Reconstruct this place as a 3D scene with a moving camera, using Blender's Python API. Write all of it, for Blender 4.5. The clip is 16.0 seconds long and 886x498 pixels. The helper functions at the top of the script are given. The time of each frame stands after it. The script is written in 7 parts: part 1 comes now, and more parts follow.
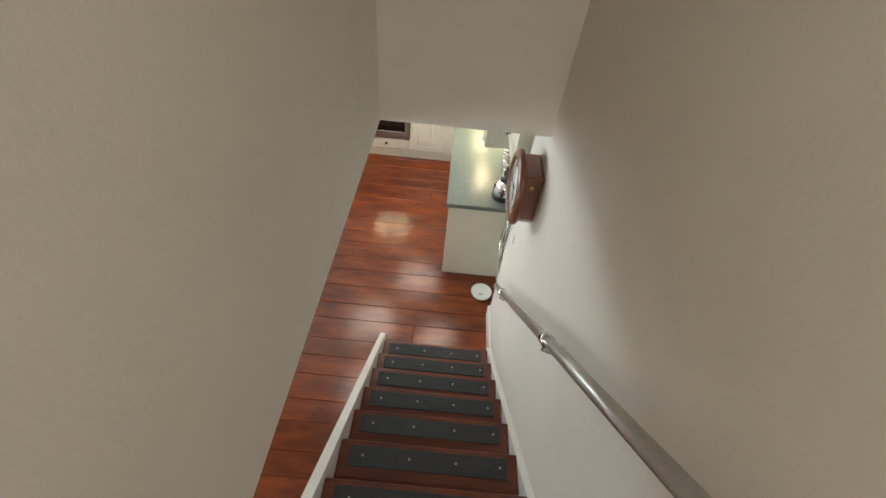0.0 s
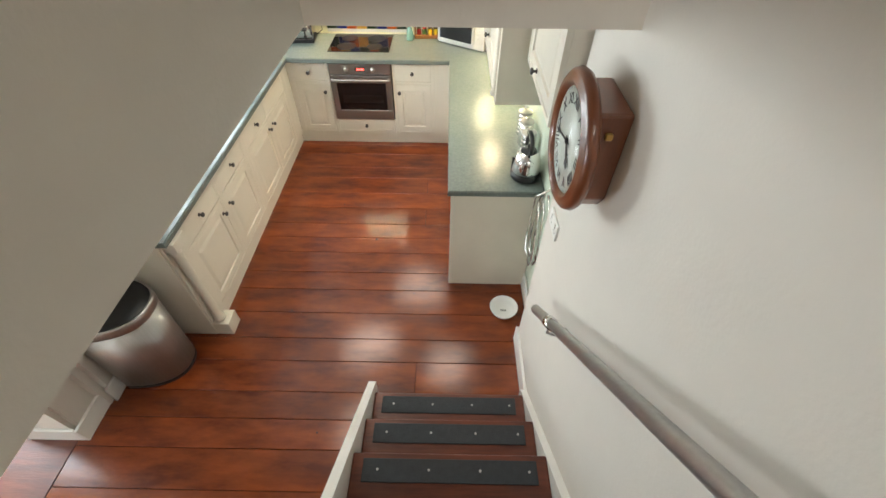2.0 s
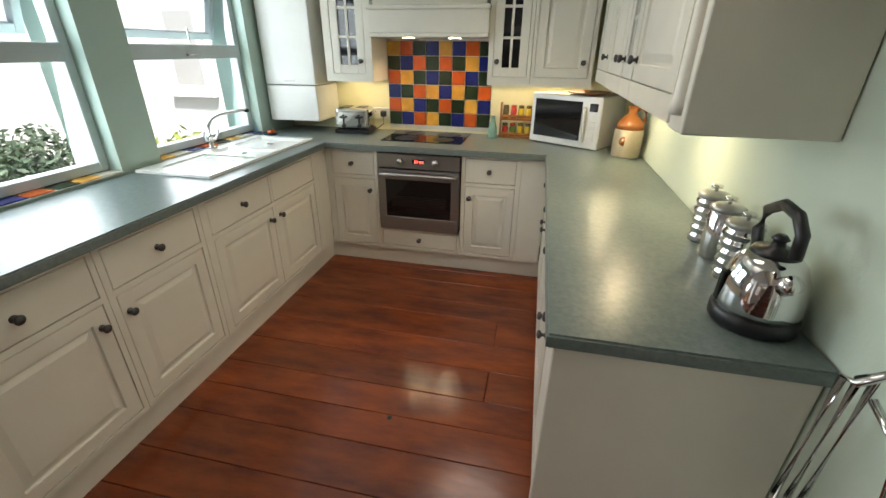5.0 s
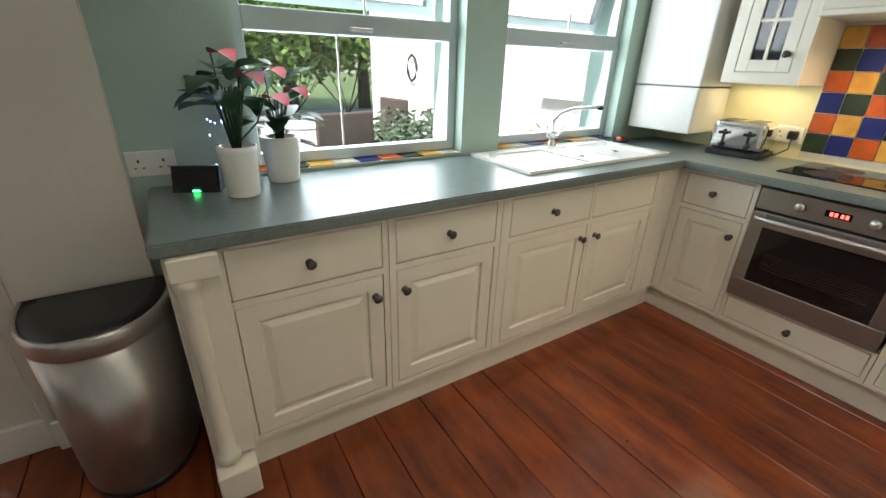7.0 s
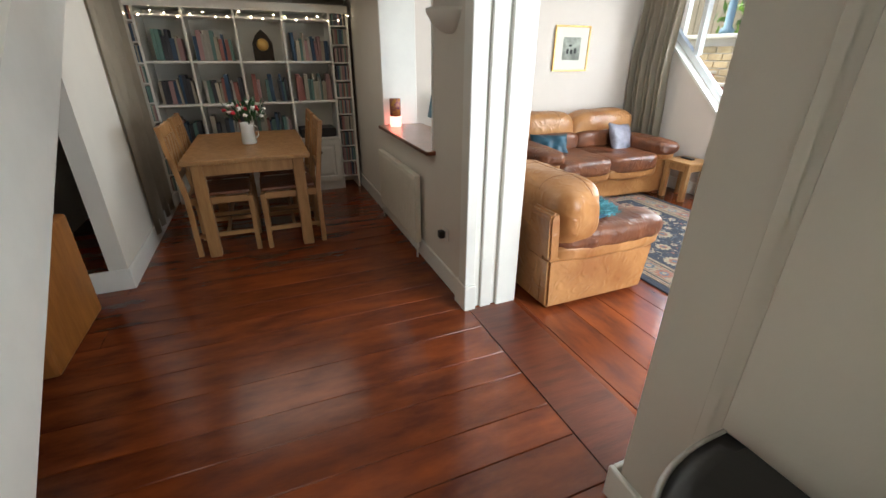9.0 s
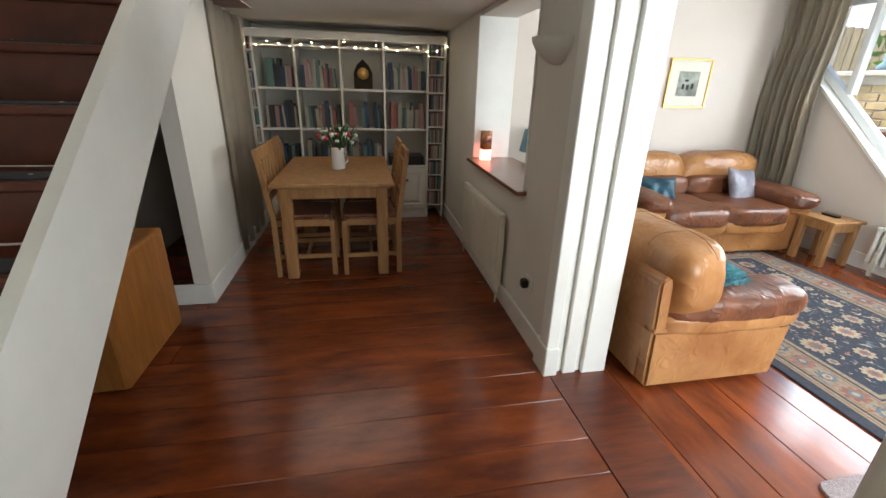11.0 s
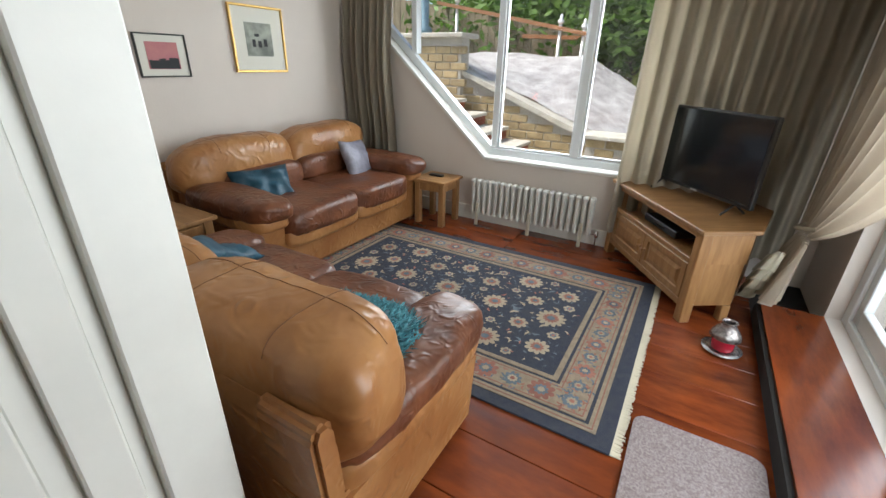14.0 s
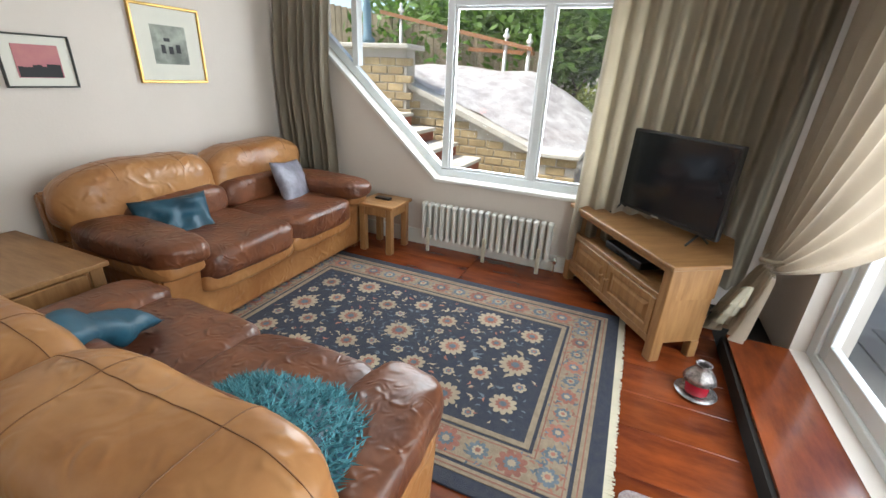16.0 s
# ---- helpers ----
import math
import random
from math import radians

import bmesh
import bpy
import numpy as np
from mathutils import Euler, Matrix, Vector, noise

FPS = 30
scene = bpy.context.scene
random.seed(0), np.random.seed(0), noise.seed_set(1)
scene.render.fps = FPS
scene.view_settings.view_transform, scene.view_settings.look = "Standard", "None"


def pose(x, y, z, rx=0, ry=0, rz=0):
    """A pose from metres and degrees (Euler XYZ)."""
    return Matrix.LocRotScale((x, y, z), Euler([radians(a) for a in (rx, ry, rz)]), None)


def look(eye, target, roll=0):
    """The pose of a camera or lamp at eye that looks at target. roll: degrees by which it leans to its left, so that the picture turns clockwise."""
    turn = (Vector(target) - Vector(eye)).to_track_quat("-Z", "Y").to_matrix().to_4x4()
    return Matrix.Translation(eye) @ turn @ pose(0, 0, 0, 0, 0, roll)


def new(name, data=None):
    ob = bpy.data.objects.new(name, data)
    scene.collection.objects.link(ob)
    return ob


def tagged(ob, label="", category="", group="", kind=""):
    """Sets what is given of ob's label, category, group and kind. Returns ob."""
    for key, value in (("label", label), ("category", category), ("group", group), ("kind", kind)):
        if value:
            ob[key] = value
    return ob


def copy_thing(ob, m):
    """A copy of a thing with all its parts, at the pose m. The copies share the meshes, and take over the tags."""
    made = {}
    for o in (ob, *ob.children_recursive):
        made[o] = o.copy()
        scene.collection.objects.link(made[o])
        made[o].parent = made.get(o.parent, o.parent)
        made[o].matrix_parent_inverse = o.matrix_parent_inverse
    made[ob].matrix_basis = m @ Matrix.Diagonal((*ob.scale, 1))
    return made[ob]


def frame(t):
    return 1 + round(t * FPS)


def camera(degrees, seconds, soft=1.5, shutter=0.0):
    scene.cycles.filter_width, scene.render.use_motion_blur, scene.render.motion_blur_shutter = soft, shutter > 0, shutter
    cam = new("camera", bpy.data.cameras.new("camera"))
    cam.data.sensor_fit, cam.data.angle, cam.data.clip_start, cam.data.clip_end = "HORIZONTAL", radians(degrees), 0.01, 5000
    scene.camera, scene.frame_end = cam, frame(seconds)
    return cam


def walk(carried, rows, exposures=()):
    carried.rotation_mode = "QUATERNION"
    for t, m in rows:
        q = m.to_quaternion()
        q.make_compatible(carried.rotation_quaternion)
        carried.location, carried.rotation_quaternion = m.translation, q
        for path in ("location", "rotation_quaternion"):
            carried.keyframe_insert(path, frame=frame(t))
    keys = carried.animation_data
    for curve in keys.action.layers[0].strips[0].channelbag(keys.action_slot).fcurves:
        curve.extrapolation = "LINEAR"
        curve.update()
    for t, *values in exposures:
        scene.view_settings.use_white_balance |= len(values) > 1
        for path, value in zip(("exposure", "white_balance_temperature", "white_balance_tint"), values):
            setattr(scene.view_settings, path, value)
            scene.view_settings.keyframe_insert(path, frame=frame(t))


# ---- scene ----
cam = camera(93.3, 16.0)
PATH = [
    (0, (-0.231, 0.963, 3.217), (-0.219, 2.345, 1.771), 6.0),
    (0.5, (-0.221, 1.165, 3.036), (-0.14, 2.556, 1.601), 2.5),
    (1, (-0.198, 1.348, 2.829), (-0.304, 2.708, 1.367), 0.1),
    (1.5, (-0.187, 1.522, 2.669), (-0.172, 2.877, 1.198), 0.9),
    (2, (-0.227, 1.724, 2.504), (-0.236, 3.094, 1.048), 0.7),
    (2.5, (-0.208, 1.936, 2.292), (-0.235, 3.334, 0.862), 4.1),
    (3, (-0.23, 2.156, 2.117), (-0.242, 3.569, 0.701), 1.7),
    (3.2, (-0.234, 2.228, 2.074), (-0.335, 3.627, 0.648), 1.3),
    (5.3, (-0.302, 2.977, 1.456), (-0.783, 4.742, 0.646), 0.1),
    (5.5, (-0.311, 3.033, 1.448), (-0.888, 4.77, 0.642), -0.4),
    (6, (-0.31, 3.188, 1.391), (-1.158, 4.789, 0.545), 0.2),
    (6.5, (-0.332, 3.3, 1.379), (-1.481, 4.684, 0.505), 0.4),
    (7, (-0.539, 3.337, 1.338), (-2.076, 4.325, 0.526), 1.7),
    (7.5, (-0.785, 3.367, 1.335), (-2.589, 3.602, 0.504), 3.0),
    (8, (-1.053, 3.387, 1.329), (-2.74, 2.713, 0.492), 2.2),
    (8.5, (-1.225, 3.284, 1.304), (-2.484, 1.981, 0.457), 1.6),
    (9, (-1.356, 3.207, 1.354), (-2.05, 1.528, 0.519), 0.3),
    (9.2, (-1.402, 3.18, 1.346), (-1.856, 1.405, 0.543), -0.4),
    (11.3, (-1.413, 2.83, 1.367), (-1.772, 1.0, 0.646), 1.6),
    (11.5, (-1.414, 2.731, 1.373), (-1.959, 0.953, 0.639), 2.0),
    (12, (-1.499, 2.565, 1.343), (-2.445, 0.974, 0.587), 1.7),
    (12.5, (-1.693, 2.384, 1.348), (-2.926, 1.009, 0.579), 2.3),
    (13, (-1.876, 2.251, 1.349), (-3.34, 1.139, 0.56), 2.3),
    (13.5, (-2.083, 2.165, 1.294), (-3.673, 1.247, 0.501), 0.9),
    (14, (-2.265, 2.054, 1.31), (-3.842, 1.131, 0.497), 1.3),
    (14.5, (-2.429, 2.009, 1.335), (-3.963, 0.985, 0.561), 2.5),
    (15, (-2.487, 1.971, 1.358), (-4.033, 0.946, 0.609), 3.1),
    (15.5, (-2.521, 1.936, 1.356), (-4.122, 0.997, 0.61), 3.5),
    (16, (-2.552, 1.887, 1.347), (-4.253, 1.17, 0.577), 2.8),
]
walk(cam, [(t, look(eye, target, roll)) for t, eye, target, roll in PATH],
     exposures=((0.0, 1.75), (1.5, 1.95), (3.0, 1.4), (5.5, 0.85), (6.0, 0.85), (6.5, 1.1), (7.0, 1.1), (8.0, 1.1), (8.5, 1.3), (9.2, 1.4), (11.5, 1.3), (13.5, 0.55), (16.0, 0.9)))


# ---- daylight ----
world = bpy.data.worlds.new("sky")
scene.world = world
world.use_nodes = True
wn = world.node_tree.nodes
sky = wn.new("ShaderNodeTexSky")
sky.sky_type, sky.sun_disc, sky.sun_elevation, sky.sun_rotation = "NISHITA", False, radians(55), radians(153)
wn["Background"].inputs[1].default_value = 0.15
world.node_tree.links.new(sky.outputs[0], wn["Background"].inputs[0])


def lamp(name, kind, m, power, color=(1, 1, 1), size=0.1, size_y=None, **more):
    data = bpy.data.lights.new(name, kind)
    data.energy, data.color = power, color
    if kind == "AREA":
        data.shape, data.size, data.size_y = "RECTANGLE", size, size_y or size
    elif kind == "SUN":
        data.angle = size
    else:
        data.shadow_soft_size = size
    for k, v in more.items():
        if k == "spot":
            data.spot_size, data.spot_blend = radians(v), 0.8
    ob = new(name, data)
    ob.matrix_world = m
    return ob


lamp("sun", "SUN", look((8, -16, 26), (0, 0, 0)), 5.0, (1.0, 0.96, 0.90), radians(12))
WARM = (1.0, 0.72, 0.42)
for nm, eye, target, power, sx, sy in (
        ("window_light", (-2.5, 4.1, 1.45), (0, 4.1, 1.0), 12, 0.95, 1.0),
        ("window_light", (-2.5, 5.25, 1.45), (0, 5.0, 1.0), 9, 0.9, 1.0),
        ("window_light", (-5.75, 0.9, 1.3), (-3, 0.9, 0.9), 42, 1.5, 1.2),
        ("door_light", (-3.7, 3.05, 1.15), (-3.7, 0, 0.5), 46, 1.9, 1.7)):
    lamp(nm, "AREA", look(eye, target), power, (0.85, 0.94, 1.0), sx, sy)
for x, y, p in ((-1.1, 4.35, 13), (-0.55, 5.25, 14), (-0.1, 4.1, 12), (-1.0, 3.35, 9)):
    lamp("ceiling_spot_light", "SPOT", look((x, y, 2.2), (x, y, 0)), p, (1.0, 0.90, 0.77), 0.34, spot=125)
for x, y0 in ((-1.2, 5.95), (-0.9, 5.95)):
    lamp("hood_light", "SPOT", look((x, y0, 1.56), (x, y0 + 0.1, 0)), 5.0, WARM, 0.03, spot=140)
for y in (5.42, 4.66):
    lamp("cabinet_light", "AREA", look((0.14, y, 1.325), (0.16, y, 0)), 1.5, (1.0, 0.80, 0.48), 0.08, 0.08)
lamp("cabinet_light", "AREA", look((-0.3, 6.05, 1.28), (-0.3, 6.05, 0)), 0.8, (1.0, 0.80, 0.45), 0.6, 0.05)
lamp("cabinet_light", "AREA", look((-1.65, 6.08, 1.28), (-1.65, 6.08, 0)), 0.5, (1.0, 0.80, 0.45), 0.3, 0.05)
# Unseen fill panel added to brighten the dining side; no fitting hangs here.
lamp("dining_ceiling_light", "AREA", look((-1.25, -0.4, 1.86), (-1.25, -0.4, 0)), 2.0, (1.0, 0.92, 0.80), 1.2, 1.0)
# Added fill high in the stair well, where kitchen light alone stays too dark.
lamp("landing_light", "AREA", look((-0.2, 0.2, 4.5), (-0.2, 0.9, 0)), 6, (1.0, 0.95, 0.88), 0.6, 0.6)


# ---- materials ----
def mat(name, color, rough=0.5, metal=0.0, vary=0.12, scale=6.0, bump=0.05, bscale=60.0, color2=None, coat=0.0, stretch=(1, 1, 1), island=0.0, obj=0.0, kind="NOISE", rvary=0.1, alpha=None, emit=0, trans=0.0, crease=0):
    m = bpy.data.materials.new(name)
    m.use_nodes = True
    n, l = m.node_tree.nodes, m.node_tree.links
    b = n["Principled BSDF"]
    tc, mp = n.new("ShaderNodeTexCoord"), n.new("ShaderNodeMapping")
    mp.inputs["Scale"].default_value = stretch
    l.new(tc.outputs["Object"], mp.inputs[0])
    if obj:
        oi = n.new("ShaderNodeObjectInfo")
        ad = n.new("ShaderNodeVectorMath")
        ad.operation = "MULTIPLY_ADD"
        ad.inputs[1].default_value = (9, 7, 5)
        l.new(oi.outputs["Random"], ad.inputs[0])
        l.new(tc.outputs["Object"], ad.inputs[2])
        l.new(ad.outputs[0], mp.inputs[0])
    t = n.new("ShaderNodeTexNoise")
    t.inputs["Scale"].default_value, t.inputs["Detail"].default_value, t.inputs["Roughness"].default_value = scale, 6, 0.6
    l.new(mp.outputs[0], t.inputs["Vector"])
    ramp = n.new("ShaderNodeMix")
    ramp.data_type = "RGBA"
    c2 = color2 or tuple(c * (1 - vary) for c in color)
    ramp.inputs[6].default_value, ramp.inputs[7].default_value = (*color, 1), (*c2, 1)
    st = n.new("ShaderNodeMapRange")
    st.inputs[1].default_value, st.inputs[2].default_value = 0.35, 0.65
    l.new(t.outputs["Fac"], st.inputs[0])
    l.new(st.outputs[0], ramp.inputs[0])
    out = ramp.outputs[2]
    if obj or island:
        hs = n.new("ShaderNodeHueSaturation")
        mr = n.new("ShaderNodeMapRange")
        if obj:
            l.new(oi.outputs["Random"], mr.inputs[0])
        else:
            g = n.new("ShaderNodeNewGeometry")
            l.new(g.outputs["Random Per Island"], mr.inputs[0])
        mr.inputs[3].default_value, mr.inputs[4].default_value = 1 - (obj or island), 1 + (obj or island)
        l.new(mr.outputs[0], hs.inputs["Value"])
        l.new(out, hs.inputs["Color"])
        out = hs.outputs[0]
    l.new(out, b.inputs["Base Color"])
    b.inputs["Metallic"].default_value = metal
    if rvary:
        rr = n.new("ShaderNodeMapRange")
        rr.inputs[3].default_value, rr.inputs[4].default_value = max(rough - rvary * rough, 0.02), min(rough + rvary * rough, 1)
        l.new(t.outputs["Fac"], rr.inputs[0])
        l.new(rr.outputs[0], b.inputs["Roughness"])
    else:
        b.inputs["Roughness"].default_value = rough
    b.inputs["Coat Weight"].default_value = coat
    b.inputs["Coat Roughness"].default_value = 0.12
    if bump:
        t2 = n.new("ShaderNodeTexNoise")
        t2.inputs["Scale"].default_value, t2.inputs["Detail"].default_value = bscale, 4
        l.new(mp.outputs[0], t2.inputs["Vector"])
        bp = n.new("ShaderNodeBump")
        t2.inputs["Distortion"].default_value = 1.4 * crease
        if crease:
            t2.inputs["Detail"].default_value, t2.noise_type = 5, "RIDGED_MULTIFRACTAL"
        bp.inputs["Strength"].default_value, bp.inputs["Distance"].default_value = min(1, bump * 4), 0.008 if crease else 0.004
        l.new(t2.outputs["Fac"], bp.inputs["Height"])
        l.new(bp.outputs[0], b.inputs["Normal"])
    if emit:
        b.inputs["Emission Color"].default_value = (*color, 1)
        b.inputs["Emission Strength"].default_value = emit
    if trans:
        b.inputs["Transmission Weight"].default_value = trans
    return m


M = {}
M["cream_wall"] = mat("cream wall paint", (0.70, 0.66, 0.59), 0.7, vary=0.05, scale=2, bump=0.04, bscale=90)
M["pink_wall"] = mat("warm beige wall paint", (0.68, 0.61, 0.55), 0.7, vary=0.04, scale=2, bump=0.04, bscale=90)
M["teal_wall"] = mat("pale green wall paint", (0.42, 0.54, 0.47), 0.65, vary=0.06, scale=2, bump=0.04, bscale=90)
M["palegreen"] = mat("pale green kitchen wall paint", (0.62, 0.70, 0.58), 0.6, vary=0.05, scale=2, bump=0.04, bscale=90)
M["yellow_wall"] = mat("pale yellow wall paint", (0.72, 0.68, 0.44), 0.6, vary=0.05, scale=2, bump=0.04, bscale=90)
M["ceiling"] = mat("ceiling paint", (0.72, 0.70, 0.64), 0.8, vary=0.04, scale=2, bump=0.03)
M["white"] = mat("white gloss paint", (0.78, 0.77, 0.72), 0.35, vary=0.06, scale=5, bump=0.02, bscale=40)
M["cab"] = mat("ivory cabinet paint", (0.74, 0.70, 0.60), 0.38, vary=0.05, scale=5, bump=0.02, bscale=50)
M["upvc"] = mat("window frame plastic", (0.72, 0.75, 0.76), 0.35, vary=0.03, bump=0)
M["winframe"] = mat("grey-green window paint", (0.50, 0.56, 0.56), 0.45, vary=0.06, bump=0.02)
M["oven_steel"] = mat("dark brushed steel", (0.34, 0.33, 0.31), 0.32, 0.85, vary=0.08, scale=8, stretch=(0.6, 14, 14), bump=0, rvary=0.2)
M["worktop"] = mat("green-grey mottled worktop", (0.115, 0.148, 0.142), 0.32, scale=60, color2=(0.165, 0.195, 0.18), bump=0.02, bscale=120)
M["boards"] = mat("stained floorboards", (0.235, 0.052, 0.014), 0.19, scale=2.6, color2=(0.10, 0.021, 0.009), stretch=(1.0, 3.2, 1), bump=0.045, bscale=9, obj=0.18, rvary=0.45)
M["stair_wood"] = mat("dark stained stair wood", (0.16, 0.04, 0.018), 0.35, scale=3, color2=(0.07, 0.018, 0.01), stretch=(1, 8, 1), bump=0.04, bscale=20)
M["gap"] = mat("dark gap", (0.01, 0.008, 0.006), 0.9, bump=0)
M["mat_rubber"] = mat("charcoal ribbed tread", (0.035, 0.04, 0.045), 0.75, scale=30, bump=0.2, bscale=300)
M["steel"] = mat("brushed steel", (0.50, 0.49, 0.47), 0.34, 0.85, vary=0.08, scale=8, stretch=(14, 14, 0.6), bump=0, rvary=0.2)
M["chrome"] = mat("chrome", (0.75, 0.75, 0.75), 0.08, 1.0, vary=0.03, bump=0)
M["pewter"] = mat("dark pewter knob", (0.10, 0.095, 0.09), 0.35, 0.8, bump=0.02)
M["black"] = mat("black plastic", (0.015, 0.015, 0.016), 0.35, bump=0.02, vary=0.2)
M["blackglass"] = mat("black glass", (0.008, 0.008, 0.009), 0.06, bump=0, vary=0.1)
M["clock_wood"] = mat("mahogany", (0.20, 0.060, 0.022), 0.3, scale=4, color2=(0.12, 0.036, 0.014), stretch=(1, 5, 1), bump=0.03, coat=0.4)
M["dial"] = mat("clock dial enamel", (0.66, 0.70, 0.62), 0.35, vary=0.06, bump=0)
M["ceramic"] = mat("white ceramic", (0.80, 0.80, 0.76), 0.15, vary=0.03, bump=0)
M["oak"] = mat("pale oak", (0.38, 0.20, 0.078), 0.42, scale=4, color2=(0.26, 0.125, 0.045), stretch=(7, 1, 1), bump=0.04, bscale=30, obj=0.06)
M["oak_z"] = mat("pale oak upright", (0.38, 0.20, 0.078), 0.42, scale=4, color2=(0.26, 0.125, 0.045), stretch=(7, 7, 1), bump=0.04, bscale=30, obj=0.06)
M["pine"] = mat("orange pine", (0.42, 0.17, 0.04), 0.4, scale=4, color2=(0.30, 0.11, 0.025), stretch=(6, 6, 1), bump=0.03)
M["tan"] = mat("tan leather", (0.44, 0.215, 0.080), 0.34, scale=3.0, color2=(0.27, 0.105, 0.032), bump=0.25, bscale=11, crease=1, rvary=0.35)
M["brown"] = mat("worn brown leather", (0.085, 0.027, 0.013), 0.38, scale=5, color2=(0.19, 0.065, 0.026), bump=0.25, bscale=15, crease=1, rvary=0.35)
M["stitch"] = mat("dark tan leather seam", (0.22, 0.095, 0.035), 0.5, bump=0)
M["tealcloth"] = mat("teal satin", (0.008, 0.070, 0.115), 0.5, scale=6, vary=0.4, bump=0.25, bscale=9, crease=1)
M["shag"] = mat("teal shaggy yarn", (0.09, 0.30, 0.35), 0.8, vary=0.4, scale=20, bump=0, island=0.35)
M["silver"] = mat("silver-grey crushed cushion", (0.26, 0.25, 0.30), 0.45, scale=14, color2=(0.17, 0.16, 0.19), bump=0.2, bscale=30)
M["curtain"] = mat("taupe curtain fabric", (0.50, 0.44, 0.345), 0.85, scale=3, vary=0.12, bump=0.08, bscale=400)
M["curtain2"] = mat("pale silky curtain", (0.62, 0.54, 0.44), 0.6, scale=3, vary=0.1, bump=0.06, bscale=300)
M["lining"] = mat("ivory curtain frill", (0.72, 0.68, 0.56), 0.8, vary=0.08, bump=0.05)
M["navy"] = mat("navy wool pile", (0.028, 0.034, 0.056), 0.95, scale=30, color2=(0.045, 0.048, 0.062), bump=0.25, bscale=500)
M["rugcream"] = mat("camel wool pile", (0.33, 0.255, 0.175), 0.95, scale=30, vary=0.25, bump=0.25, bscale=500)
M["rugflower"] = mat("cream wool motif", (0.40, 0.33, 0.23), 0.95, scale=25, color2=(0.36, 0.28, 0.20), bump=0.2, bscale=500, island=0.15)
M["rugpink"] = mat("rust wool motif", (0.34, 0.14, 0.10), 0.95, scale=25, vary=0.25, bump=0.2, bscale=500, island=0.2)
M["rugblue"] = mat("slate wool motif", (0.13, 0.16, 0.19), 0.95, scale=25, vary=0.25, bump=0.2, bscale=500, island=0.2)
M["fringe"] = mat("rug fringe", (0.62, 0.56, 0.42), 0.9, bump=0.1)
M["doormat"] = mat("mauve-grey doormat pile", (0.20, 0.15, 0.15), 0.95, scale=120, color2=(0.36, 0.30, 0.29), bump=0.4, bscale=350)
M["radiator"] = mat("white radiator enamel", (0.72, 0.72, 0.68), 0.3, vary=0.04, bump=0.01)
M["screen"] = mat("television screen", (0.012, 0.016, 0.02), 0.10, bump=0, vary=0.05)
M["leaf"] = mat("houseplant leaf", (0.035, 0.10, 0.04), 0.35, scale=5, vary=0.4, bump=0.05, island=0.3)
M["garden_leaf"] = mat("garden leaf", (0.13, 0.25, 0.04), 0.6, scale=2, vary=0.4, bump=0, island=0.45)
M["grey_leaf"] = mat("silvery shrub leaf", (0.10, 0.15, 0.09), 0.6, scale=2, vary=0.3, bump=0, island=0.4)
M["lime_leaf"] = mat("yellow-green leaf", (0.22, 0.26, 0.04), 0.6, scale=2, vary=0.3, bump=0, island=0.35)
M["red_leaf"] = mat("red maple leaf", (0.24, 0.04, 0.05), 0.6, scale=2, vary=0.3, bump=0, island=0.4)
M["redflower"] = mat("red flower", (0.50, 0.012, 0.03), 0.55, vary=0.2, bump=0)
M["soil"] = mat("dark soil", (0.03, 0.02, 0.012), 0.95, vary=0.4, bump=0.4)
M["bark"] = mat("bark", (0.07, 0.045, 0.03), 0.9, vary=0.3, bump=0.3)
M["render_white"] = mat("white rendered wall", (0.80, 0.79, 0.74), 0.85, vary=0.06, scale=1.5, bump=0.1, bscale=40)
M["stone"] = mat("sandy brick", (0.42, 0.32, 0.17), 0.85, scale=8, vary=0.3, bump=0.2, bscale=40, obj=0.18)
M["mortar"] = mat("mortar", (0.45, 0.42, 0.36), 0.95, vary=0.15, bump=0.2)
M["coping"] = mat("pale coping stone", (0.50, 0.47, 0.40), 0.8, vary=0.2, scale=6, bump=0.15)
M["slab"] = mat("weathered white sheeting", (0.80, 0.79, 0.77), 0.6, scale=4.5, color2=(0.50, 0.47, 0.46), bump=0.25, bscale=3.5, crease=1)
M["paving"] = mat("grey paving", (0.36, 0.34, 0.31), 0.85, scale=3, vary=0.2, bump=0.15, obj=0.1)
M["brickred"] = mat("red brick", (0.30, 0.09, 0.05), 0.85, scale=8, vary=0.3, bump=0.2, obj=0.15)
M["fence"] = mat("weathered fence timber", (0.30, 0.24, 0.16), 0.85, scale=5, vary=0.3, bump=0.15, obj=0.12, stretch=(6, 6, 1))
M["rail_wood"] = mat("varnished outdoor rail", (0.34, 0.15, 0.06), 0.5, scale=5, vary=0.25, bump=0.05)
M["rattan"] = mat("grey-brown rattan", (0.10, 0.075, 0.06), 0.8, scale=60, vary=0.4, bump=0.4, bscale=150)
M["paper"] = mat("picture mount", (0.72, 0.70, 0.62), 0.8, vary=0.03, bump=0)
M["gilt"] = mat("gilt frame", (0.55, 0.34, 0.10), 0.35, 0.7, bump=0.03)
M["darkframe"] = mat("dark slim frame", (0.05, 0.055, 0.05), 0.4, bump=0)
M["art1"] = mat("grey ink sketch", (0.42, 0.44, 0.38), 0.8, scale=9, color2=(0.16, 0.17, 0.15), bump=0)
M["art2"] = mat("pink sunset print", (0.50, 0.20, 0.19), 0.6, scale=5, color2=(0.40, 0.12, 0.16), bump=0)
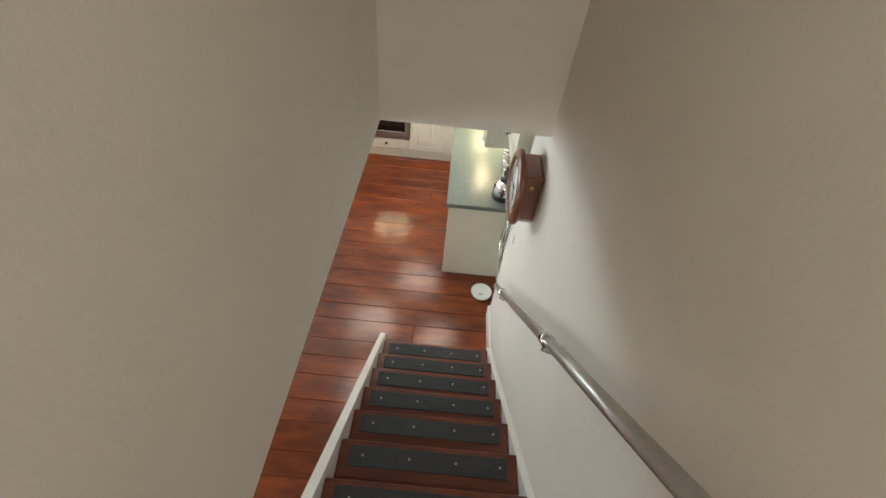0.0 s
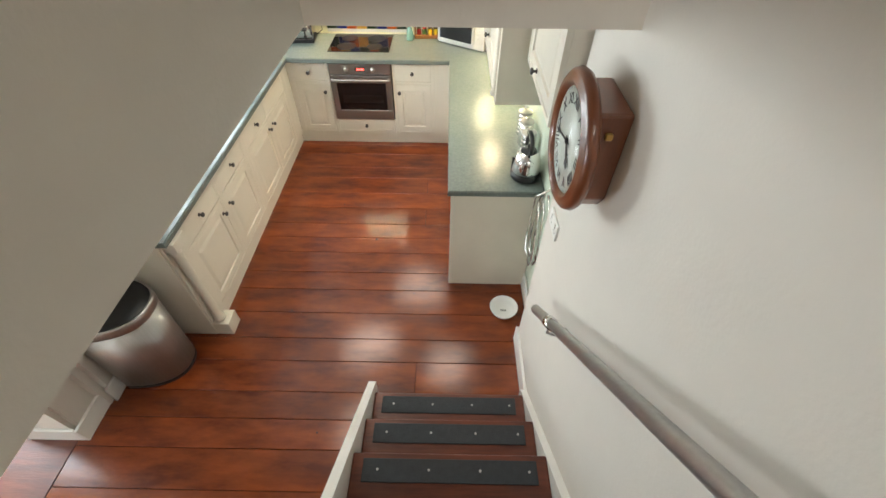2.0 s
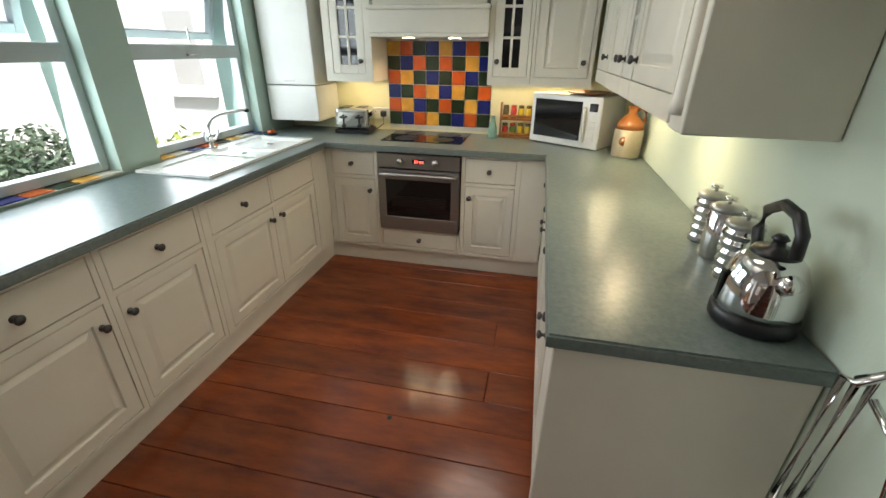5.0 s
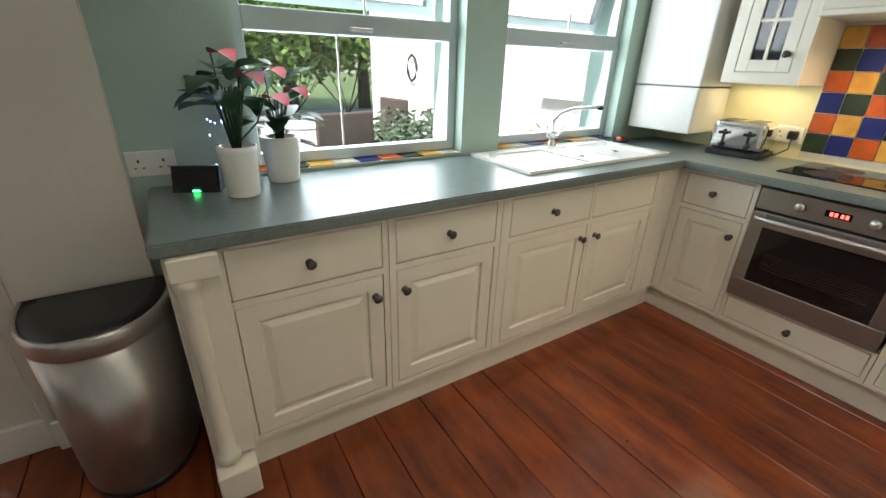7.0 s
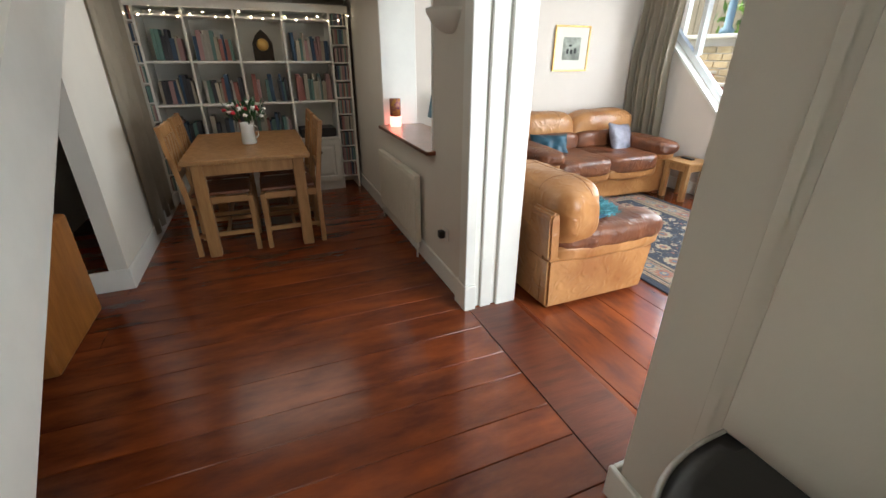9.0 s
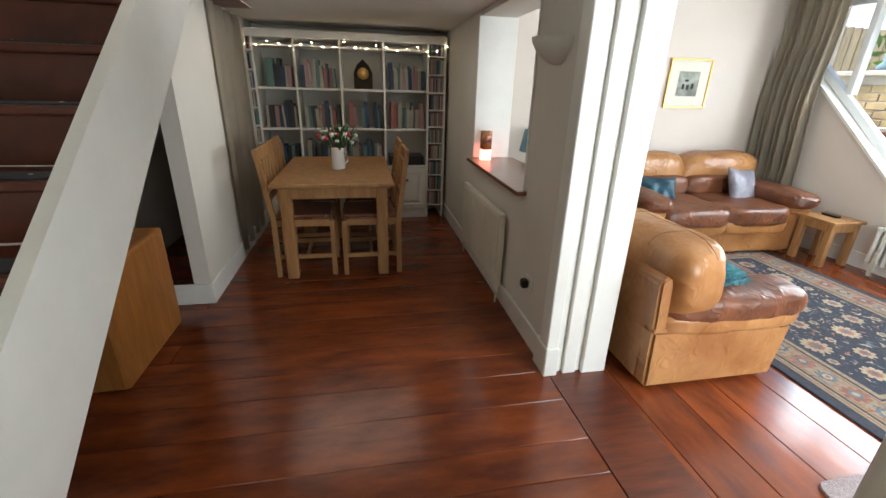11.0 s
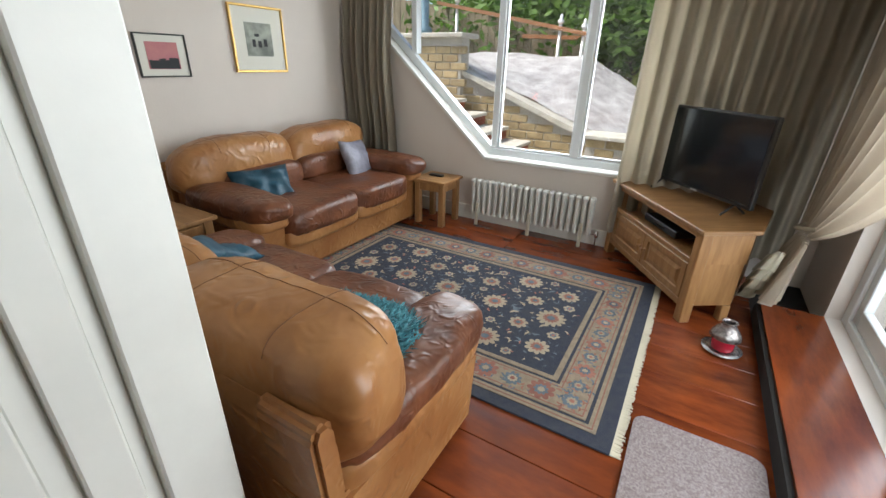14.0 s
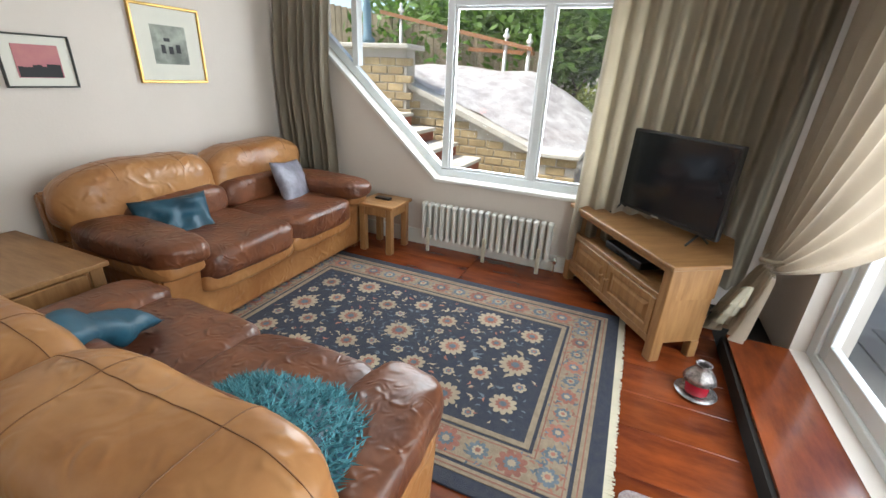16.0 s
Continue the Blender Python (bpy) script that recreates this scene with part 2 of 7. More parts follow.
M["art3"] = mat("stormy shore print", (0.10, 0.08, 0.09), 0.6, scale=9, color2=(0.38, 0.36, 0.38), bump=0)
M["ink"] = mat("black ink", (0.012, 0.012, 0.014), 0.6, bump=0)
M["led"] = mat("red display", (1.0, 0.05, 0.04), 0.4, bump=0, emit=4)
M["greenled"] = mat("green indicator", (0.05, 1.0, 0.2), 0.4, bump=0, emit=6)
M["fairy"] = mat("fairy light bulb", (1.0, 0.85, 0.6), 0.4, bump=0, emit=14)
M["blueled"] = mat("blue fairy bulb", (0.25, 0.35, 1.0), 0.4, bump=0, emit=5)
M["glowlamp"] = mat("lit mosaic lamp glass", (1.0, 0.22, 0.16), 0.3, bump=0, emit=2.2)
M["mosaic"] = mat("violet and gold mosaic glass", (0.20, 0.05, 0.13), 0.2, scale=40, color2=(0.60, 0.30, 0.06), bump=0.05, metal=0.4)
M["hoodlamp"] = mat("lit lamp lens", (1.0, 0.80, 0.5), 0.4, bump=0, emit=8)
M["bluecloth"] = mat("slate-blue lampshade", (0.13, 0.22, 0.27), 0.8, bump=0.05)
M["stoneware"] = mat("cream stoneware", (0.48, 0.40, 0.27), 0.35, vary=0.12, bump=0.02)
M["honey"] = mat("honey glaze", (0.34, 0.12, 0.03), 0.2, vary=0.2, bump=0.02)
M["silverpaint"] = mat("silver appliance paint", (0.58, 0.57, 0.54), 0.35, 0.3, vary=0.03, bump=0)
M["pebble"] = mat("pale grey figurine", (0.45, 0.43, 0.40), 0.7, vary=0.25, scale=20, bump=0.1)
M["hareglaze"] = mat("speckled white glaze", (0.66, 0.64, 0.58), 0.3, scale=40, color2=(0.48, 0.45, 0.40), bump=0.08, bscale=60)
M["hareear"] = mat("pale green glaze", (0.20, 0.32, 0.17), 0.3, vary=0.3, scale=20, bump=0.03)
M["silverglass"] = mat("crackle silver glass", (0.5, 0.45, 0.43), 0.2, 0.7, scale=60, color2=(0.2, 0.18, 0.18), bump=0.2, bscale=90)
M["redglass"] = mat("red votive glass", (0.45, 0.02, 0.04), 0.15, vary=0.2, bump=0)
for nm, c in (("tile_orange", (0.52, 0.10, 0.018)), ("tile_yellow", (0.68, 0.36, 0.06)), ("tile_blue", (0.012, 0.02, 0.15)), ("tile_green", (0.018, 0.034, 0.015)), ("tile_cream", (0.70, 0.66, 0.52))):
    M[nm] = mat(nm.replace("_", " "), c, 0.14, scale=12, vary=0.3, bump=0.03, bscale=25, obj=0.08)
M["grout"] = mat("pale grout", (0.62, 0.60, 0.54), 0.9, bump=0.05)
for nm, c in (("jar_red", (0.5, 0.03, 0.02)), ("jar_green", (0.10, 0.16, 0.02)), ("jar_yellow", (0.6, 0.42, 0.02)), ("jar_dark", (0.10, 0.07, 0.02))):
    M[nm] = mat(nm.replace("_", " "), c, 0.12, vary=0.2, bump=0)
BOOKS = [mat("book cloth", c, 0.7, vary=0.15, bump=0.03, obj=0.15) for c in ((0.05, 0.05, 0.06), (0.42, 0.38, 0.30), (0.30, 0.12, 0.10), (0.04, 0.08, 0.14), (0.42, 0.40, 0.36), (0.12, 0.22, 0.20), (0.36, 0.22, 0.22))]


def translucent(m, share):
    """Lets a thin cloth glow with the daylight behind it."""
    n, l = m.node_tree.nodes, m.node_tree.links
    b = n["Principled BSDF"]
    mx, tb = n.new("ShaderNodeMixShader"), n.new("ShaderNodeBsdfTranslucent")
    mx.inputs[0].default_value = share
    l.new(b.inputs["Base Color"].links[0].from_socket, tb.inputs[0])
    l.new(b.outputs[0], mx.inputs[1])
    l.new(tb.outputs[0], mx.inputs[2])
    l.new(mx.outputs[0], n["Material Output"].inputs[0])


translucent(M["curtain2"], 0.40)
translucent(M["lining"], 0.35)
translucent(M["curtain"], 0.18)
translucent(M["leaf"], 0.15)
translucent(M["garden_leaf"], 0.35)


def glass_mat():
    m = bpy.data.materials.new("window glass")
    m.use_nodes = True
    n, l = m.node_tree.nodes, m.node_tree.links
    n.clear()
    o, mx, tr, gl = (n.new("ShaderNode" + k) for k in ("OutputMaterial", "MixShader", "BsdfTransparent", "BsdfGlossy"))
    mx.inputs[0].default_value = 0.035
    gl.inputs["Roughness"].default_value = 0.02
    l.new(tr.outputs[0], mx.inputs[1])
    l.new(gl.outputs[0], mx.inputs[2])
    l.new(mx.outputs[0], o.inputs[0])
    return m


M["glass"] = glass_mat()


# ---- mesh helpers ----
def box(bm, x0, y0, z0, x1, y1, z1):
    x0, x1, y0, y1, z0, z1 = min(x0, x1), max(x0, x1), min(y0, y1), max(y0, y1), min(z0, z1), max(z0, z1)
    v = [bm.verts.new(p) for p in ((x0, y0, z0), (x1, y0, z0), (x1, y1, z0), (x0, y1, z0), (x0, y0, z1), (x1, y0, z1), (x1, y1, z1), (x0, y1, z1))]
    fs = [bm.faces.new([v[i] for i in f]) for f in ((3, 2, 1, 0), (4, 5, 6, 7), (0, 1, 5, 4), (1, 2, 6, 5), (2, 3, 7, 6), (3, 0, 4, 7))]
    return v, fs


def rbox(bm, x0, y0, z0, x1, y1, z1, r=0.004, seg=1):
    v, fs = box(bm, x0, y0, z0, x1, y1, z1)
    edges = list({e for f in fs for e in f.edges})
    bmesh.ops.bevel(bm, geom=edges, offset=r, segments=seg, affect="EDGES", profile=0.5)


def rb(x0, y0, z0, x1, y1, z1, r=0.004, seg=1):
    bm = bmesh.new()
    rbox(bm, x0, y0, z0, x1, y1, z1, r, seg)
    return bm


def prism(bm, pts, a, b, axis="y"):
    """A solid between two parallel copies of a flat outline; pts are (u, v)."""
    def p(u, v, w):
        return {"y": (u, w, v), "x": (w, u, v), "z": (u, v, w)}[axis]
    lo, hi = [bm.verts.new(p(u, v, a)) for u, v in pts], [bm.verts.new(p(u, v, b)) for u, v in pts]
    n = len(pts)
    fs = [bm.faces.new(lo[::-1]), bm.faces.new(hi)] + [bm.faces.new((lo[i], lo[(i + 1) % n], hi[(i + 1) % n], hi[i])) for i in range(n)]
    bmesh.ops.recalc_face_normals(bm, faces=fs)
    return bm


def lathe(bm, prof, x=0, y=0, z=0, seg=24, axis="z"):
    rings = []
    for r, h in prof:
        ring = []
        for i in range(seg):
            a = 2 * math.pi * i / seg
            c, s = r * math.cos(a), r * math.sin(a)
            q = {"z": (x + c, y + s, z + h), "x": (x + h, y + c, z + s), "y": (x + s, y + h, z + c)}[axis]
            ring.append(bm.verts.new(q))
        rings.append(ring)
    fs = [bm.faces.new((a[i], a[(i + 1) % seg], b[(i + 1) % seg], b[i])) for a, b in zip(rings, rings[1:]) for i in range(seg)]
    fs += [bm.faces.new(rings[0][::-1]), bm.faces.new(rings[-1])]
    for f in fs:
        f.smooth = True
    return bm


def tube(bm, pts, r, seg=10):
    pts = [Vector(p) for p in pts]
    rings = []
    for i, p in enumerate(pts):
        d = (pts[min(i + 1, len(pts) - 1)] - pts[max(i - 1, 0)]).normalized()
        u = d.cross(Vector((0, 0, 1)))
        u = (u if u.length > 0.05 else d.cross(Vector((1, 0, 0)))).normalized()
        w = d.cross(u)
        rings.append([bm.verts.new(p + (u * math.cos(2 * math.pi * k / seg) + w * math.sin(2 * math.pi * k / seg)) * r) for k in range(seg)])
    fs = [bm.faces.new((a[i], a[(i + 1) % seg], b[(i + 1) % seg], b[i])) for a, b in zip(rings, rings[1:]) for i in range(seg)]
    fs += [bm.faces.new(rings[0][::-1]), bm.faces.new(rings[-1])]
    for f in fs:
        f.smooth = True
    return bm


def blob(bm, c, s, e=0.5, nu=28, nv=18, wrinkle=0.0, freq=6.0, m=None):
    """A soft cushion: a rounded box (superellipsoid) of half sizes s round c."""
    def pw(v, k):
        return math.copysign(abs(v) ** k, v)
    rows = []
    for j in range(nv + 1):
        ph = -math.pi / 2 + math.pi * j / nv
        row = []
        for i in range(nu):
            th = 2 * math.pi * i / nu
            p = Vector((s[0] * pw(math.cos(ph), e) * pw(math.cos(th), e), s[1] * pw(math.cos(ph), e) * pw(math.sin(th), e), s[2] * pw(math.sin(ph), e)))
            if wrinkle:
                q = p + Vector(c)
                p *= 1 + wrinkle * (noise.noise(q * freq) + 0.6 * abs(noise.noise(q * freq * 2.3)))
            if m is not None:
                p = m @ p
            row.append(bm.verts.new(p + Vector(c)))
        rows.append(row)
    for a, b in zip(rows, rows[1:]):
        for i in range(nu):
            f = bm.faces.new((a[i], a[(i + 1) % nu], b[(i + 1) % nu], b[i]))
            f.smooth = True
    bmesh.ops.remove_doubles(bm, verts=rows[0] + rows[-1], dist=1e-5)
    return bm


def add_leaf(bm, base, tip, w, up, curl=0.25):
    base, tip = Vector(base), Vector(tip)
    d = tip - base
    s = d.cross(Vector(up)).normalized()
    nrm = s.cross(d).normalized()
    rows = []
    for k in range(7):
        t = k / 6
        c = base + d * t + nrm * (-curl * d.length * (t - 0.5) ** 2 * 1.2 + curl * d.length * 0.3)
        ww = w * math.sin(math.pi * min(1, t * 0.93 + 0.06)) ** 0.8
        rows.append([bm.verts.new(c - s * ww + nrm * ww * 0.35), bm.verts.new(c), bm.verts.new(c + s * ww + nrm * ww * 0.35)])
    for a, b in zip(rows, rows[1:]):
        for i in range(2):
            bm.faces.new((a[i], a[i + 1], b[i + 1], b[i])).smooth = True


def part(name, bm, material, parent=None, label="", m=None):
    me = bpy.data.meshes.new(name)
    bm.to_mesh(me)
    bm.free()
    me.materials.append(M[material] if isinstance(material, str) else material)
    ob = new(name, me)
    if parent is not None:
        ob.parent = parent
    if m is not None:
        ob.matrix_basis = m
    return tagged(ob, label)


def thing(name, label, category, m=None, group=""):
    ob = new(name)
    ob.empty_display_size = 0.1
    ob.matrix_basis = m if m is not None else Matrix()
    return tagged(ob, label, category, group)


def piece(name, me, parent, at, rz=0):
    ob = new(name, me)
    ob.parent = parent
    ob.matrix_basis = pose(*at, 0, 0, rz) if isinstance(at, tuple) else at
    return ob


def struct(name, bm, material, label=""):
    return tagged(part(name, bm, material), label, kind="structure")


def sbox(name, a, b, material, label=""):
    bm = bmesh.new()
    box(bm, *a, *b)
    return struct(name, bm, material, label)

# ---- walls, floor and ceilings ----
RX = 0.37       # kitchen right wall
SRX = 0.27      # stair right wall, standing proud of the kitchen wall
KY = 6.20       # kitchen far wall
WX = -2.30      # kitchen window wall
DX0, DX1 = -2.58, -2.30   # wall between dining side and lounge
LX = -5.56      # lounge window wall
LY0, LY1 = -0.95, 2.86    # lounge side walls
SX = -0.60      # stair well side wall
UP = 4.7
FLOOR_TOP = 0.0
bm = bmesh.new()
box(bm, -5.9, -1.9, -0.25, 0.6, 6.5, -0.022)
struct("floor", bm, "gap", "dark subfloor beneath the stained boards")

# right wall, cream by the stairs and green-painted beyond
sbox("wall_east", (SRX, -1.95, 0), (RX + 0.2, 3.24, UP), "cream_wall", "cream painted stair wall")
sbox("wall_east_kitchen", (RX + 0.004, 3.24, 0), (RX + 0.2, KY + 0.2, 2.3), "palegreen", "pale green painted wall behind the worktop")
sbox("wall_north", (-2.55, KY, 0), (RX + 0.004, KY + 0.2, 2.3), "yellow_wall", "pale yellow kitchen wall")


def wall_with_holes(name, axis, at, thick, u0, u1, z1, holes, material, label=""):
    """A wall on the plane x=at or y=at with rectangular openings (u0, z0, u1, z1)."""
    bm = bmesh.new()
    us = sorted({u0, u1, *[h[0] for h in holes], *[h[2] for h in holes]})
    for a, b in zip(us, us[1:]):
        cuts = sorted([(h[1], h[3]) for h in holes if h[0] <= a and h[2] >= b])
        z = 0
        for c0, c1 in cuts + [(z1, z1)]:
            if c0 - z > 0.001:
                if axis == "x":
                    box(bm, at, a, z, at + thick, b, c0)
                else:
                    box(bm, a, at, z, b, at + thick, c0)
            z = c1
    return struct(name, bm, material, label)


W1, W2 = (3.58, 4.56), (4.80, 5.74)
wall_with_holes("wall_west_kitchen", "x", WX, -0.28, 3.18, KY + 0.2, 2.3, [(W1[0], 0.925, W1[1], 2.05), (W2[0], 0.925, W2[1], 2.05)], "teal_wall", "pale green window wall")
# pier between kitchen and lounge door opening
bm = bmesh.new()
prism(bm, [(-2.58, 2.55), (-2.25, 2.55), (-2.25, 2.76), (-2.215, 2.78), (-2.215, 3.18), (-2.58, 3.18)], 0, 2.3, "z")
bmesh.ops.bevel(bm, geom=[e for e in bm.edges if abs(e.verts[0].co.z - e.verts[1].co.z) > 1 and e.verts[0].co.x > -2.3 and e.verts[0].co.y < 3], offset=0.025, segments=4, affect="EDGES")
struct("wall_pier", bm, "cream_wall", "cream rounded wall pier beside the bin")
wall_with_holes("wall_divide", "x", DX1, -0.27, -1.9, 1.10, 2.3, [(-0.38, 0.80, 0.76, 1.84)], "cream_wall", "cream dividing wall with a serving hatch")
sbox("wall_divide_end", (-2.57, 1.10, 0), (-2.295, 1.24, 2.3), "cream_wall")
sbox("wall_over_opening", (-2.57, 1.33, 2.12), (-2.29, 2.55, 2.3), "cream_wall")
sbox("wall_shelves", (-2.3, -1.95, 0), (0.37, -1.80, 2.3), "cream_wall", "wall behind the bookshelves")
sbox("wall_under_stairs", (-0.42, -1.8, 0), (-0.32, 0.30, 2.0), "cream_wall", "cream wall beneath the stairs")
# lounge
sbox("wall_south_lounge", (LX - 0.3, LY0 - 0.2, 0), (-2.57, LY0, 2.4), "pink_wall", "warm beige picture wall")
bm = bmesh.new()
# window wall with a stair-shaped lower edge to its opening
prism(bm, [(LY0, 0), (LY1 + 0.3, 0), (LY1 + 0.3, 0.575), (0.53, 0.575), (-0.62, 1.60), (-0.62, 2.4), (LY0, 2.4)], LX, LX - 0.26, "x")
box(bm, LX, 2.2, 0.575, LX - 0.26, LY1 + 0.3, 2.4)
box(bm, LX, -0.62, 2.15, LX - 0.26, 2.2, 2.4)
struct("wall_west_lounge", bm, "pink_wall", "warm beige wall around the angled window")
wall_with_holes("wall_north_lounge", "y", LY1, 0.24, LX, -2.58, 2.4, [(-4.98, 0.10, -2.72, 2.12)], "pink_wall", "warm beige wall around the glass doors")
# stair well
sbox("wall_stairwell_west", (SX - 0.12, -0.6, 2.11), (SX, 2.88, UP), "cream_wall", "cream stair well wall")
sbox("wall_stairwell_north", (SX - 0.12, 2.88, 2.11), (SRX, 3.02, UP), "cream_wall", "cream stair well bulkhead")
sbox("wall_stairwell_south", (SX - 0.12, -0.75, 2.03), (SRX, -0.6, UP), "cream_wall")
sbox("ceiling", (SX - 0.12, -0.75, UP), (RX + 0.2, 3.02, UP + 0.1), "ceiling", "stair well ceiling")
sbox("ceiling_kitchen", (-2.6, 3.02, 2.25), (RX + 0.2, KY + 0.2, 2.35), "ceiling")
sbox("ceiling_hall", (-2.6, 0.9, 2.12), (SX - 0.12, 3.02, 2.2), "ceiling")
sbox("ceiling_dining", (-2.6, -1.95, 1.87), (-0.6, 0.9, 2.2), "ceiling")
sbox("ceiling_dining_side", (-0.6, -1.95, 1.87), (RX + 0.2, -0.76, 2.2), "ceiling")
sbox("ceiling_lounge", (LX - 0.3, LY0 - 0.2, 2.34), (-2.57, LY1 + 0.3, 2.44), "ceiling")

# door lining at the lounge opening and its stepped white casing
bm = bmesh.new()
for x0, x1, y0, y1 in ((-2.33, -2.27, 1.24, 1.33), (-2.37, -2.33, 1.24, 1.315), (-2.44, -2.37, 1.24, 1.335), (-2.47, -2.44, 1.24, 1.32), (-2.60, -2.47, 1.24, 1.345)):
    rbox(bm, x0, y0, 0, x1, y1, 2.12, 0.004)
struct("door_casing", bm, "white", "white painted stepped door casing")
bm = bmesh.new()
rbox(bm, -2.335, 1.20, 0, -2.262, 1.345, 0.16, 0.005)
rbox(bm, DX1 - 0.001, -1.8, 0, DX1 + 0.015, 1.2, 0.13, 0.004)
rbox(bm, -2.25, 2.532, 0, -2.23, 2.765, 0.13, 0.004)
rbox(bm, -2.215, 2.765, 0, -2.197, 3.18, 0.13, 0.004)
rbox(bm, -2.58, 2.532, 0, -2.2505, 2.55, 0.13, 0.004)
rbox(bm, SRX - 0.018, 2.80, 0, SRX, 3.258, 0.14, 0.004)
rbox(bm, SRX, 3.24, 0, RX - 0.016, 3.258, 0.14, 0.004)
rbox(bm, RX - 0.016, 3.24, 0, RX, 3.72, 0.14, 0.004)
rbox(bm, -5.56, LY0, 0, -2.58, LY0 + 0.016, 0.13, 0.004)
rbox(bm, LX, LY0, 0, LX + 0.016, 2.5, 0.13, 0.004)
rbox(bm, -0.436, -1.8, 0, -0.42, 0.316, 0.14, 0.004)
rbox(bm, -0.42, 0.30, 0, -0.1, 0.316, 0.14, 0.004)
struct("baseboard", bm, "white", "white skirting board")
sbox("floor_threshold", (-2.59, 1.33, -0.02), (-2.30, 2.55, 0.004), "stair_wood", "dark wooden threshold strip")

# ---- windows ----
def frame_bars(bm, a, b, z0, z1, x0, x1, w):
    rbox(bm, x0, a, z0, x1, a + w, z1, 0.003)
    rbox(bm, x0, b - w, z0, x1, b, z1, 0.003)
    rbox(bm, x0, a + w, z0, x1, b - w, z0 + w, 0.003)
    rbox(bm, x0, a + w, z1 - w, x1, b - w, z1, 0.003)


for k, (a, b) in enumerate((W1, W2)):
    win = tagged(new("window_%d" % (k + 1)), "grey painted kitchen window with an open top light", kind="structure")
    bm = bmesh.new()
    frame_bars(bm, a, b, 0.935, 2.05, WX - 0.13, WX - 0.07, 0.045)
    rbox(bm, WX - 0.135, a + 0.045, 1.43, WX - 0.055, b - 0.045, 1.51, 0.004)
    part("window_frame", bm, "winframe", win)
    part("pane", rb(WX - 0.11, a + 0.045, 0.98, WX - 0.104, b - 0.045, 1.43, 0.001), "glass", win)
    top = part("top_light", (lambda q: (frame_bars(q, a + 0.05, b - 0.05, -0.50, -0.01, -0.02, 0.02, 0.04), q)[1])(bmesh.new()), "winframe", win, m=pose(WX - 0.12, 0, 2.03, 0, 14, 0))
    part("pane", rb(-0.003, a + 0.09, -0.46, 0.003, b - 0.09, -0.05, 0.001), "glass", top)
    part("window_catch", rb(WX - 0.055, (a + b) / 2 - 0.05, 1.445, WX - 0.035, (a + b) / 2 + 0.05, 1.46, 0.003), "steel", win)
    part("stay_bar", rb(WX - 0.09, (a + b) / 2 + 0.03, 1.51, WX - 0.08, (a + b) / 2 + 0.04, 1.60, 0.002), "steel", win)
    if k == 0:
        bm = bmesh.new()
        box(bm, WX - 0.10, a + 0.40, 0.98, WX - 0.095, a + 0.408, 1.43)
        part("lead_strip", bm, "steel", win)

win = tagged(new("window_3"), "white framed window with a slanting lower edge", kind="structure")
bm = bmesh.new()
xa, xb = LX - 0.12, LX - 0.06
sl = 0.90
rbox(bm, xa, 0.545, 0.59, xb, 2.2, 0.65, 0.004)
prism(bm, [(0.545, 0.585), (0.545, 0.665), (-0.62, 0.665 + 1.165 * sl), (-0.62, 0.585 + 1.165 * sl)], xa, xb, "x")
rbox(bm, xa, 0.545, 0.655, xb, 0.60, 2.15, 0.004)
rbox(bm, xa, 1.235, 0.65, xb, 1.29, 2.15, 0.004)
rbox(bm, xa, 2.14, 0.65, xb, 2.2, 2.15, 0.004)
rbox(bm, xa - 0.005, -0.27, 1.38, xb + 0.005, -0.215, 2.15, 0.004)
rbox(bm, xa - 0.004, 0.60, 1.79, xb + 0.004, 2.14, 1.845, 0.004)
rbox(bm, xa, -0.62, 2.10, xb, 2.2, 2.15, 0.004)
part("window_frame", bm, "upvc", win)
for y0, y1 in ((0.60, 1.235), (1.29, 2.14)):
    bm = bmesh.new()
    frame_bars(bm, y0, y1, 1.845, 2.10, xa + 0.012, xb + 0.012, 0.032)
    part("top_light", bm, "upvc", win)
    bm = bmesh.new()
    frame_bars(bm, y0 + 0.001, y1 - 0.001, 0.651, 1.789, xa + 0.02, xb - 0.012, 0.018)
    part("glazing_bead", bm, "upvc", win)
bm = bmesh.new()
prism(bm, [(0.56, 0.62), (2.15, 0.62), (2.15, 2.12), (-0.60, 2.12), (-0.60, 1.66)], LX - 0.094, LX - 0.088, "x")
part("pane", bm, "glass", win)
bm = bmesh.new()
rbox(bm, LX - 0.06, 0.52, 0.56, LX + 0.035, 2.2, 0.588, 0.006)
prism(bm, [(0.53, 0.562), (0.53, 0.592), (-0.62, 0.592 + 1.15 * 0.90), (-0.62, 0.562 + 1.15 * 0.90)], LX - 0.06, LX + 0.035, "x")
part("window_sill", bm, "white", win)

# glass doors to the terrace, with the raised threshold
sbox("step_threshold", (-4.98, 2.575, 0), (-2.62, 2.86, 0.10), "boards", "raised stained wood threshold step")
# Near-black strip paints the dark gap below the raised board.
sbox("step_edge", (-4.98, 2.555, 0), (-2.62, 2.575, 0.085), "gap")
door = tagged(new("door_1"), "white framed glazed terrace doors", kind="structure")
bm = bmesh.new()
for x0, x1 in ((-4.98, -4.90), (-3.96, -3.86), (-2.80, -2.72)):
    rbox(bm, x0, 2.93, 0.10, x1, 3.0, 2.12, 0.004)
rbox(bm, -4.90, 2.93, 0.10, -2.80, 3.0, 0.15, 0.004)
rbox(bm, -4.90, 2.93, 2.06, -2.80, 3.0, 2.12, 0.004)
part("door_frame", bm, "upvc", door)
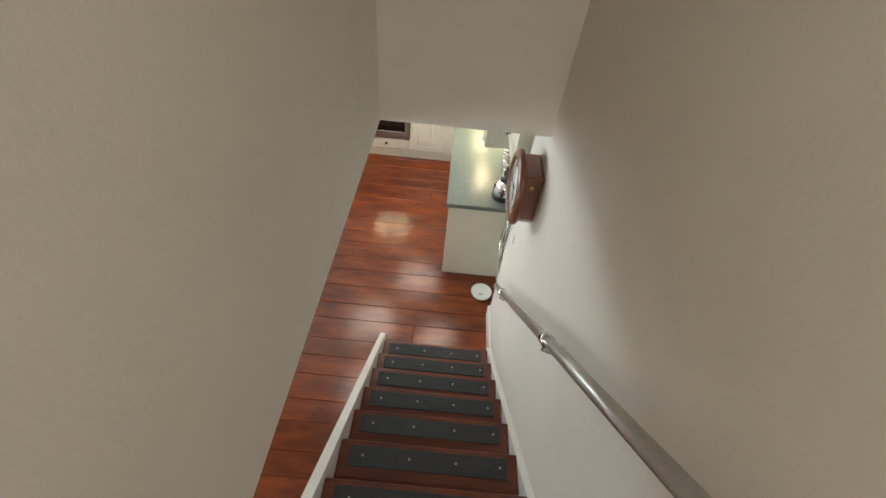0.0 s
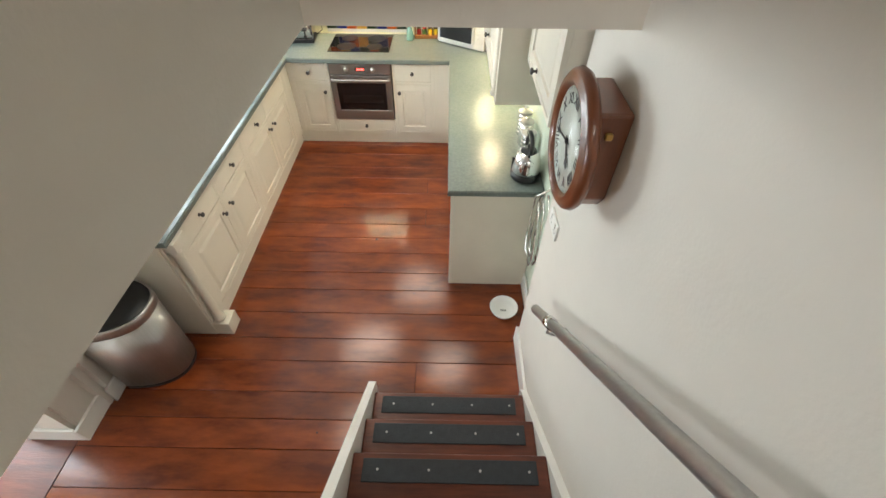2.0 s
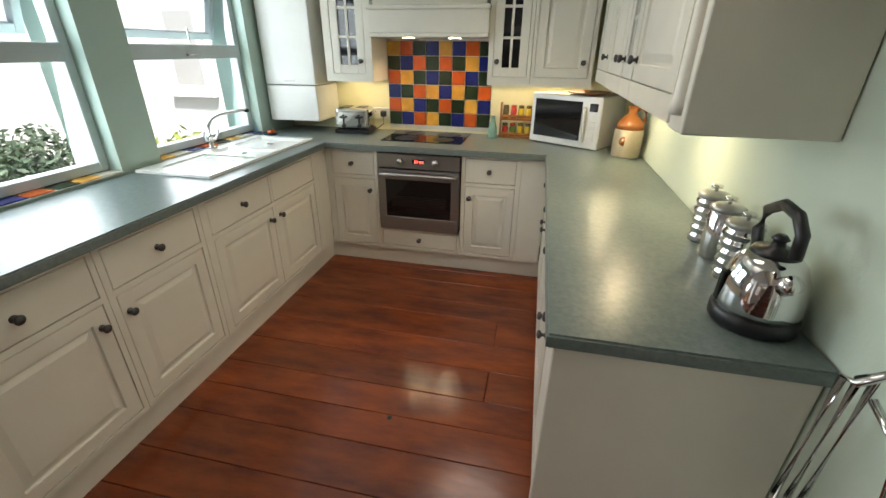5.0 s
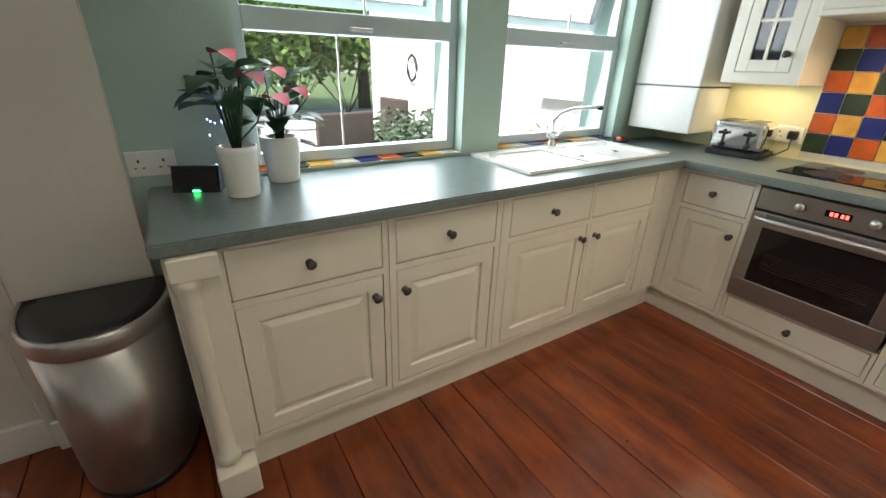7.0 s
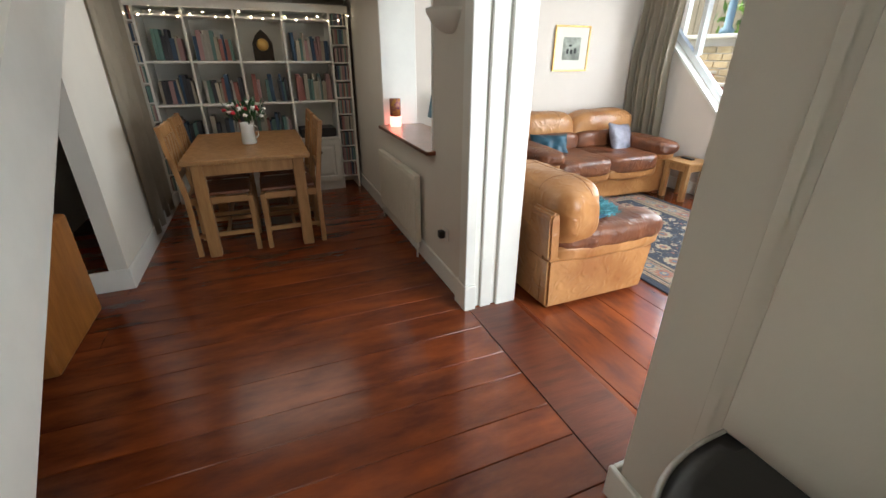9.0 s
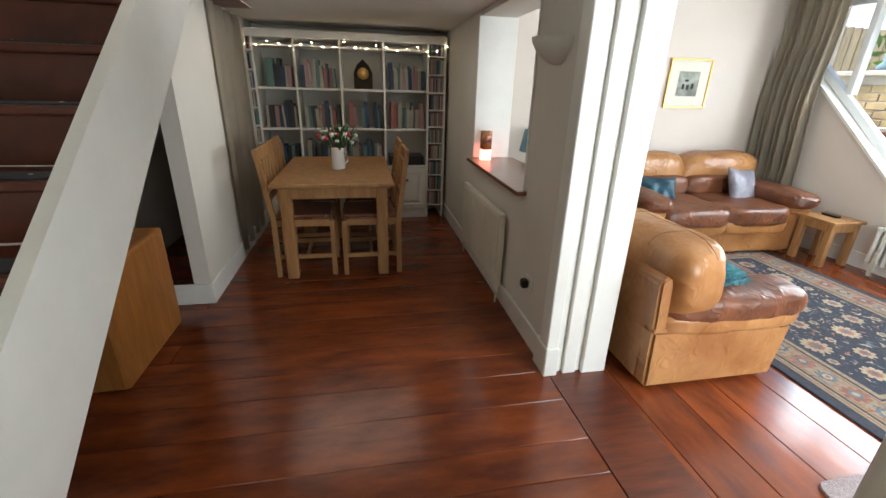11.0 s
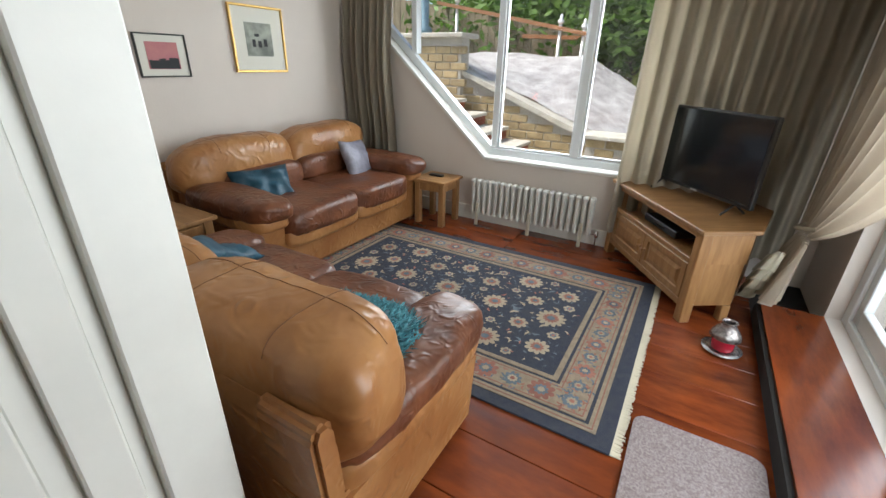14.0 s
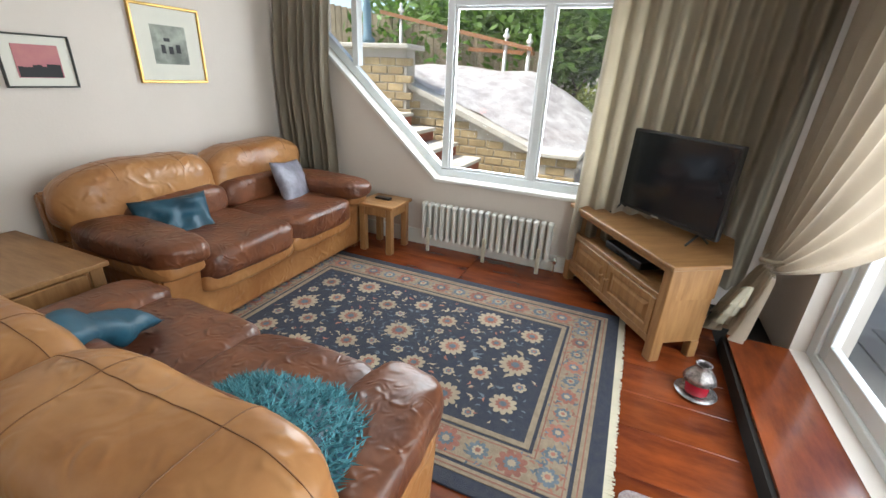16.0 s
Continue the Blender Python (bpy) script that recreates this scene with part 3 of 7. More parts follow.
for x0, x1 in ((-4.90, -3.96), (-3.86, -2.80)):
    bm = bmesh.new()
    rbox(bm, x0, 2.945, 0.15, x0 + 0.07, 2.985, 2.06, 0.004)
    rbox(bm, x1 - 0.07, 2.945, 0.15, x1, 2.985, 2.06, 0.004)
    rbox(bm, x0 + 0.07, 2.945, 0.15, x1 - 0.07, 2.985, 0.24, 0.004)
    rbox(bm, x0 + 0.07, 2.945, 1.98, x1 - 0.07, 2.985, 2.06, 0.004)
    leaf = part("door_leaf", bm, "upvc", door)
    part("pane", rb(x0 + 0.07, 2.962, 0.24, x1 - 0.07, 2.968, 1.98, 0.001), "glass", leaf)
    part("door_handle", rb(x1 - 0.05, 2.915, 1.02, x1 - 0.02, 2.945, 1.16, 0.005), "chrome", leaf)


# ---- stairs ----
RISE, RUN, Y0 = 0.182, 0.220, 2.745
stairs = tagged(new("stairs"), "dark stained timber staircase with white strings", kind="structure")
N = 11
bm_t = bmesh.new()
rbox(bm_t, -0.615, 0, -0.03, 0.235, RUN + 0.025, 0, 0.008, 2)
tread = part("tread", bm_t, "stair_wood", stairs)
tread.location = (0, Y0 - RUN, RISE)
riser = part("riser", rb(-0.615, 0, 0, 0.235, 0.018, RISE - 0.03, 0.001), "stair_wood", stairs)
riser.location = (0, Y0 - 0.03, 0)
mt = part("tread_mat", rb(-0.565, 0, 0, 0.185, 0.095, 0.007, 0.002), "mat_rubber", stairs, "charcoal non-slip strip with screws")
mt.location = (0, Y0 - 0.095, RISE)
bm = bmesh.new()
for x in (-0.50, -0.28, -0.06, 0.15):
    lathe(bm, ((0.006, 0), (0.006, 0.002), (0.003, 0.003)), x, 0.05, 0.007, 8)
sc = part("screws", bm, "steel", mt)
for i in range(1, N):
    for src in (tread, riser):
        o = src.copy()
        scene.collection.objects.link(o)
        o.location = (0, src.location.y - RUN * i, src.location.z + RISE * i)
    o = mt.copy()
    scene.collection.objects.link(o)
    o.location = (0, mt.location.y - RUN * i, mt.location.z + RISE * i)
    s = sc.copy()
    scene.collection.objects.link(s)
    s.parent = o
for side, x0, x1 in (("string", -0.657, -0.615), ("string", 0.235, SRX - 0.001)):
    bm = bmesh.new()
    t0, L = Y0 + 0.06, N * RUN
    top = 0.30 if x0 < 0 else 0.22
    prism(bm, [(t0 + 0.02, 0), (t0 + 0.02, 0.20 if x0 < 0 else 0.13), (t0 - L, top + L * RISE / RUN - 0.10), (t0 - L, L * RISE / RUN - (0.12 if x0 > 0 else 0.16)), (t0 - 0.30, 0)], x0, x1, "x")
    part("string", bm, "white", stairs, "white painted stair string")
sbox("landing_floor", (SX - 0.06, -0.75, 1.85), (SRX, Y0 - N * RUN + 0.01, N * RISE), "stair_wood", "dark stained landing")

# steel handrail on the stair wall
rail = thing("handrail", "brushed steel handrail on brackets along the cream stair wall", "handrail")
za = lambda y: 0.965 + (2.81 - y) * 0.945
part("rail", tube(bmesh.new(), [(0.185, 2.82, za(2.82)), (0.185, 0.5, za(0.5))], 0.021, 16), "steel", rail)
for y in (2.63, 1.80, 0.9):
    bm = tube(bmesh.new(), [(0.185, y, za(y) - 0.02), (0.185, y, za(y) - 0.07), (0.215, y, za(y) - 0.085), (0.255, y, za(y) - 0.085)], 0.006, 8)
    lathe(bm, ((0.028, 0), (0.028, 0.008), (0.02, 0.012)), SRX - 0.012, y, za(y) - 0.085, 16, "x")
    part("bracket", bm, "steel", rail)
    part("collar", tube(bmesh.new(), [(0.185, y + 0.018, za(y + 0.018)), (0.185, y - 0.018, za(y - 0.018))], 0.026, 16), "chrome", rail)

tagged(part("knot_hole", lathe(bmesh.new(), ((0.012, 0.0), (0.011, 0.0012)), -0.80, 4.178, 0, 16), "gap"), "dark round knot hole in the floor", "knot")
for kx, ky in ((-1.15, 4.62), (-0.45, 3.62), (-1.32, 3.45), (-0.95, 2.6)):
    tagged(part("knot_hole", lathe(bmesh.new(), ((0.006, 0.0), (0.005, 0.001)), kx, ky, 0, 10), "gap"), "small dark knot in the floorboards", "knot")

# ---- kitchen units ----
def raised_panel(bm, x0, z0, x1, z1, y, d=0.02, rail=0.055):
    """A framed door or drawer front whose middle stands up with sloping edges; its front is at y - d."""
    f = y - d
    c = 0.003

    def loop(i, yy):
        return [bm.verts.new(p) for p in ((x0 + i, yy, z0 + i), (x1 - i, yy, z0 + i), (x1 - i, yy, z1 - i), (x0 + i, yy, z1 - i))]
    loops = [loop(0, y), loop(0, f + c), loop(c, f), loop(rail, f), loop(rail + 0.004, f + 0.010), loop(rail + 0.012, f + 0.010), loop(rail + 0.036, f + 0.002)]
    for u, w in zip(loops, loops[1:]):
        for k in range(4):
            bm.faces.new((u[k], u[(k + 1) % 4], w[(k + 1) % 4], w[k]))
    bm.faces.new(loops[-1])
    bm.faces.new(loops[0][::-1])
    return bm


def knob(parent, x, z, y):
    bm = lathe(bmesh.new(), ((0.013, 0), (0.013, -0.003), (0.006, -0.006), (0.006, -0.014), (0.014, -0.019), (0.0165, -0.026), (0.012, -0.031), (0.004, -0.033)), x, y, z, 16, "y")
    for f in bm.faces:
        f.normal_flip()
    return part("knob", bm, "pewter", parent)


def base_unit(m, w, fronts, name="base_cabinet", label="ivory painted base cabinet with raised panels and pewter knobs", depth=0.56, z0=0.13, z1=0.868, mats="cab", group="fitted base cabinets"):
    """fronts: (kind, x0, z0, x1, z1, knob x, knob z); local front at y=0, facing -y."""
    cab = thing(name, label, "kitchen cabinet", m, group)
    bm = bmesh.new()
    rbox(bm, 0.0015, 0.022, z0, w - 0.0015, depth, z1, 0.002)
    part("body", bm, mats, cab)
    # face frame
    bm = bmesh.new()
    holes = [(f[1] - 0.003, f[2] - 0.003, f[3] + 0.003, f[4] + 0.003) for f in fronts]
    us = sorted({0.0015, w - 0.0015, *[h[0] for h in holes], *[h[2] for h in holes]})
    us = [u for u in us if 0.0015 <= u <= w - 0.0015]
    for a, b in zip(us, us[1:]):
        if b - a < 0.0005:
            continue
        cuts = sorted([(h[1], h[3]) for h in holes if h[0] <= a + 1e-6 and h[2] >= b - 1e-6])
        z = z0
        for c0, c1 in cuts + [(z1, z1)]:
            if c0 - z > 0.001:
                box(bm, a, 0.0, z, b, 0.0215, c0)
            z = max(z, c1)
    part("face_frame", bm, mats, cab)
    for f in fronts:
        kind, x0, za_, x1, zb_, kx, kz = f
        if kind == "door":
            p = part("door", raised_panel(bmesh.new(), x0, za_, x1, zb_, 0.021), mats, cab)
        elif kind == "drawer":
            bm = rb(x0, 0.0, za_, x1, 0.02, zb_, 0.004, 2)
            p = part("drawer_front", bm, mats, cab)
        elif kind == "glass":
            bm = bmesh.new()
            y, d, r = 0.021, 0.02, 0.055
            rbox(bm, x0, y - d, za_, x0 + r, y, zb_, 0.002)
            rbox(bm, x1 - r, y - d, za_, x1, y, zb_, 0.002)
            rbox(bm, x0 + r, y - d, za_, x1 - r, y, za_ + r, 0.002)
            rbox(bm, x0 + r, y - d, zb_ - r, x1 - r, y, zb_, 0.002)
            mx = (x0 + x1) / 2
            rbox(bm, mx - 0.008, y - d + 0.003, za_ + r, mx + 0.008, y - 0.004, zb_ - r, 0.001)
            n = 4
            for i in range(1, n):
                zz = za_ + r + (zb_ - za_ - 2 * r) * i / n
                rbox(bm, x0 + r, y - d + 0.004, zz - 0.008, x1 - r, y - 0.005, zz + 0.008, 0.001)
            p = part("glass_door", bm, mats, cab)
            part("pane", rb(x0 + r, 0.014, za_ + r, x1 - r, 0.017, zb_ - r, 0.001), "blackglass", p)
        if kx is not None:
            knob(p, kx, kz, 0.001)
    return cab


ZD0, ZD1, ZR0, ZR1 = 0.155, 0.655, 0.685, 0.845
FXL = -1.745
# window side run, faces +x
base_unit(pose(FXL, 3.36, 0, 0, 0, 90), 0.53, [("drawer", 0.03, ZR0, 0.505, ZR1, 0.26, 0.76), ("door", 0.03, ZD0, 0.505, ZD1, 0.475, 0.575)])
base_unit(pose(FXL, 3.89, 0, 0, 0, 90), 0.50, [("drawer", 0.03, ZR0, 0.47, ZR1, 0.25, 0.76), ("door", 0.03, ZD0, 0.47, ZD1, 0.06, 0.575)])
base_unit(pose(FXL, 4.39, 0, 0, 0, 90), 1.11, [("drawer", 0.05, ZR0, 0.535, ZR1, 0.29, 0.76), ("drawer", 0.56, ZR0, 1.03, ZR1, None, 0), ("door", 0.05, ZD0, 0.535, ZD1, 0.50, 0.59), ("door", 0.56, ZD0, 1.03, ZD1, 0.60, 0.59)], label="wide ivory painted sink cabinet with two raised doors")
# turned corner post and end panel
post = thing("corner_post", "ivory fluted pilaster at the end of the units", "cabinet post", pose(-1.755, 3.245, 0))
bm = bmesh.new()
rbox(bm, -0.02, 0.0, 0.0, 0.095, 0.12, 0.12, 0.004)
rbox(bm, -0.005, 0.01, 0.80, 0.065, 0.13, 0.868, 0.004)
rbox(bm, -0.02, 0.04, 0.13, 0.03, 0.13, 0.87, 0.003)
part("block", bm, "cab", post)
bm = lathe(bmesh.new(), ((0.032, 0.13), (0.036, 0.14), (0.036, 0.165), (0.026, 0.18), (0.026, 0.25), (0.022, 0.45), (0.026, 0.74), (0.026, 0.76), (0.034, 0.775), (0.036, 0.80)), 0.03, 0.045, 0, 24)
part("column", bm, "cab", post)
tagged(part("filler_panel", rb(-2.2, 3.252, 0.0, -1.762, 3.361, 0.868, 0.002), "cab"), "ivory filler behind the fluted pilaster", "cabinet panel")
bm = rb(-2.27, 3.243, 0, -1.775, 3.2515, 0.868, 0.002)
tagged(part("end_panel", bm, "cab"), "ivory painted end panel beside the steel bin", "cabinet panel")
tagged(part("filler_panel", rb(FXL - 0.012, 5.50, 0.13, FXL + 0.0, 5.62, 0.868, 0.001), "cab"), "ivory filler panel in the corner of the units", "cabinet panel")
tagged(part("plinth", rb(-1.79, 3.36, 0, -1.772, 5.655, 0.128, 0.001), "cab"), "ivory plinth under the window side cabinets", "plinth")
tagged(part("plinth", rb(-1.772, 5.655, 0, -0.15, 5.673, 0.128, 0.001), "cab"), "ivory plinth under the oven side cabinets", "plinth")
# oven side run, faces -y
FY = 5.62
base_unit(pose(-1.745, FY, 0), 0.39, [("drawer", 0.05, ZR0, 0.365, ZR1, 0.20, 0.765), ("door", 0.05, ZD0, 0.365, ZD1, 0.33, 0.575)])
base_unit(pose(-1.355, FY, 0), 0.60, [("drawer", 0.02, 0.16, 0.58, 0.275, 0.30, 0.218)], "oven_cabinet", "ivory oven housing cabinet with a shallow drawer", z1=0.29, group="")
base_unit(pose(-0.755, FY, 0), 0.40, [("drawer", 0.03, ZR0, 0.365, ZR1, 0.19, 0.765), ("door", 0.03, ZD0, 0.365, ZD1, 0.06, 0.575)])
tagged(part("filler_panel", rb(-0.355, FY, 0.13, -0.184, FY + 0.012, 0.868, 0.001), "cab"), "ivory filler panel beside the corner cabinet", "cabinet panel")
# right run, faces -x
for y1, w, kx in ((5.60, 0.38, 0.32), (5.22, 0.50, 0.06), (4.72, 0.50, 0.44), (4.22, 0.46, 0.06)):
    base_unit(pose(-0.18, y1, 0, 0, 0, -90), w, [("drawer", 0.03, ZR0, w - 0.03, ZR1, w / 2, 0.765), ("door", 0.03, ZD0, w - 0.03, ZD1, kx, 0.575)], depth=0.54)
tagged(part("end_panel", rb(-0.195, 3.722, 0, RX - 0.003, 3.758, 0.868, 0.003), "cab"), "ivory end panel below the dark worktop edge", "cabinet panel")
tagged(part("plinth", rb(-0.15, 3.76, 0, -0.13, 5.64, 0.128, 0.001), "cab"), "ivory plinth under the wall side cabinets", "plinth")
bm = bmesh.new()
prism(bm, [(-2.296, 3.225), (-1.705, 3.225), (-1.705, 5.565), (-0.215, 5.565), (-0.215, 3.70), (RX + 0.002, 3.70), (RX + 0.002, 6.197), (-2.296, 6.197)], 0.87, 0.91, "z")
bmesh.ops.bevel(bm, geom=[e for e in bm.edges if abs(e.verts[0].co.z - e.verts[1].co.z) < 1e-5], offset=0.006, segments=2, affect="EDGES")
tagged(part("worktop", bm, "worktop"), "mottled green-grey U-shaped worktop on ivory cabinets", "worktop")

# oven and hob
oven = thing("oven", "stainless steel built-in oven with a black glass door", "oven", pose(-1.345, FY - 0.005, 0.30))
part("body", rb(0.0, 0.02, 0, 0.58, 0.5, 0.555, 0.002), "black", oven)
part("control_panel", rb(0, -0.012, 0.455, 0.58, 0.02, 0.555, 0.003), "oven_steel", oven)
part("display", rb(0.25, -0.014, 0.492, 0.34, -0.011, 0.52, 0.001), "blackglass", oven)
bm = bmesh.new()
for x in (0.268, 0.284, 0.304, 0.320):
    box(bm, x, -0.0155, 0.498, x + 0.010, -0.0142, 0.514)
part("clock_digits", bm, "led", oven)
for x in (0.165, 0.415):
    part("dial_knob", lathe(bmesh.new(), ((0.018, -0.022), (0.019, -0.01), (0.021, 0)), x, -0.012, 0.505, 20, "y"), "steel", oven)
bm = bmesh.new()
rbox(bm, 0, -0.02, 0, 0.58, 0.018, 0.10, 0.003)
rbox(bm, 0, -0.02, 0.10, 0.055, 0.018, 0.445, 0.003)
rbox(bm, 0.525, -0.02, 0.10, 0.58, 0.018, 0.445, 0.003)
rbox(bm, 0.055, -0.02, 0.375, 0.525, 0.018, 0.445, 0.003)
d = part("door", bm, "oven_steel", oven)
part("window", rb(0.055, -0.017, 0.10, 0.525, 0.0, 0.375, 0.001), "blackglass", d)
bm = bmesh.new()
for i in range(7):
    box(bm, 0.10, -0.019, 0.18 + 0.012 * i, 0.49, -0.0178, 0.182 + 0.012 * i)
part("rack", bm, "pewter", d)
part("handle", tube(bmesh.new(), [(0.02, -0.02, 0.415), (0.03, -0.055, 0.418), (0.10, -0.062, 0.42), (0.48, -0.062, 0.42), (0.55, -0.055, 0.418), (0.56, -0.02, 0.415)], 0.011, 12), "steel", d)
hob = thing("hob", "black glass four ring hob set in the worktop", "hob", pose(-1.36, 5.73, 0.911))
part("glass_top", rb(0, 0, 0, 0.58, 0.43, 0.006, 0.002), "blackglass", hob)
for x, y, r in ((0.16, 0.12, 0.09), (0.43, 0.12, 0.075), (0.16, 0.32, 0.075), (0.43, 0.32, 0.09)):
    bm = bmesh.new()
    lathe(bm, ((r, 0.0062), (r, 0.0066), (r - 0.003, 0.0067)), x, y, 0, 40)
    part("cooking_ring", bm, "black", hob)

# sink and tap
sink = thing("sink", "white ceramic one and a half bowl sink with drainer", "sink", pose(-2.27, 4.60, 0.911))


def basin(bm, x0, y0, x1, y1, d):
    r = 0.03
    top = [bm.verts.new(p) for p in ((x0, y0, 0.012), (x1, y0, 0.012), (x1, y1, 0.012), (x0, y1, 0.012))]
    bot = [bm.verts.new(p) for p in ((x0 + r, y0 + r, -d), (x1 - r, y0 + r, -d), (x1 - r, y1 - r, -d), (x0 + r, y1 - r, -d))]
    for i in range(4):
        bm.faces.new((top[i], top[(i + 1) % 4], bot[(i + 1) % 4], bot[i]))
    bm.faces.new(bot)


bm = bmesh.new()
for a in ((0, 0, 0.07, 1.02), (0.42, 0, 0.44, 1.02), (0.07, 0, 0.42, 0.05), (0.07, 0.97, 0.42, 1.02), (0.07, 0.41, 0.42, 0.45), (0.07, 0.62, 0.42, 0.66)):
    box(bm, a[0], a[1], 0, a[2], a[3], 0.014)
basin(bm, 0.07, 0.45, 0.42, 0.62, 0.0)
basin(bm, 0.07, 0.66, 0.42, 0.97, 0.0)
box(bm, 0.07, 0.05, 0, 0.42, 0.41, 0.006)
part("rim", bm, "ceramic", sink)
bm = bmesh.new()
for i in range(9):
    rbox(bm, 0.09, 0.08 + 0.036 * i, 0.006, 0.40, 0.09 + 0.036 * i, 0.010, 0.001)
part("drainer_ribs", bm, "ceramic", sink)
for y in (0.535, 0.815):
    part("waste", lathe(bmesh.new(), ((0.025, 0.0), (0.025, 0.003), (0.012, 0.004)), 0.24, y, 0.001, 18), "chrome", sink)
tap = thing("kitchen_tap", "chrome mixer tap with a swan neck over the sink", "tap", pose(-2.235, 5.13, 0.925))
part("base", lathe(bmesh.new(), ((0.026, 0), (0.026, 0.01), (0.018, 0.02), (0.016, 0.07), (0.02, 0.08), (0.012, 0.09))), "chrome", tap)
part("spout", tube(bmesh.new(), [(0, 0, 0.07), (0, 0, 0.14), (0.02, 0.02, 0.18), (0.06, 0.06, 0.205), (0.12, 0.12, 0.215), (0.165, 0.165, 0.222)], 0.010, 12), "chrome", tap)
for s in (-1, 1):
    part("lever", tube(bmesh.new(), [(0, 0.02 * s, 0.05), (0, 0.045 * s, 0.06), (0.01, 0.06 * s, 0.09), (0.015, 0.065 * s, 0.12)], 0.006, 10), "chrome", tap)
tagged(part("spray_head", lathe(bmesh.new(), ((0.015, 0), (0.016, 0.012), (0.012, 0.02)), 0.16, 0.165, 0.207, 14), "black", tap), "")

# wall cabinets
WY = 5.88
CD = 0.315
base_unit(pose(-1.80, WY, 0), 0.355, [("glass", 0.06, 1.34, 0.30, 2.15, 0.275, 1.42)], "wall_cabinet", "ivory glazed wall cabinet with leaded panes", CD, 1.285, 2.22, group="fitted wall cabinets")
base_unit(pose(-0.645, WY, 0), 0.28, [("glass", 0.035, 1.34, 0.255, 2.15, 0.06, 1.43)], "wall_cabinet", "ivory glazed wall cabinet with leaded panes", CD, 1.285, 2.22, group="fitted wall cabinets")
base_unit(pose(-0.365, WY, 0), 0.385, [("door", 0.025, 1.34, 0.355, 2.15, 0.32, 1.43)], "wall_cabinet", "ivory painted wall cabinet with a raised door", CD, 1.285, 2.22, group="fitted wall cabinets")
for y1, w, kind, kx in ((5.86, 0.46, "door", 0.41), (5.40, 0.46, "door", 0.41), (4.94, 0.24, "glass", 0.05), (4.70, 0.60, "door", 0.06)):
    base_unit(pose(0.04, y1, 0, 0, 0, -90), w, [(kind, 0.02, 1.40, w - 0.02, 2.15, kx, 1.47)], "wall_cabinet", "ivory painted wall cabinet above the worktop", 0.325, 1.33, 2.22, group="fitted wall cabinets")
tagged(part("end_panel", rb(0.045, 3.985, 1.32, RX + 0.001, 4.10, 2.22, 0.003), "cab"), "ivory end panel of the wall cabinets", "cabinet panel")
bm = lathe(bmesh.new(), ((0.024, 1.36), (0.026, 1.38), (0.02, 1.40), (0.018, 1.8), (0.02, 2.22)), 0.045, 4.035, 0, 16)
tagged(part("corner_bead", bm, "cab"), "ivory turned pilaster at the wall cabinet end", "cabinet post")

base_unit(pose(0.185, 3.93, 0, 0, 0, -90), 0.66, [("door", 0.03, 1.625, 0.63, 2.20, 0.27, 1.66)], "wall_cupboard", "shallow ivory painted cupboard high on the green wall", 0.184, 1.60, 2.24, group="")
hood = thing("cooker_hood", "ivory mantel cooker hood above the tiled splashback", "cooker hood", pose(-1.445, WY, 1.57))
bm = bmesh.new()
rbox(bm, 0.0, -0.05, 0.0, 0.80, 0.31, 0.025, 0.004)
rbox(bm, 0.0, -0.035, 0.025, 0.80, 0.31, 0.16, 0.004)
rbox(bm, -0.01, -0.06, 0.16, 0.81, 0.31, 0.185, 0.006)
part("mantel", bm, "cab", hood)
part("chimney", rb(0.02, 0.0, 0.185, 0.78, 0.31, 0.66, 0.004), "cab", hood)
for x in (0.24, 0.56):
    part("lamp", lathe(bmesh.new(), ((0.04, -0.003), (0.04, 0.0)), x, 0.08, 0, 20), "hoodlamp", hood)
boiler = thing("boiler", "white wall-hung boiler with a lower flap", "boiler", pose(-2.28, 5.85, 1.0))
part("case", rb(0, 0, 0.255, 0.40, 0.35, 1.22, 0.008, 2), "white", boiler)
part("flap", rb(0, 0, 0, 0.40, 0.35, 0.25, 0.008, 2), "white", boiler)
part("badge", rb(0.15, -0.002, 0.275, 0.24, 0.002, 0.285, 0.001), "silverpaint", boiler)

# things on the worktop
ts = thing("toaster", "four slice chrome toaster with black base", "toaster", pose(-1.79, 5.90, 0.911, 0, 0, 6))
part("base", rb(0, 0, 0, 0.27, 0.22, 0.03, 0.006), "black", ts)
part("body", rb(0.004, 0.004, 0.03, 0.266, 0.216, 0.185, 0.03, 4), "chrome", ts)
for x in (0.07, 0.19):
    part("lever_slot", rb(x, -0.003, 0.05, x + 0.012, 0.006, 0.14, 0.001), "black", ts)
    part("lever", rb(x - 0.018, -0.022, 0.115, x + 0.030, 0.0, 0.13, 0.004), "black", ts)
    part("dial", lathe(bmesh.new(), ((0.014, -0.012), (0.016, 0)), x + 0.006, 0.002, 0.06, 14, "y"), "black", ts)
for x in (0.04, 0.16):
    part("slot", rb(x, 0.04, 0.1845, x + 0.07, 0.18, 0.1865, 0.0005), "black", ts)
mw = thing("microwave", "silver microwave oven with black door glass", "microwave", pose(-0.335, 6.02, 0.915, 0, 0, -31))
part("case", rb(0, 0, 0, 0.51, 0.37, 0.325, 0.008, 2), "silverpaint", mw)
part("door_glass", rb(0.03, -0.006, 0.045, 0.375, 0.002, 0.29, 0.003), "blackglass", mw)
part("handle", rb(0.385, -0.022, 0.04, 0.41, 0.0, 0.26, 0.006), "silverpaint", mw)
part("display", rb(0.425, -0.004, 0.235, 0.48, 0.002, 0.285, 0.002), "blackglass", mw)
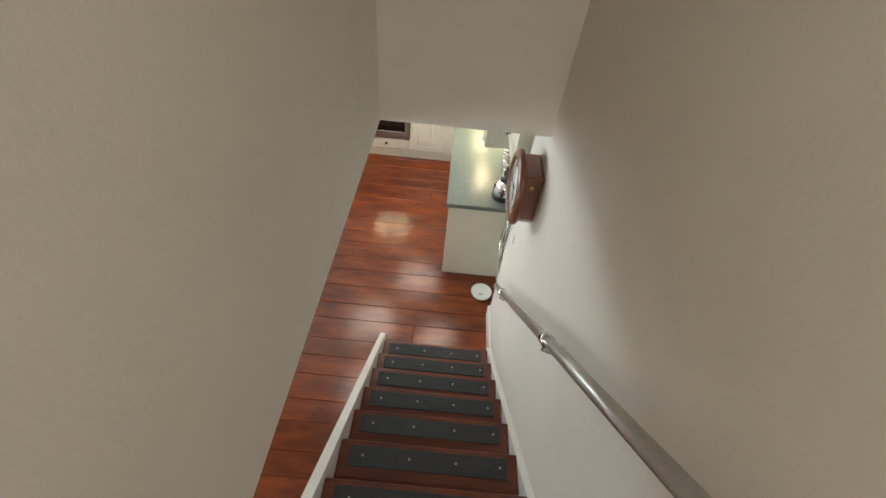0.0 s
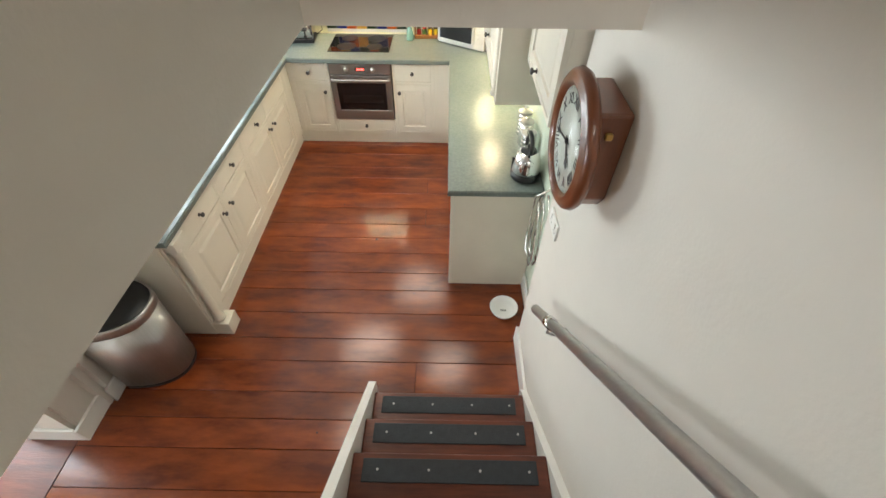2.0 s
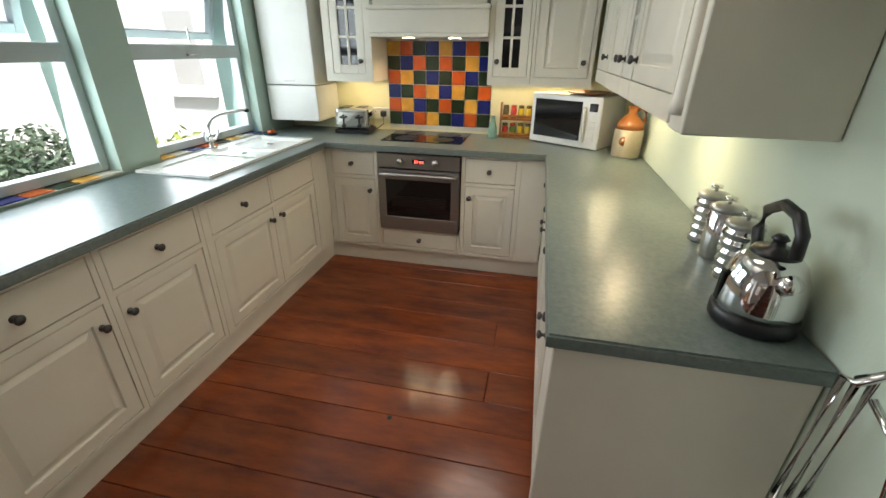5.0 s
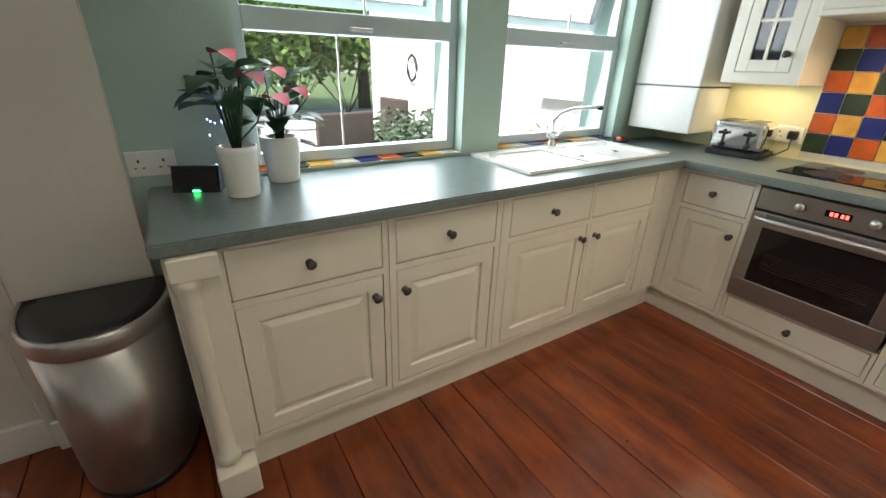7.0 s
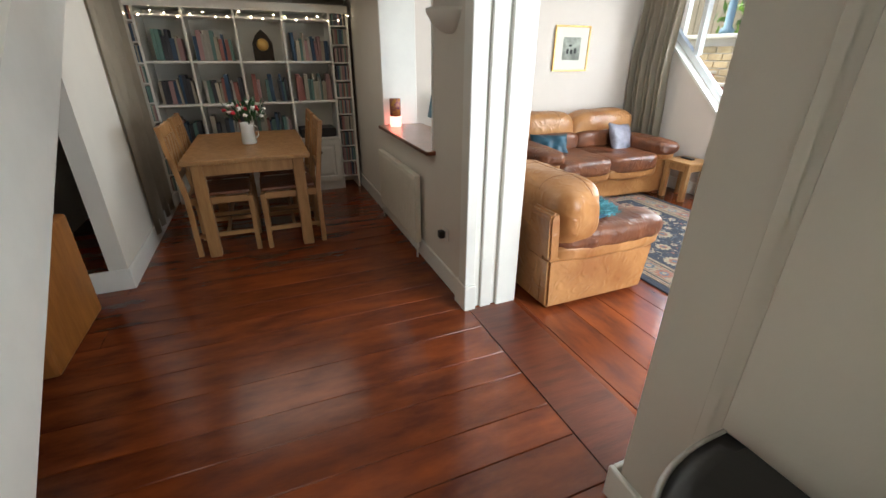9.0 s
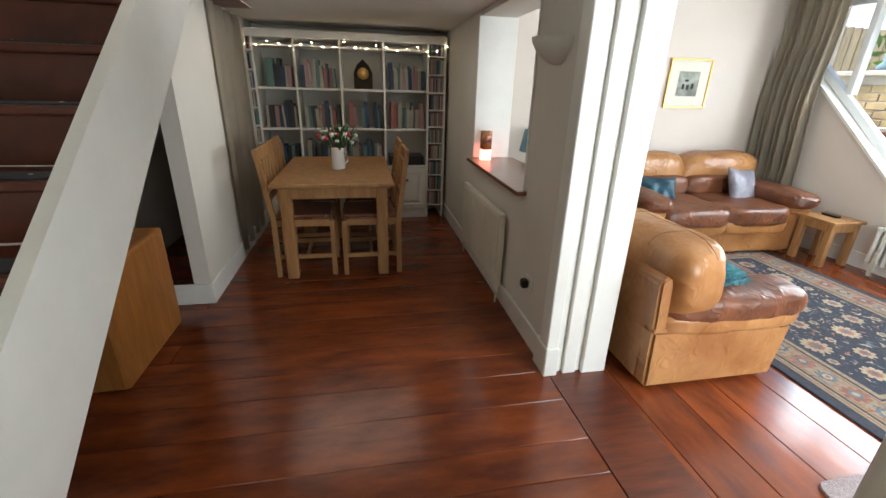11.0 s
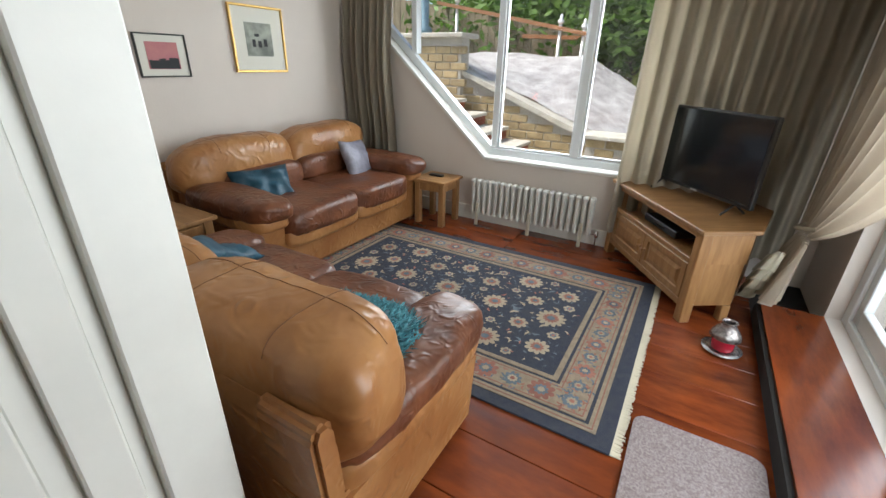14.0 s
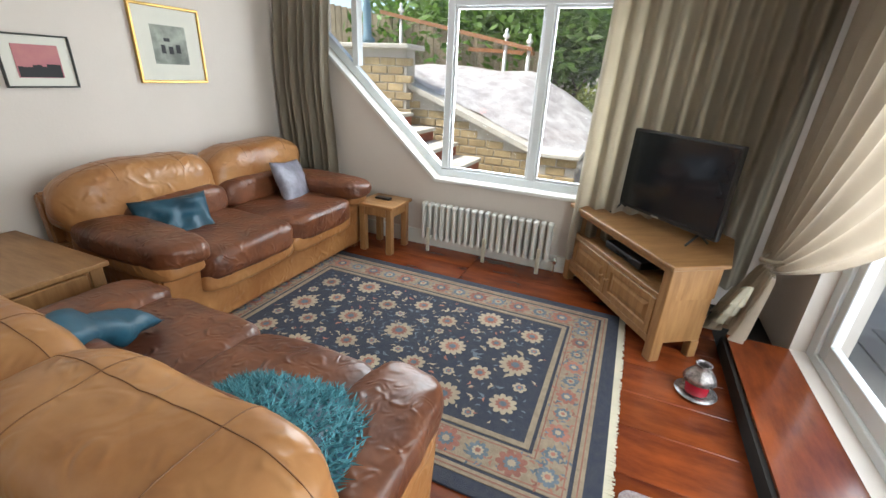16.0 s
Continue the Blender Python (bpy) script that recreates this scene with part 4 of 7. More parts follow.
for i in range(4):
    part("button", rb(0.43, -0.005, 0.05 + 0.035 * i, 0.475, 0.001, 0.07 + 0.035 * i, 0.002), "silverpaint", mw)
pl = tagged(part("wooden_platter", lathe(bmesh.new(), ((0.06, 0), (0.13, 0.012), (0.135, 0.018), (0.06, 0.008)), 0.02, 5.92, 1.242, 28), "clock_wood"), "shallow brown wooden platter on the microwave", "platter")
jg = thing("stoneware_flagon", "cream and honey glazed stoneware flagon", "flagon", pose(0.265, 5.68, 0.911))
part("body", lathe(bmesh.new(), ((0.078, 0), (0.084, 0.008), (0.084, 0.155), (0.08, 0.165)), seg=32), "stoneware", jg)
part("shoulder", lathe(bmesh.new(), ((0.081, 0.164), (0.076, 0.20), (0.045, 0.235), (0.024, 0.25), (0.022, 0.275), (0.028, 0.28), (0.028, 0.295), (0.018, 0.297)), seg=32), "honey", jg)
part("handle", tube(bmesh.new(), [(0.02, 0.0, 0.27), (0.05, 0, 0.285), (0.075, 0, 0.265), (0.078, 0, 0.225), (0.068, 0, 0.205)], 0.010, 10), "honey", jg)
part("stamp", lathe(bmesh.new(), ((0.028, 0), (0.026, 0.002)), -0.035, -0.078, 0.10, 20, "y"), "honey", jg)

rack = thing("spice_rack", "two tier pine spice rack with coloured jars", "spice rack", pose(-0.56, 6.05, 0.911))
bm = bmesh.new()
rbox(bm, 0, 0.03, 0, 0.012, 0.10, 0.245, 0.002)
rbox(bm, 0.24, 0.03, 0, 0.252, 0.10, 0.245, 0.002)
for z in (0.0, 0.125):
    rbox(bm, 0.012, 0.03, z, 0.24, 0.10, z + 0.012, 0.002)
    rbox(bm, 0.012, 0.028, z + 0.02, 0.24, 0.034, z + 0.04, 0.002)
part("frame", bm, "pine", rack)
for z in (0.013, 0.138):
    for i, c in enumerate(("jar_dark", "jar_red", "jar_yellow", "jar_yellow")):
        if z < 0.1:
            c = ("jar_red", "jar_green", "jar_yellow", "jar_yellow")[i]
        j = thing("spice_jar", "small glass spice jar in the pine rack", "spice jar", pose(-0.56 + 0.04 + 0.055 * i, 6.115, 0.911 + z), "jars in the spice rack")
        part("jar", lathe(bmesh.new(), ((0.02, 0), (0.022, 0.004), (0.022, 0.062), (0.016, 0.07)), seg=14), c, j)
        part("lid", lathe(bmesh.new(), ((0.017, 0.07), (0.019, 0.072), (0.019, 0.088), (0.016, 0.09)), seg=14), "jar_dark" if i != 1 else "jar_red", j)
bt = tagged(part("glass_bottle", lathe(bmesh.new(), ((0.032, 0), (0.035, 0.01), (0.03, 0.08), (0.018, 0.12), (0.014, 0.15), (0.018, 0.155)), -0.605, 6.05, 0.911, 18), mat("pale green glass", (0.20, 0.36, 0.30), 0.15, bump=0)), "pale green glass bottle by the tiles", "bottle")


def canister(x, y, rings):
    c = thing("canister", "ribbed stainless canister with a knob lid" if rings else "smooth stainless canister with a knob lid", "canister", pose(x, y, 0.911) @ Matrix.Scale(0.88, 4), "canisters on the worktop")
    prof = [(0.052, 0)]
    if rings:
        for k in range(5):
            z = 0.01 + k * 0.034
            prof += [(0.050, z), (0.056, z + 0.008), (0.056, z + 0.016), (0.050, z + 0.024)]
    else:
        prof += [(0.054, 0.004), (0.054, 0.172)]
    prof += [(0.050, 0.176)]
    part("body", lathe(bmesh.new(), prof, seg=28), "chrome", c)
    l = part("lid", lathe(bmesh.new(), ((0.055, 0.177), (0.055, 0.188), (0.045, 0.194), (0.015, 0.198)), seg=28), "steel", c)
    part("knob", lathe(bmesh.new(), ((0.006, 0.197), (0.006, 0.212), (0.020, 0.214), (0.020, 0.222), (0.012, 0.225)), seg=16), "chrome", l)


canister(0.31, 4.37, True)
canister(0.305, 4.24, False)
canister(0.30, 4.10, True)
kt = thing("kettle", "polished steel kettle with black base and handle", "kettle", pose(0.265, 3.87, 0.911))
part("base", lathe(bmesh.new(), ((0.085, 0), (0.092, 0.006), (0.092, 0.035), (0.085, 0.04)), seg=32), "black", kt)
part("body", lathe(bmesh.new(), ((0.088, 0.041), (0.09, 0.06), (0.084, 0.12), (0.068, 0.16), (0.05, 0.18)), seg=36), "chrome", kt)
part("lid", lathe(bmesh.new(), ((0.05, 0.180), (0.045, 0.19), (0.015, 0.196), (0.012, 0.21), (0.018, 0.215), (0.01, 0.225)), seg=24), "black", kt)
part("handle", tube(bmesh.new(), [(0.0, 0.075, 0.15), (0.0, 0.10, 0.20), (0.0, 0.085, 0.255), (0.0, 0.03, 0.285), (0.0, -0.03, 0.28), (0.0, -0.065, 0.25), (0.0, -0.07, 0.20)], 0.013, 12), "black", kt)
part("spout", tube(bmesh.new(), [(0, -0.07, 0.13), (0, -0.10, 0.155)], 0.02, 12), "chrome", kt)
part("water_gauge", rb(-0.092, -0.01, 0.05, -0.082, 0.01, 0.13, 0.003), "blackglass", kt)

tr = thing("towel_rail", "chrome swing-arm towel rail on the green wall", "towel rail", pose(RX, 3.55, 1.0))
part("wall_plate", lathe(bmesh.new(), ((0.03, -0.01), (0.03, 0)), 0, 0.0, 0.06, 18, "x"), "chrome", tr)
for k, (dx, dz) in enumerate(((-0.03, 0.0), (-0.055, -0.02), (-0.08, -0.04))):
    part("arm", tube(bmesh.new(), [(-0.01, 0.0, 0.06), (dx, 0.02, 0.03 + dz), (dx, 0.05, -0.02), (dx, 0.06, -0.36), (dx, 0.02, -0.44), (dx, -0.12, -0.44), (dx, -0.16, -0.36), (dx, -0.10, 0.0 + dz), (dx, -0.02, 0.03 + dz)], 0.007, 10), "chrome", tr)

# ---- lounge ----
def sofa(m, L, D, label, lap=0.010, top=0.0, e=0.62, low=0.0):
    """low: how much lower the arms and back panel stand."""
    s = thing("sofa", label, "sofa", m)
    part("base", rb(0.03, 0.05, 0.03, L - 0.03, D - 0.02, 0.27, 0.03, 3), "tan", s)
    for x in (0.05, L - 0.11):
        for y in (0.07, D - 0.11):
            part("foot", rb(x, y, 0, x + 0.06, y + 0.06, 0.035, 0.004), "clock_wood", s)
    bm = bmesh.new()
    prism(bm, [(D - 0.20, 0.10), (D, 0.02), (D + 0.0, 0.58 - low), (D - 0.02, 0.68 - low), (D - 0.12, 0.70 - low), (D - 0.22, 0.55 - low)], 0.05, L - 0.05, "x")
    bmesh.ops.bevel(bm, geom=bm.edges[:], offset=0.02, segments=2, affect="EDGES")
    part("back_panel", bm, "tan", s)
    inner = (L - 0.44) / 2
    for i in range(2):
        cx = 0.22 + inner * (i + 0.5)
        part("seat_cushion", blob(bmesh.new(), (cx, 0.31, 0.375), (inner / 2 + 0.014, 0.35, 0.092), 0.36, 72, 40, 0.05, 7), "brown", s, "worn dark brown leather")
        part("front_roll", blob(bmesh.new(), (cx, 0.06, 0.29), (inner / 2 + 0.01, 0.075, 0.07), 0.45, 32, 16, 0.03, 9), "tan", s)
        bx = L / 4 * (1 + 2 * i)
        b = part("back_cushion", blob(bmesh.new(), (bx, D - 0.18, 0.635 - top), (L / 4 + lap, 0.165, 0.195), e, 84, 48, 0.07, 4), "tan", s)
        part("lumbar_cushion", blob(bmesh.new(), (cx, D - 0.30, 0.53), (inner / 2 + 0.01, 0.11, 0.10), 0.5, 36, 20, 0.05, 7), "brown", s, "worn dark brown leather")
        ax, ay, az = L / 4 + lap, 0.165, 0.195

        def skin(u, v):
            """A place on the cushion's top, u along and v across it."""
            w = max(0.0, 1 - abs(u) ** (2 / e) - abs(v) ** (2 / e))
            p = Vector((u * ax, v * ay, az * w ** (e / 2)))
            q = p + Vector((bx, D - 0.18, 0.635 - top))
            return q + p * 0.07 * (noise.noise(q * 4) + 0.6 * abs(noise.noise(q * 9.2))) + p.normalized() * 0.001
        for ends in (((-0.93, -0.30), (0.93, -0.30)), ((-0.42, -0.92), (-0.42, 0.92)), ((0.42, -0.92), (0.42, 0.92))):
            (u0, v0), (u1, v1) = ends
            pts = [skin(u0 + (u1 - u0) * k / 30, v0 + (v1 - v0) * k / 30) for k in range(31)]
            part("seam", tube(bmesh.new(), pts, 0.0016, 6), "stitch", b)
    for sx, x in ((1, 0.0), (-1, L)):
        bm = prism(bmesh.new(), [(0.07, 0.02), (D - 0.01, 0.02), (D + 0.005, 0.42 - low), (0.03, 0.40 - low)], x, x + sx * 0.22, "x")
        bmesh.ops.bevel(bm, geom=bm.edges[:], offset=0.015, segments=2, affect="EDGES")
        part("arm_panel", bm, "tan", s)
        bm = prism(bmesh.new(), [(D - 0.065, 0.415 - low), (D + 0.004, 0.415 - low), (D + 0.02, 0.66 - low), (D + 0.005, 0.69 - low), (D - 0.03, 0.69 - low), (D - 0.05, 0.66 - low)], x + sx * 0.004, x + sx * 0.20, "x")
        bmesh.ops.bevel(bm, geom=bm.edges[:], offset=0.012, segments=2, affect="EDGES")
        part("back_wing", bm, "tan", s)
        part("arm_roll", blob(bmesh.new(), (x + sx * 0.115, 0.36, 0.435 - low), (0.13, 0.39, 0.06), 0.45, 36, 22, 0.04, 7), "tan", s)
        part("arm_pad", blob(bmesh.new(), (x + sx * 0.12, 0.34, 0.505 - low), (0.145, 0.41, 0.080), 0.6, 84, 48, 0.07, 8), "brown", s, "worn dark brown leather")
    return s


sofa(pose(-3.49, 1.52, 0, 0, 0, -90), 1.50, 0.80, "tan and brown worn leather sofa backing onto the hatch wall", 0.03, 0.085, 0.52, 0.085)
sofa(pose(-3.62, 0.05, 0, 0, 0, 180), 1.68, 0.92, "tan and brown worn leather sofa below the pictures")


def cushion(name, label, m, s, material, e=0.62, wr=0.08):
    bm = bmesh.new()
    n = 22
    rows = {}
    for side in (1, -1):
        for i in range(n + 1):
            for j in range(n + 1):
                u, v = -1 + 2 * i / n, -1 + 2 * j / n
                t = ((1 - u * u) * (1 - v * v)) ** 0.42
                pinch = 1 - 0.10 * (1 - abs(u)) * abs(v) ** 3
                w = side * s[2] * t * (1 + wr * 3 * noise.noise(Vector((u * 2.3 + s[0], v * 2.3, side))))
                if (abs(u) == 1 or abs(v) == 1) and side == -1:
                    rows[side, i, j] = rows[1, i, j]
                    continue
                rows[side, i, j] = bm.verts.new((u * s[0] * (1 - 0.10 * (1 - abs(v)) * u * u), v * s[1] * pinch, w))
    for side in (1, -1):
        for i in range(n):
            for j in range(n):
                q = [rows[side, i, j], rows[side, i + 1, j], rows[side, i + 1, j + 1], rows[side, i, j + 1]]
                f = bm.faces.new(q if side == 1 else q[::-1])
                f.smooth = True
    ob = part(name, bm, material, None, "", m)
    return tagged(ob, label, "cushion")


cushion("cushion", "silver-grey crushed velvet cushion against the sofa arm", pose(-4.93, -0.36, 0.545, 66, 6, 192), (0.185, 0.175, 0.06), "silver")
cushion("cushion", "teal satin cushion tucked beside the sofa arm", pose(-4.02, -0.38, 0.50, 58, 0, 165), (0.20, 0.16, 0.06), "tealcloth", wr=0.4)
cushion("cushion", "crumpled teal satin cushion on the brown leather seat", pose(-3.03, 0.42, 0.565, 10, -26, 30), (0.24, 0.22, 0.06), "tealcloth", wr=0.5)
shag = thing("shaggy_cushion", "teal cushion with a shaggy yarn front", "cushion", pose(-3.10, 1.22, 0.505, -4, -20, 14) @ Matrix.Scale(1.16, 4))
rng = random.Random(3)
c = cushion("cover", "", pose(0, 0, 0), (0.23, 0.20, 0.07), "tealcloth")
c.parent = shag
for key in ("category", "label"):
    if key in c:
        del c[key]
bm = bmesh.new()
for k in range(2600):
    u, v = rng.uniform(-1, 1), rng.uniform(-1, 1)
    t = ((1 - u * u) * (1 - v * v)) ** 0.42
    p = Vector((u * 0.225, v * 0.195, 0.068 * t))
    d = Vector((rng.gauss(0, 0.6) + u * 0.5, rng.gauss(0, 0.6) + v * 0.5, 0.8)).normalized() * rng.uniform(0.025, 0.045)
    w = d.cross(Vector((rng.random(), rng.random(), rng.random()))).normalized() * 0.0028
    a, b_, c_ = bm.verts.new(p + w), bm.verts.new(p - w), bm.verts.new(p + d + Vector((0, 0, -0.008)))
    e_ = bm.verts.new(p + d.cross(w).normalized() * 0.004)
    bm.faces.new((a, b_, c_))
    bm.faces.new((b_, e_, c_))
    bm.faces.new((e_, a, c_))
tagged(part("yarn", bm, "shag", shag), kind="stuff")

# rug
RGX0, RGX1, RGY0, RGY1 = -5.06, -3.53, -0.22, 2.04
rug = thing("rug", "navy and cream floral wool rug with fringed ends", "rug", pose((RGX0 + RGX1) / 2, (RGY0 + RGY1) / 2, 0.001))
hx, hy = (RGX1 - RGX0) / 2, (RGY1 - RGY0) / 2
part("backing", rb(-hx, -hy, 0, hx, hy, 0.010, 0.003), "navy", rug)


def ring(bm, a, b, z0, z1):
    box(bm, -hx + a, -hy + a, z0, hx - a, -hy + b, z1)
    box(bm, -hx + a, hy - b, z0, hx - a, hy - a, z1)
    box(bm, -hx + a, -hy + b, z0, -hx + b, hy - b, z1)
    box(bm, hx - b, -hy + b, z0, hx - a, hy - b, z1)


bm = bmesh.new()
ring(bm, 0.065, 0.10, 0.009, 0.0125)
ring(bm, 0.115, 0.265, 0.009, 0.0125)
ring(bm, 0.28, 0.305, 0.009, 0.0125)
part("border", bm, "rugcream", rug)
bm = bmesh.new()
ring(bm, 0.128, 0.133, 0.012, 0.0135)
ring(bm, 0.247, 0.252, 0.012, 0.0135)
ring(bm, 0.080, 0.085, 0.012, 0.0135)
part("border_line", bm, "rugpink", rug)


def flat_shape(bm, pts, z):
    vs = [bm.verts.new((x, y, z)) for x, y in pts]
    c = bm.verts.new((sum(p[0] for p in pts) / len(pts), sum(p[1] for p in pts) / len(pts), z + 0.0004))
    for i in range(len(vs)):
        bm.faces.new((vs[i], vs[(i + 1) % len(vs)], c))


def flower(bms, x, y, r, n, a0, z, cols=("f", "p", "b")):
    pts = []
    for i in range(n * 6):
        a = a0 + 2 * math.pi * i / (n * 6)
        q = r * (0.70 + 0.30 * abs(math.cos(n * (a - a0) / 2)) ** 0.7)
        pts.append((x + q * math.cos(a), y + q * math.sin(a)))
    flat_shape(bms[cols[0]], pts, z)
    flat_shape(bms[cols[1]], [(x + 0.55 * (px - x), y + 0.55 * (py - y)) for px, py in pts], z + 0.0007)
    flat_shape(bms[cols[2]], [(x + 0.28 * (px - x), y + 0.28 * (py - y)) for px, py in pts], z + 0.0014)


def leaf2(bm, x, y, L, a, z):
    pts = []
    for k in range(7):
        t = k / 6
        pts.append((t * L, 0.28 * L * math.sin(math.pi * t) + 0.18 * L * math.sin(math.pi * t) * t))
    for k in range(5, 0, -1):
        t = k / 6
        pts.append((t * L, 0.10 * L * math.sin(math.pi * t) * (1 if k % 2 else 0.2)))
    flat_shape(bm, [(x + math.cos(a) * u - math.sin(a) * v, y + math.sin(a) * u + math.cos(a) * v) for u, v in pts], z)


rng = random.Random(12)
bms = {"f": bmesh.new(), "p": bmesh.new(), "b": bmesh.new()}
fx, fy = hx - 0.32, hy - 0.32
flower(bms, 0, 0, 0.085, 12, 0, 0.0125)
spots = []
for cx, cy, r, n in ((0.22, 0.20, 0.06, 9), (0.0, 0.32, 0.075, 12), (0.32, 0.0, 0.06, 9), (0.36, 0.42, 0.08, 12), (0.14, 0.52, 0.055, 8), (0.0, 0.66, 0.085, 13), (0.30, 0.68, 0.065, 10), (0.38, 0.22, 0.034, 6), (0.16, 0.08, 0.03, 6), (0.20, 0.38, 0.03, 6), (0.10, 0.20, 0.028, 6), (0.42, 0.56, 0.03, 6), (0.16, 0.72, 0.035, 6)):
    for sx in (1, -1):
        for sy in (1, -1):
            if (cx == 0 and sx < 0) or (cy == 0 and sy < 0):
                continue
            X, Y = cx * sx * fx / 0.46, cy * sy * fy / 0.80
            spots.append((X, Y, r))
            flower(bms, X, Y, r, n, cx * 3, 0.0125, ("f", "p", "b") if r > 0.04 else ("f", "b", "p"))
for k in range(2600):
    x, y = rng.uniform(0, fx), rng.uniform(0, fy)
    L = rng.uniform(0.02, 0.07)
    if any((x - a) ** 2 + (y - b) ** 2 < (r + L * 0.5) ** 2 for a, b, r in spots) or x + L > fx or y + L > fy:
        continue
    spots.append((x, y, L * 0.45))
    a = rng.uniform(0, 6.28)
    key = rng.choice("ffbbbp")
    for sx in (1, -1):
        for sy in (1, -1):
            leaf2(bms[key], x * sx, y * sy, L, math.atan2(math.sin(a) * sy, math.cos(a) * sx), 0.0126)
for t in range(15):
    v = -hy + 0.19 + (2 * hy - 0.38) * t / 14
    for sx in (1, -1):
        flower(bms, sx * (hx - 0.19), v, 0.062 if t % 2 else 0.044, 9, 0, 0.0137, ("p", "b", "f") if t % 2 else ("b", "f", "p"))
for t in range(9):
    u = -hx + 0.30 + (2 * hx - 0.60) * t / 8
    for sy in (1, -1):
        flower(bms, u, sy * (hy - 0.19), 0.05 if t % 2 else 0.036, 8, 0, 0.0137, ("p", "b", "f") if t % 2 else ("b", "f", "p"))
for t in range(240):
    for sx in (1, -1):
        v = rng.uniform(-hy + 0.15, hy - 0.15)
        leaf2(bms["b" if t % 2 else "p"], sx * (hx - rng.uniform(0.135, 0.245)), v, 0.030, rng.uniform(0, 6.3), 0.0133)
        u = rng.uniform(-hx + 0.15, hx - 0.15)
        leaf2(bms["b" if t % 2 else "p"], u, sx * (hy - rng.uniform(0.135, 0.245)), 0.030, rng.uniform(0, 6.3), 0.0133)
for key, material, nm in (("f", "rugflower", "cream_motif"), ("p", "rugpink", "rust_motif"), ("b", "rugblue", "slate_motif")):
    tagged(part(nm, bms[key], material, rug), kind="stuff")
bm = bmesh.new()
for sy in (1, -1):
    x = -hx + 0.004
    while x < hx - 0.008:
        L = rng.uniform(0.028, 0.04)
        s_ = rng.uniform(-0.003, 0.003)
        prism(bm, [(x, hy * sy), (x + 0.006, hy * sy), (x + 0.0055 + s_, (hy + L) * sy), (x + 0.001 + s_, (hy + L) * sy)], 0.0, 0.004, "z")
        x += 0.0065
tagged(part("fringe", bm, "fringe", rug), kind="stuff")

dm = thing("doormat", "mauve-grey tufted doormat by the terrace doors", "doormat", pose(-3.41, 2.31, 0.001))
bm = bmesh.new()
pts = []
for cx, cy, a0 in ((0.34, 0.17, 0), (-0.34, 0.17, 90), (-0.34, -0.17, 180), (0.34, -0.17, 270)):
    for k in range(7):
        a = radians(a0 + 15 * k)
        pts.append((cx + 0.05 * math.cos(a), cy + 0.05 * math.sin(a)))
prism(bm, pts, 0, 0.012, "z")
part("mat_surface", bm, "doormat", dm)

# radiator under the window
rad = thing("column_radiator", "white enamelled column radiator under the window", "radiator", pose(-5.50, 0.46, 0.0))
n = 20
for i in range(n):
    y = 0.02 + i * 0.053
    bm = bmesh.new()
    for dx in (0.0, 0.045):
        lathe(bm, ((0.011, 0.10), (0.016, 0.12), (0.016, 0.37), (0.011, 0.395)), dx, y, 0, 10)
    rbox(bm, -0.014, y - 0.020, 0.365, 0.060, y + 0.020, 0.40, 0.012, 2)
    rbox(bm, -0.014, y - 0.020, 0.095, 0.060, y + 0.020, 0.125, 0.012, 2)
    part("section", bm, "radiator", rad)
for i in (1, 10, 18):
    y = 0.02 + i * 0.053
    part("foot", rb(0.058, y - 0.014, 0.0, 0.074, y + 0.014, 0.20, 0.003), "lining", rad)
part("valve", lathe(bmesh.new(), ((0.014, 0), (0.018, 0.02), (0.012, 0.05)), 0.02, 1.09, 0.09, 12), "chrome", rad)
part("pipe", tube(bmesh.new(), [(0.02, 1.09, 0.0), (0.02, 1.09, 0.11), (0.02, 1.04, 0.11)], 0.008, 8), "chrome", rad)


def leg_table(name, label, cat, m, w, d, h, leg, t=0.025, apron=0.07, material="oak", group=""):
    tb = thing(name, label, cat, m, group)
    part("tabletop", rb(0, 0, h - t, w, d, h, 0.005, 2), material, tb)
    i = 0.02
    for x in (i, w - i - leg):
        for y in (i, d - i - leg):
            part("leg", rb(x, y, 0, x + leg, y + leg, h - t, 0.004), "oak_z", tb)
    for y in (i + 0.006, d - i - 0.026):
        part("apron", rb(i + leg, y, h - t - apron, w - i - leg, y + 0.02, h - t, 0.002), material, tb)
    for x in (i + 0.006, w - i - 0.026):
        part("apron", rb(x, i + leg, h - t - apron, x + 0.02, d - i - leg, h - t, 0.002), "oak_z", tb)
    return tb


leg_table("side_table", "small pale oak side table beside the radiator", "side table", pose(-5.50, 0.02, 0), 0.33, 0.33, 0.40, 0.05)
tagged(part("remote_control", rb(-5.38, 0.10, 0.401, -5.33, 0.23, 0.418, 0.005, 2), "black"), "black remote control on the oak side table", "remote control")
et = leg_table("lamp_table", "oak lamp table with a drawer between the sofas", "side table", pose(-3.53, -0.93, 0), 0.82, 0.77, 0.505, 0.055, apron=0.14)
part("drawer", rb(0.10, 0.764, 0.355, 0.70, 0.780, 0.475, 0.003), "oak", et)
tl = thing("table_lamp", "glazed table lamp with a slate-blue drum shade", "table lamp", pose(-2.94, -0.68, 0.505))
part("base", lathe(bmesh.new(), ((0.060, 0), (0.062, 0.02), (0.078, 0.10), (0.086, 0.17), (0.070, 0.225), (0.036, 0.255), (0.036, 0.30), (0.012, 0.305), (0.012, 0.40)), seg=28), "blackglass", tl)
part("shade", lathe(bmesh.new(), ((0.135, 0.325), (0.100, 0.515), (0.098, 0.515), (0.133, 0.325)), seg=32), "bluecloth", tl)
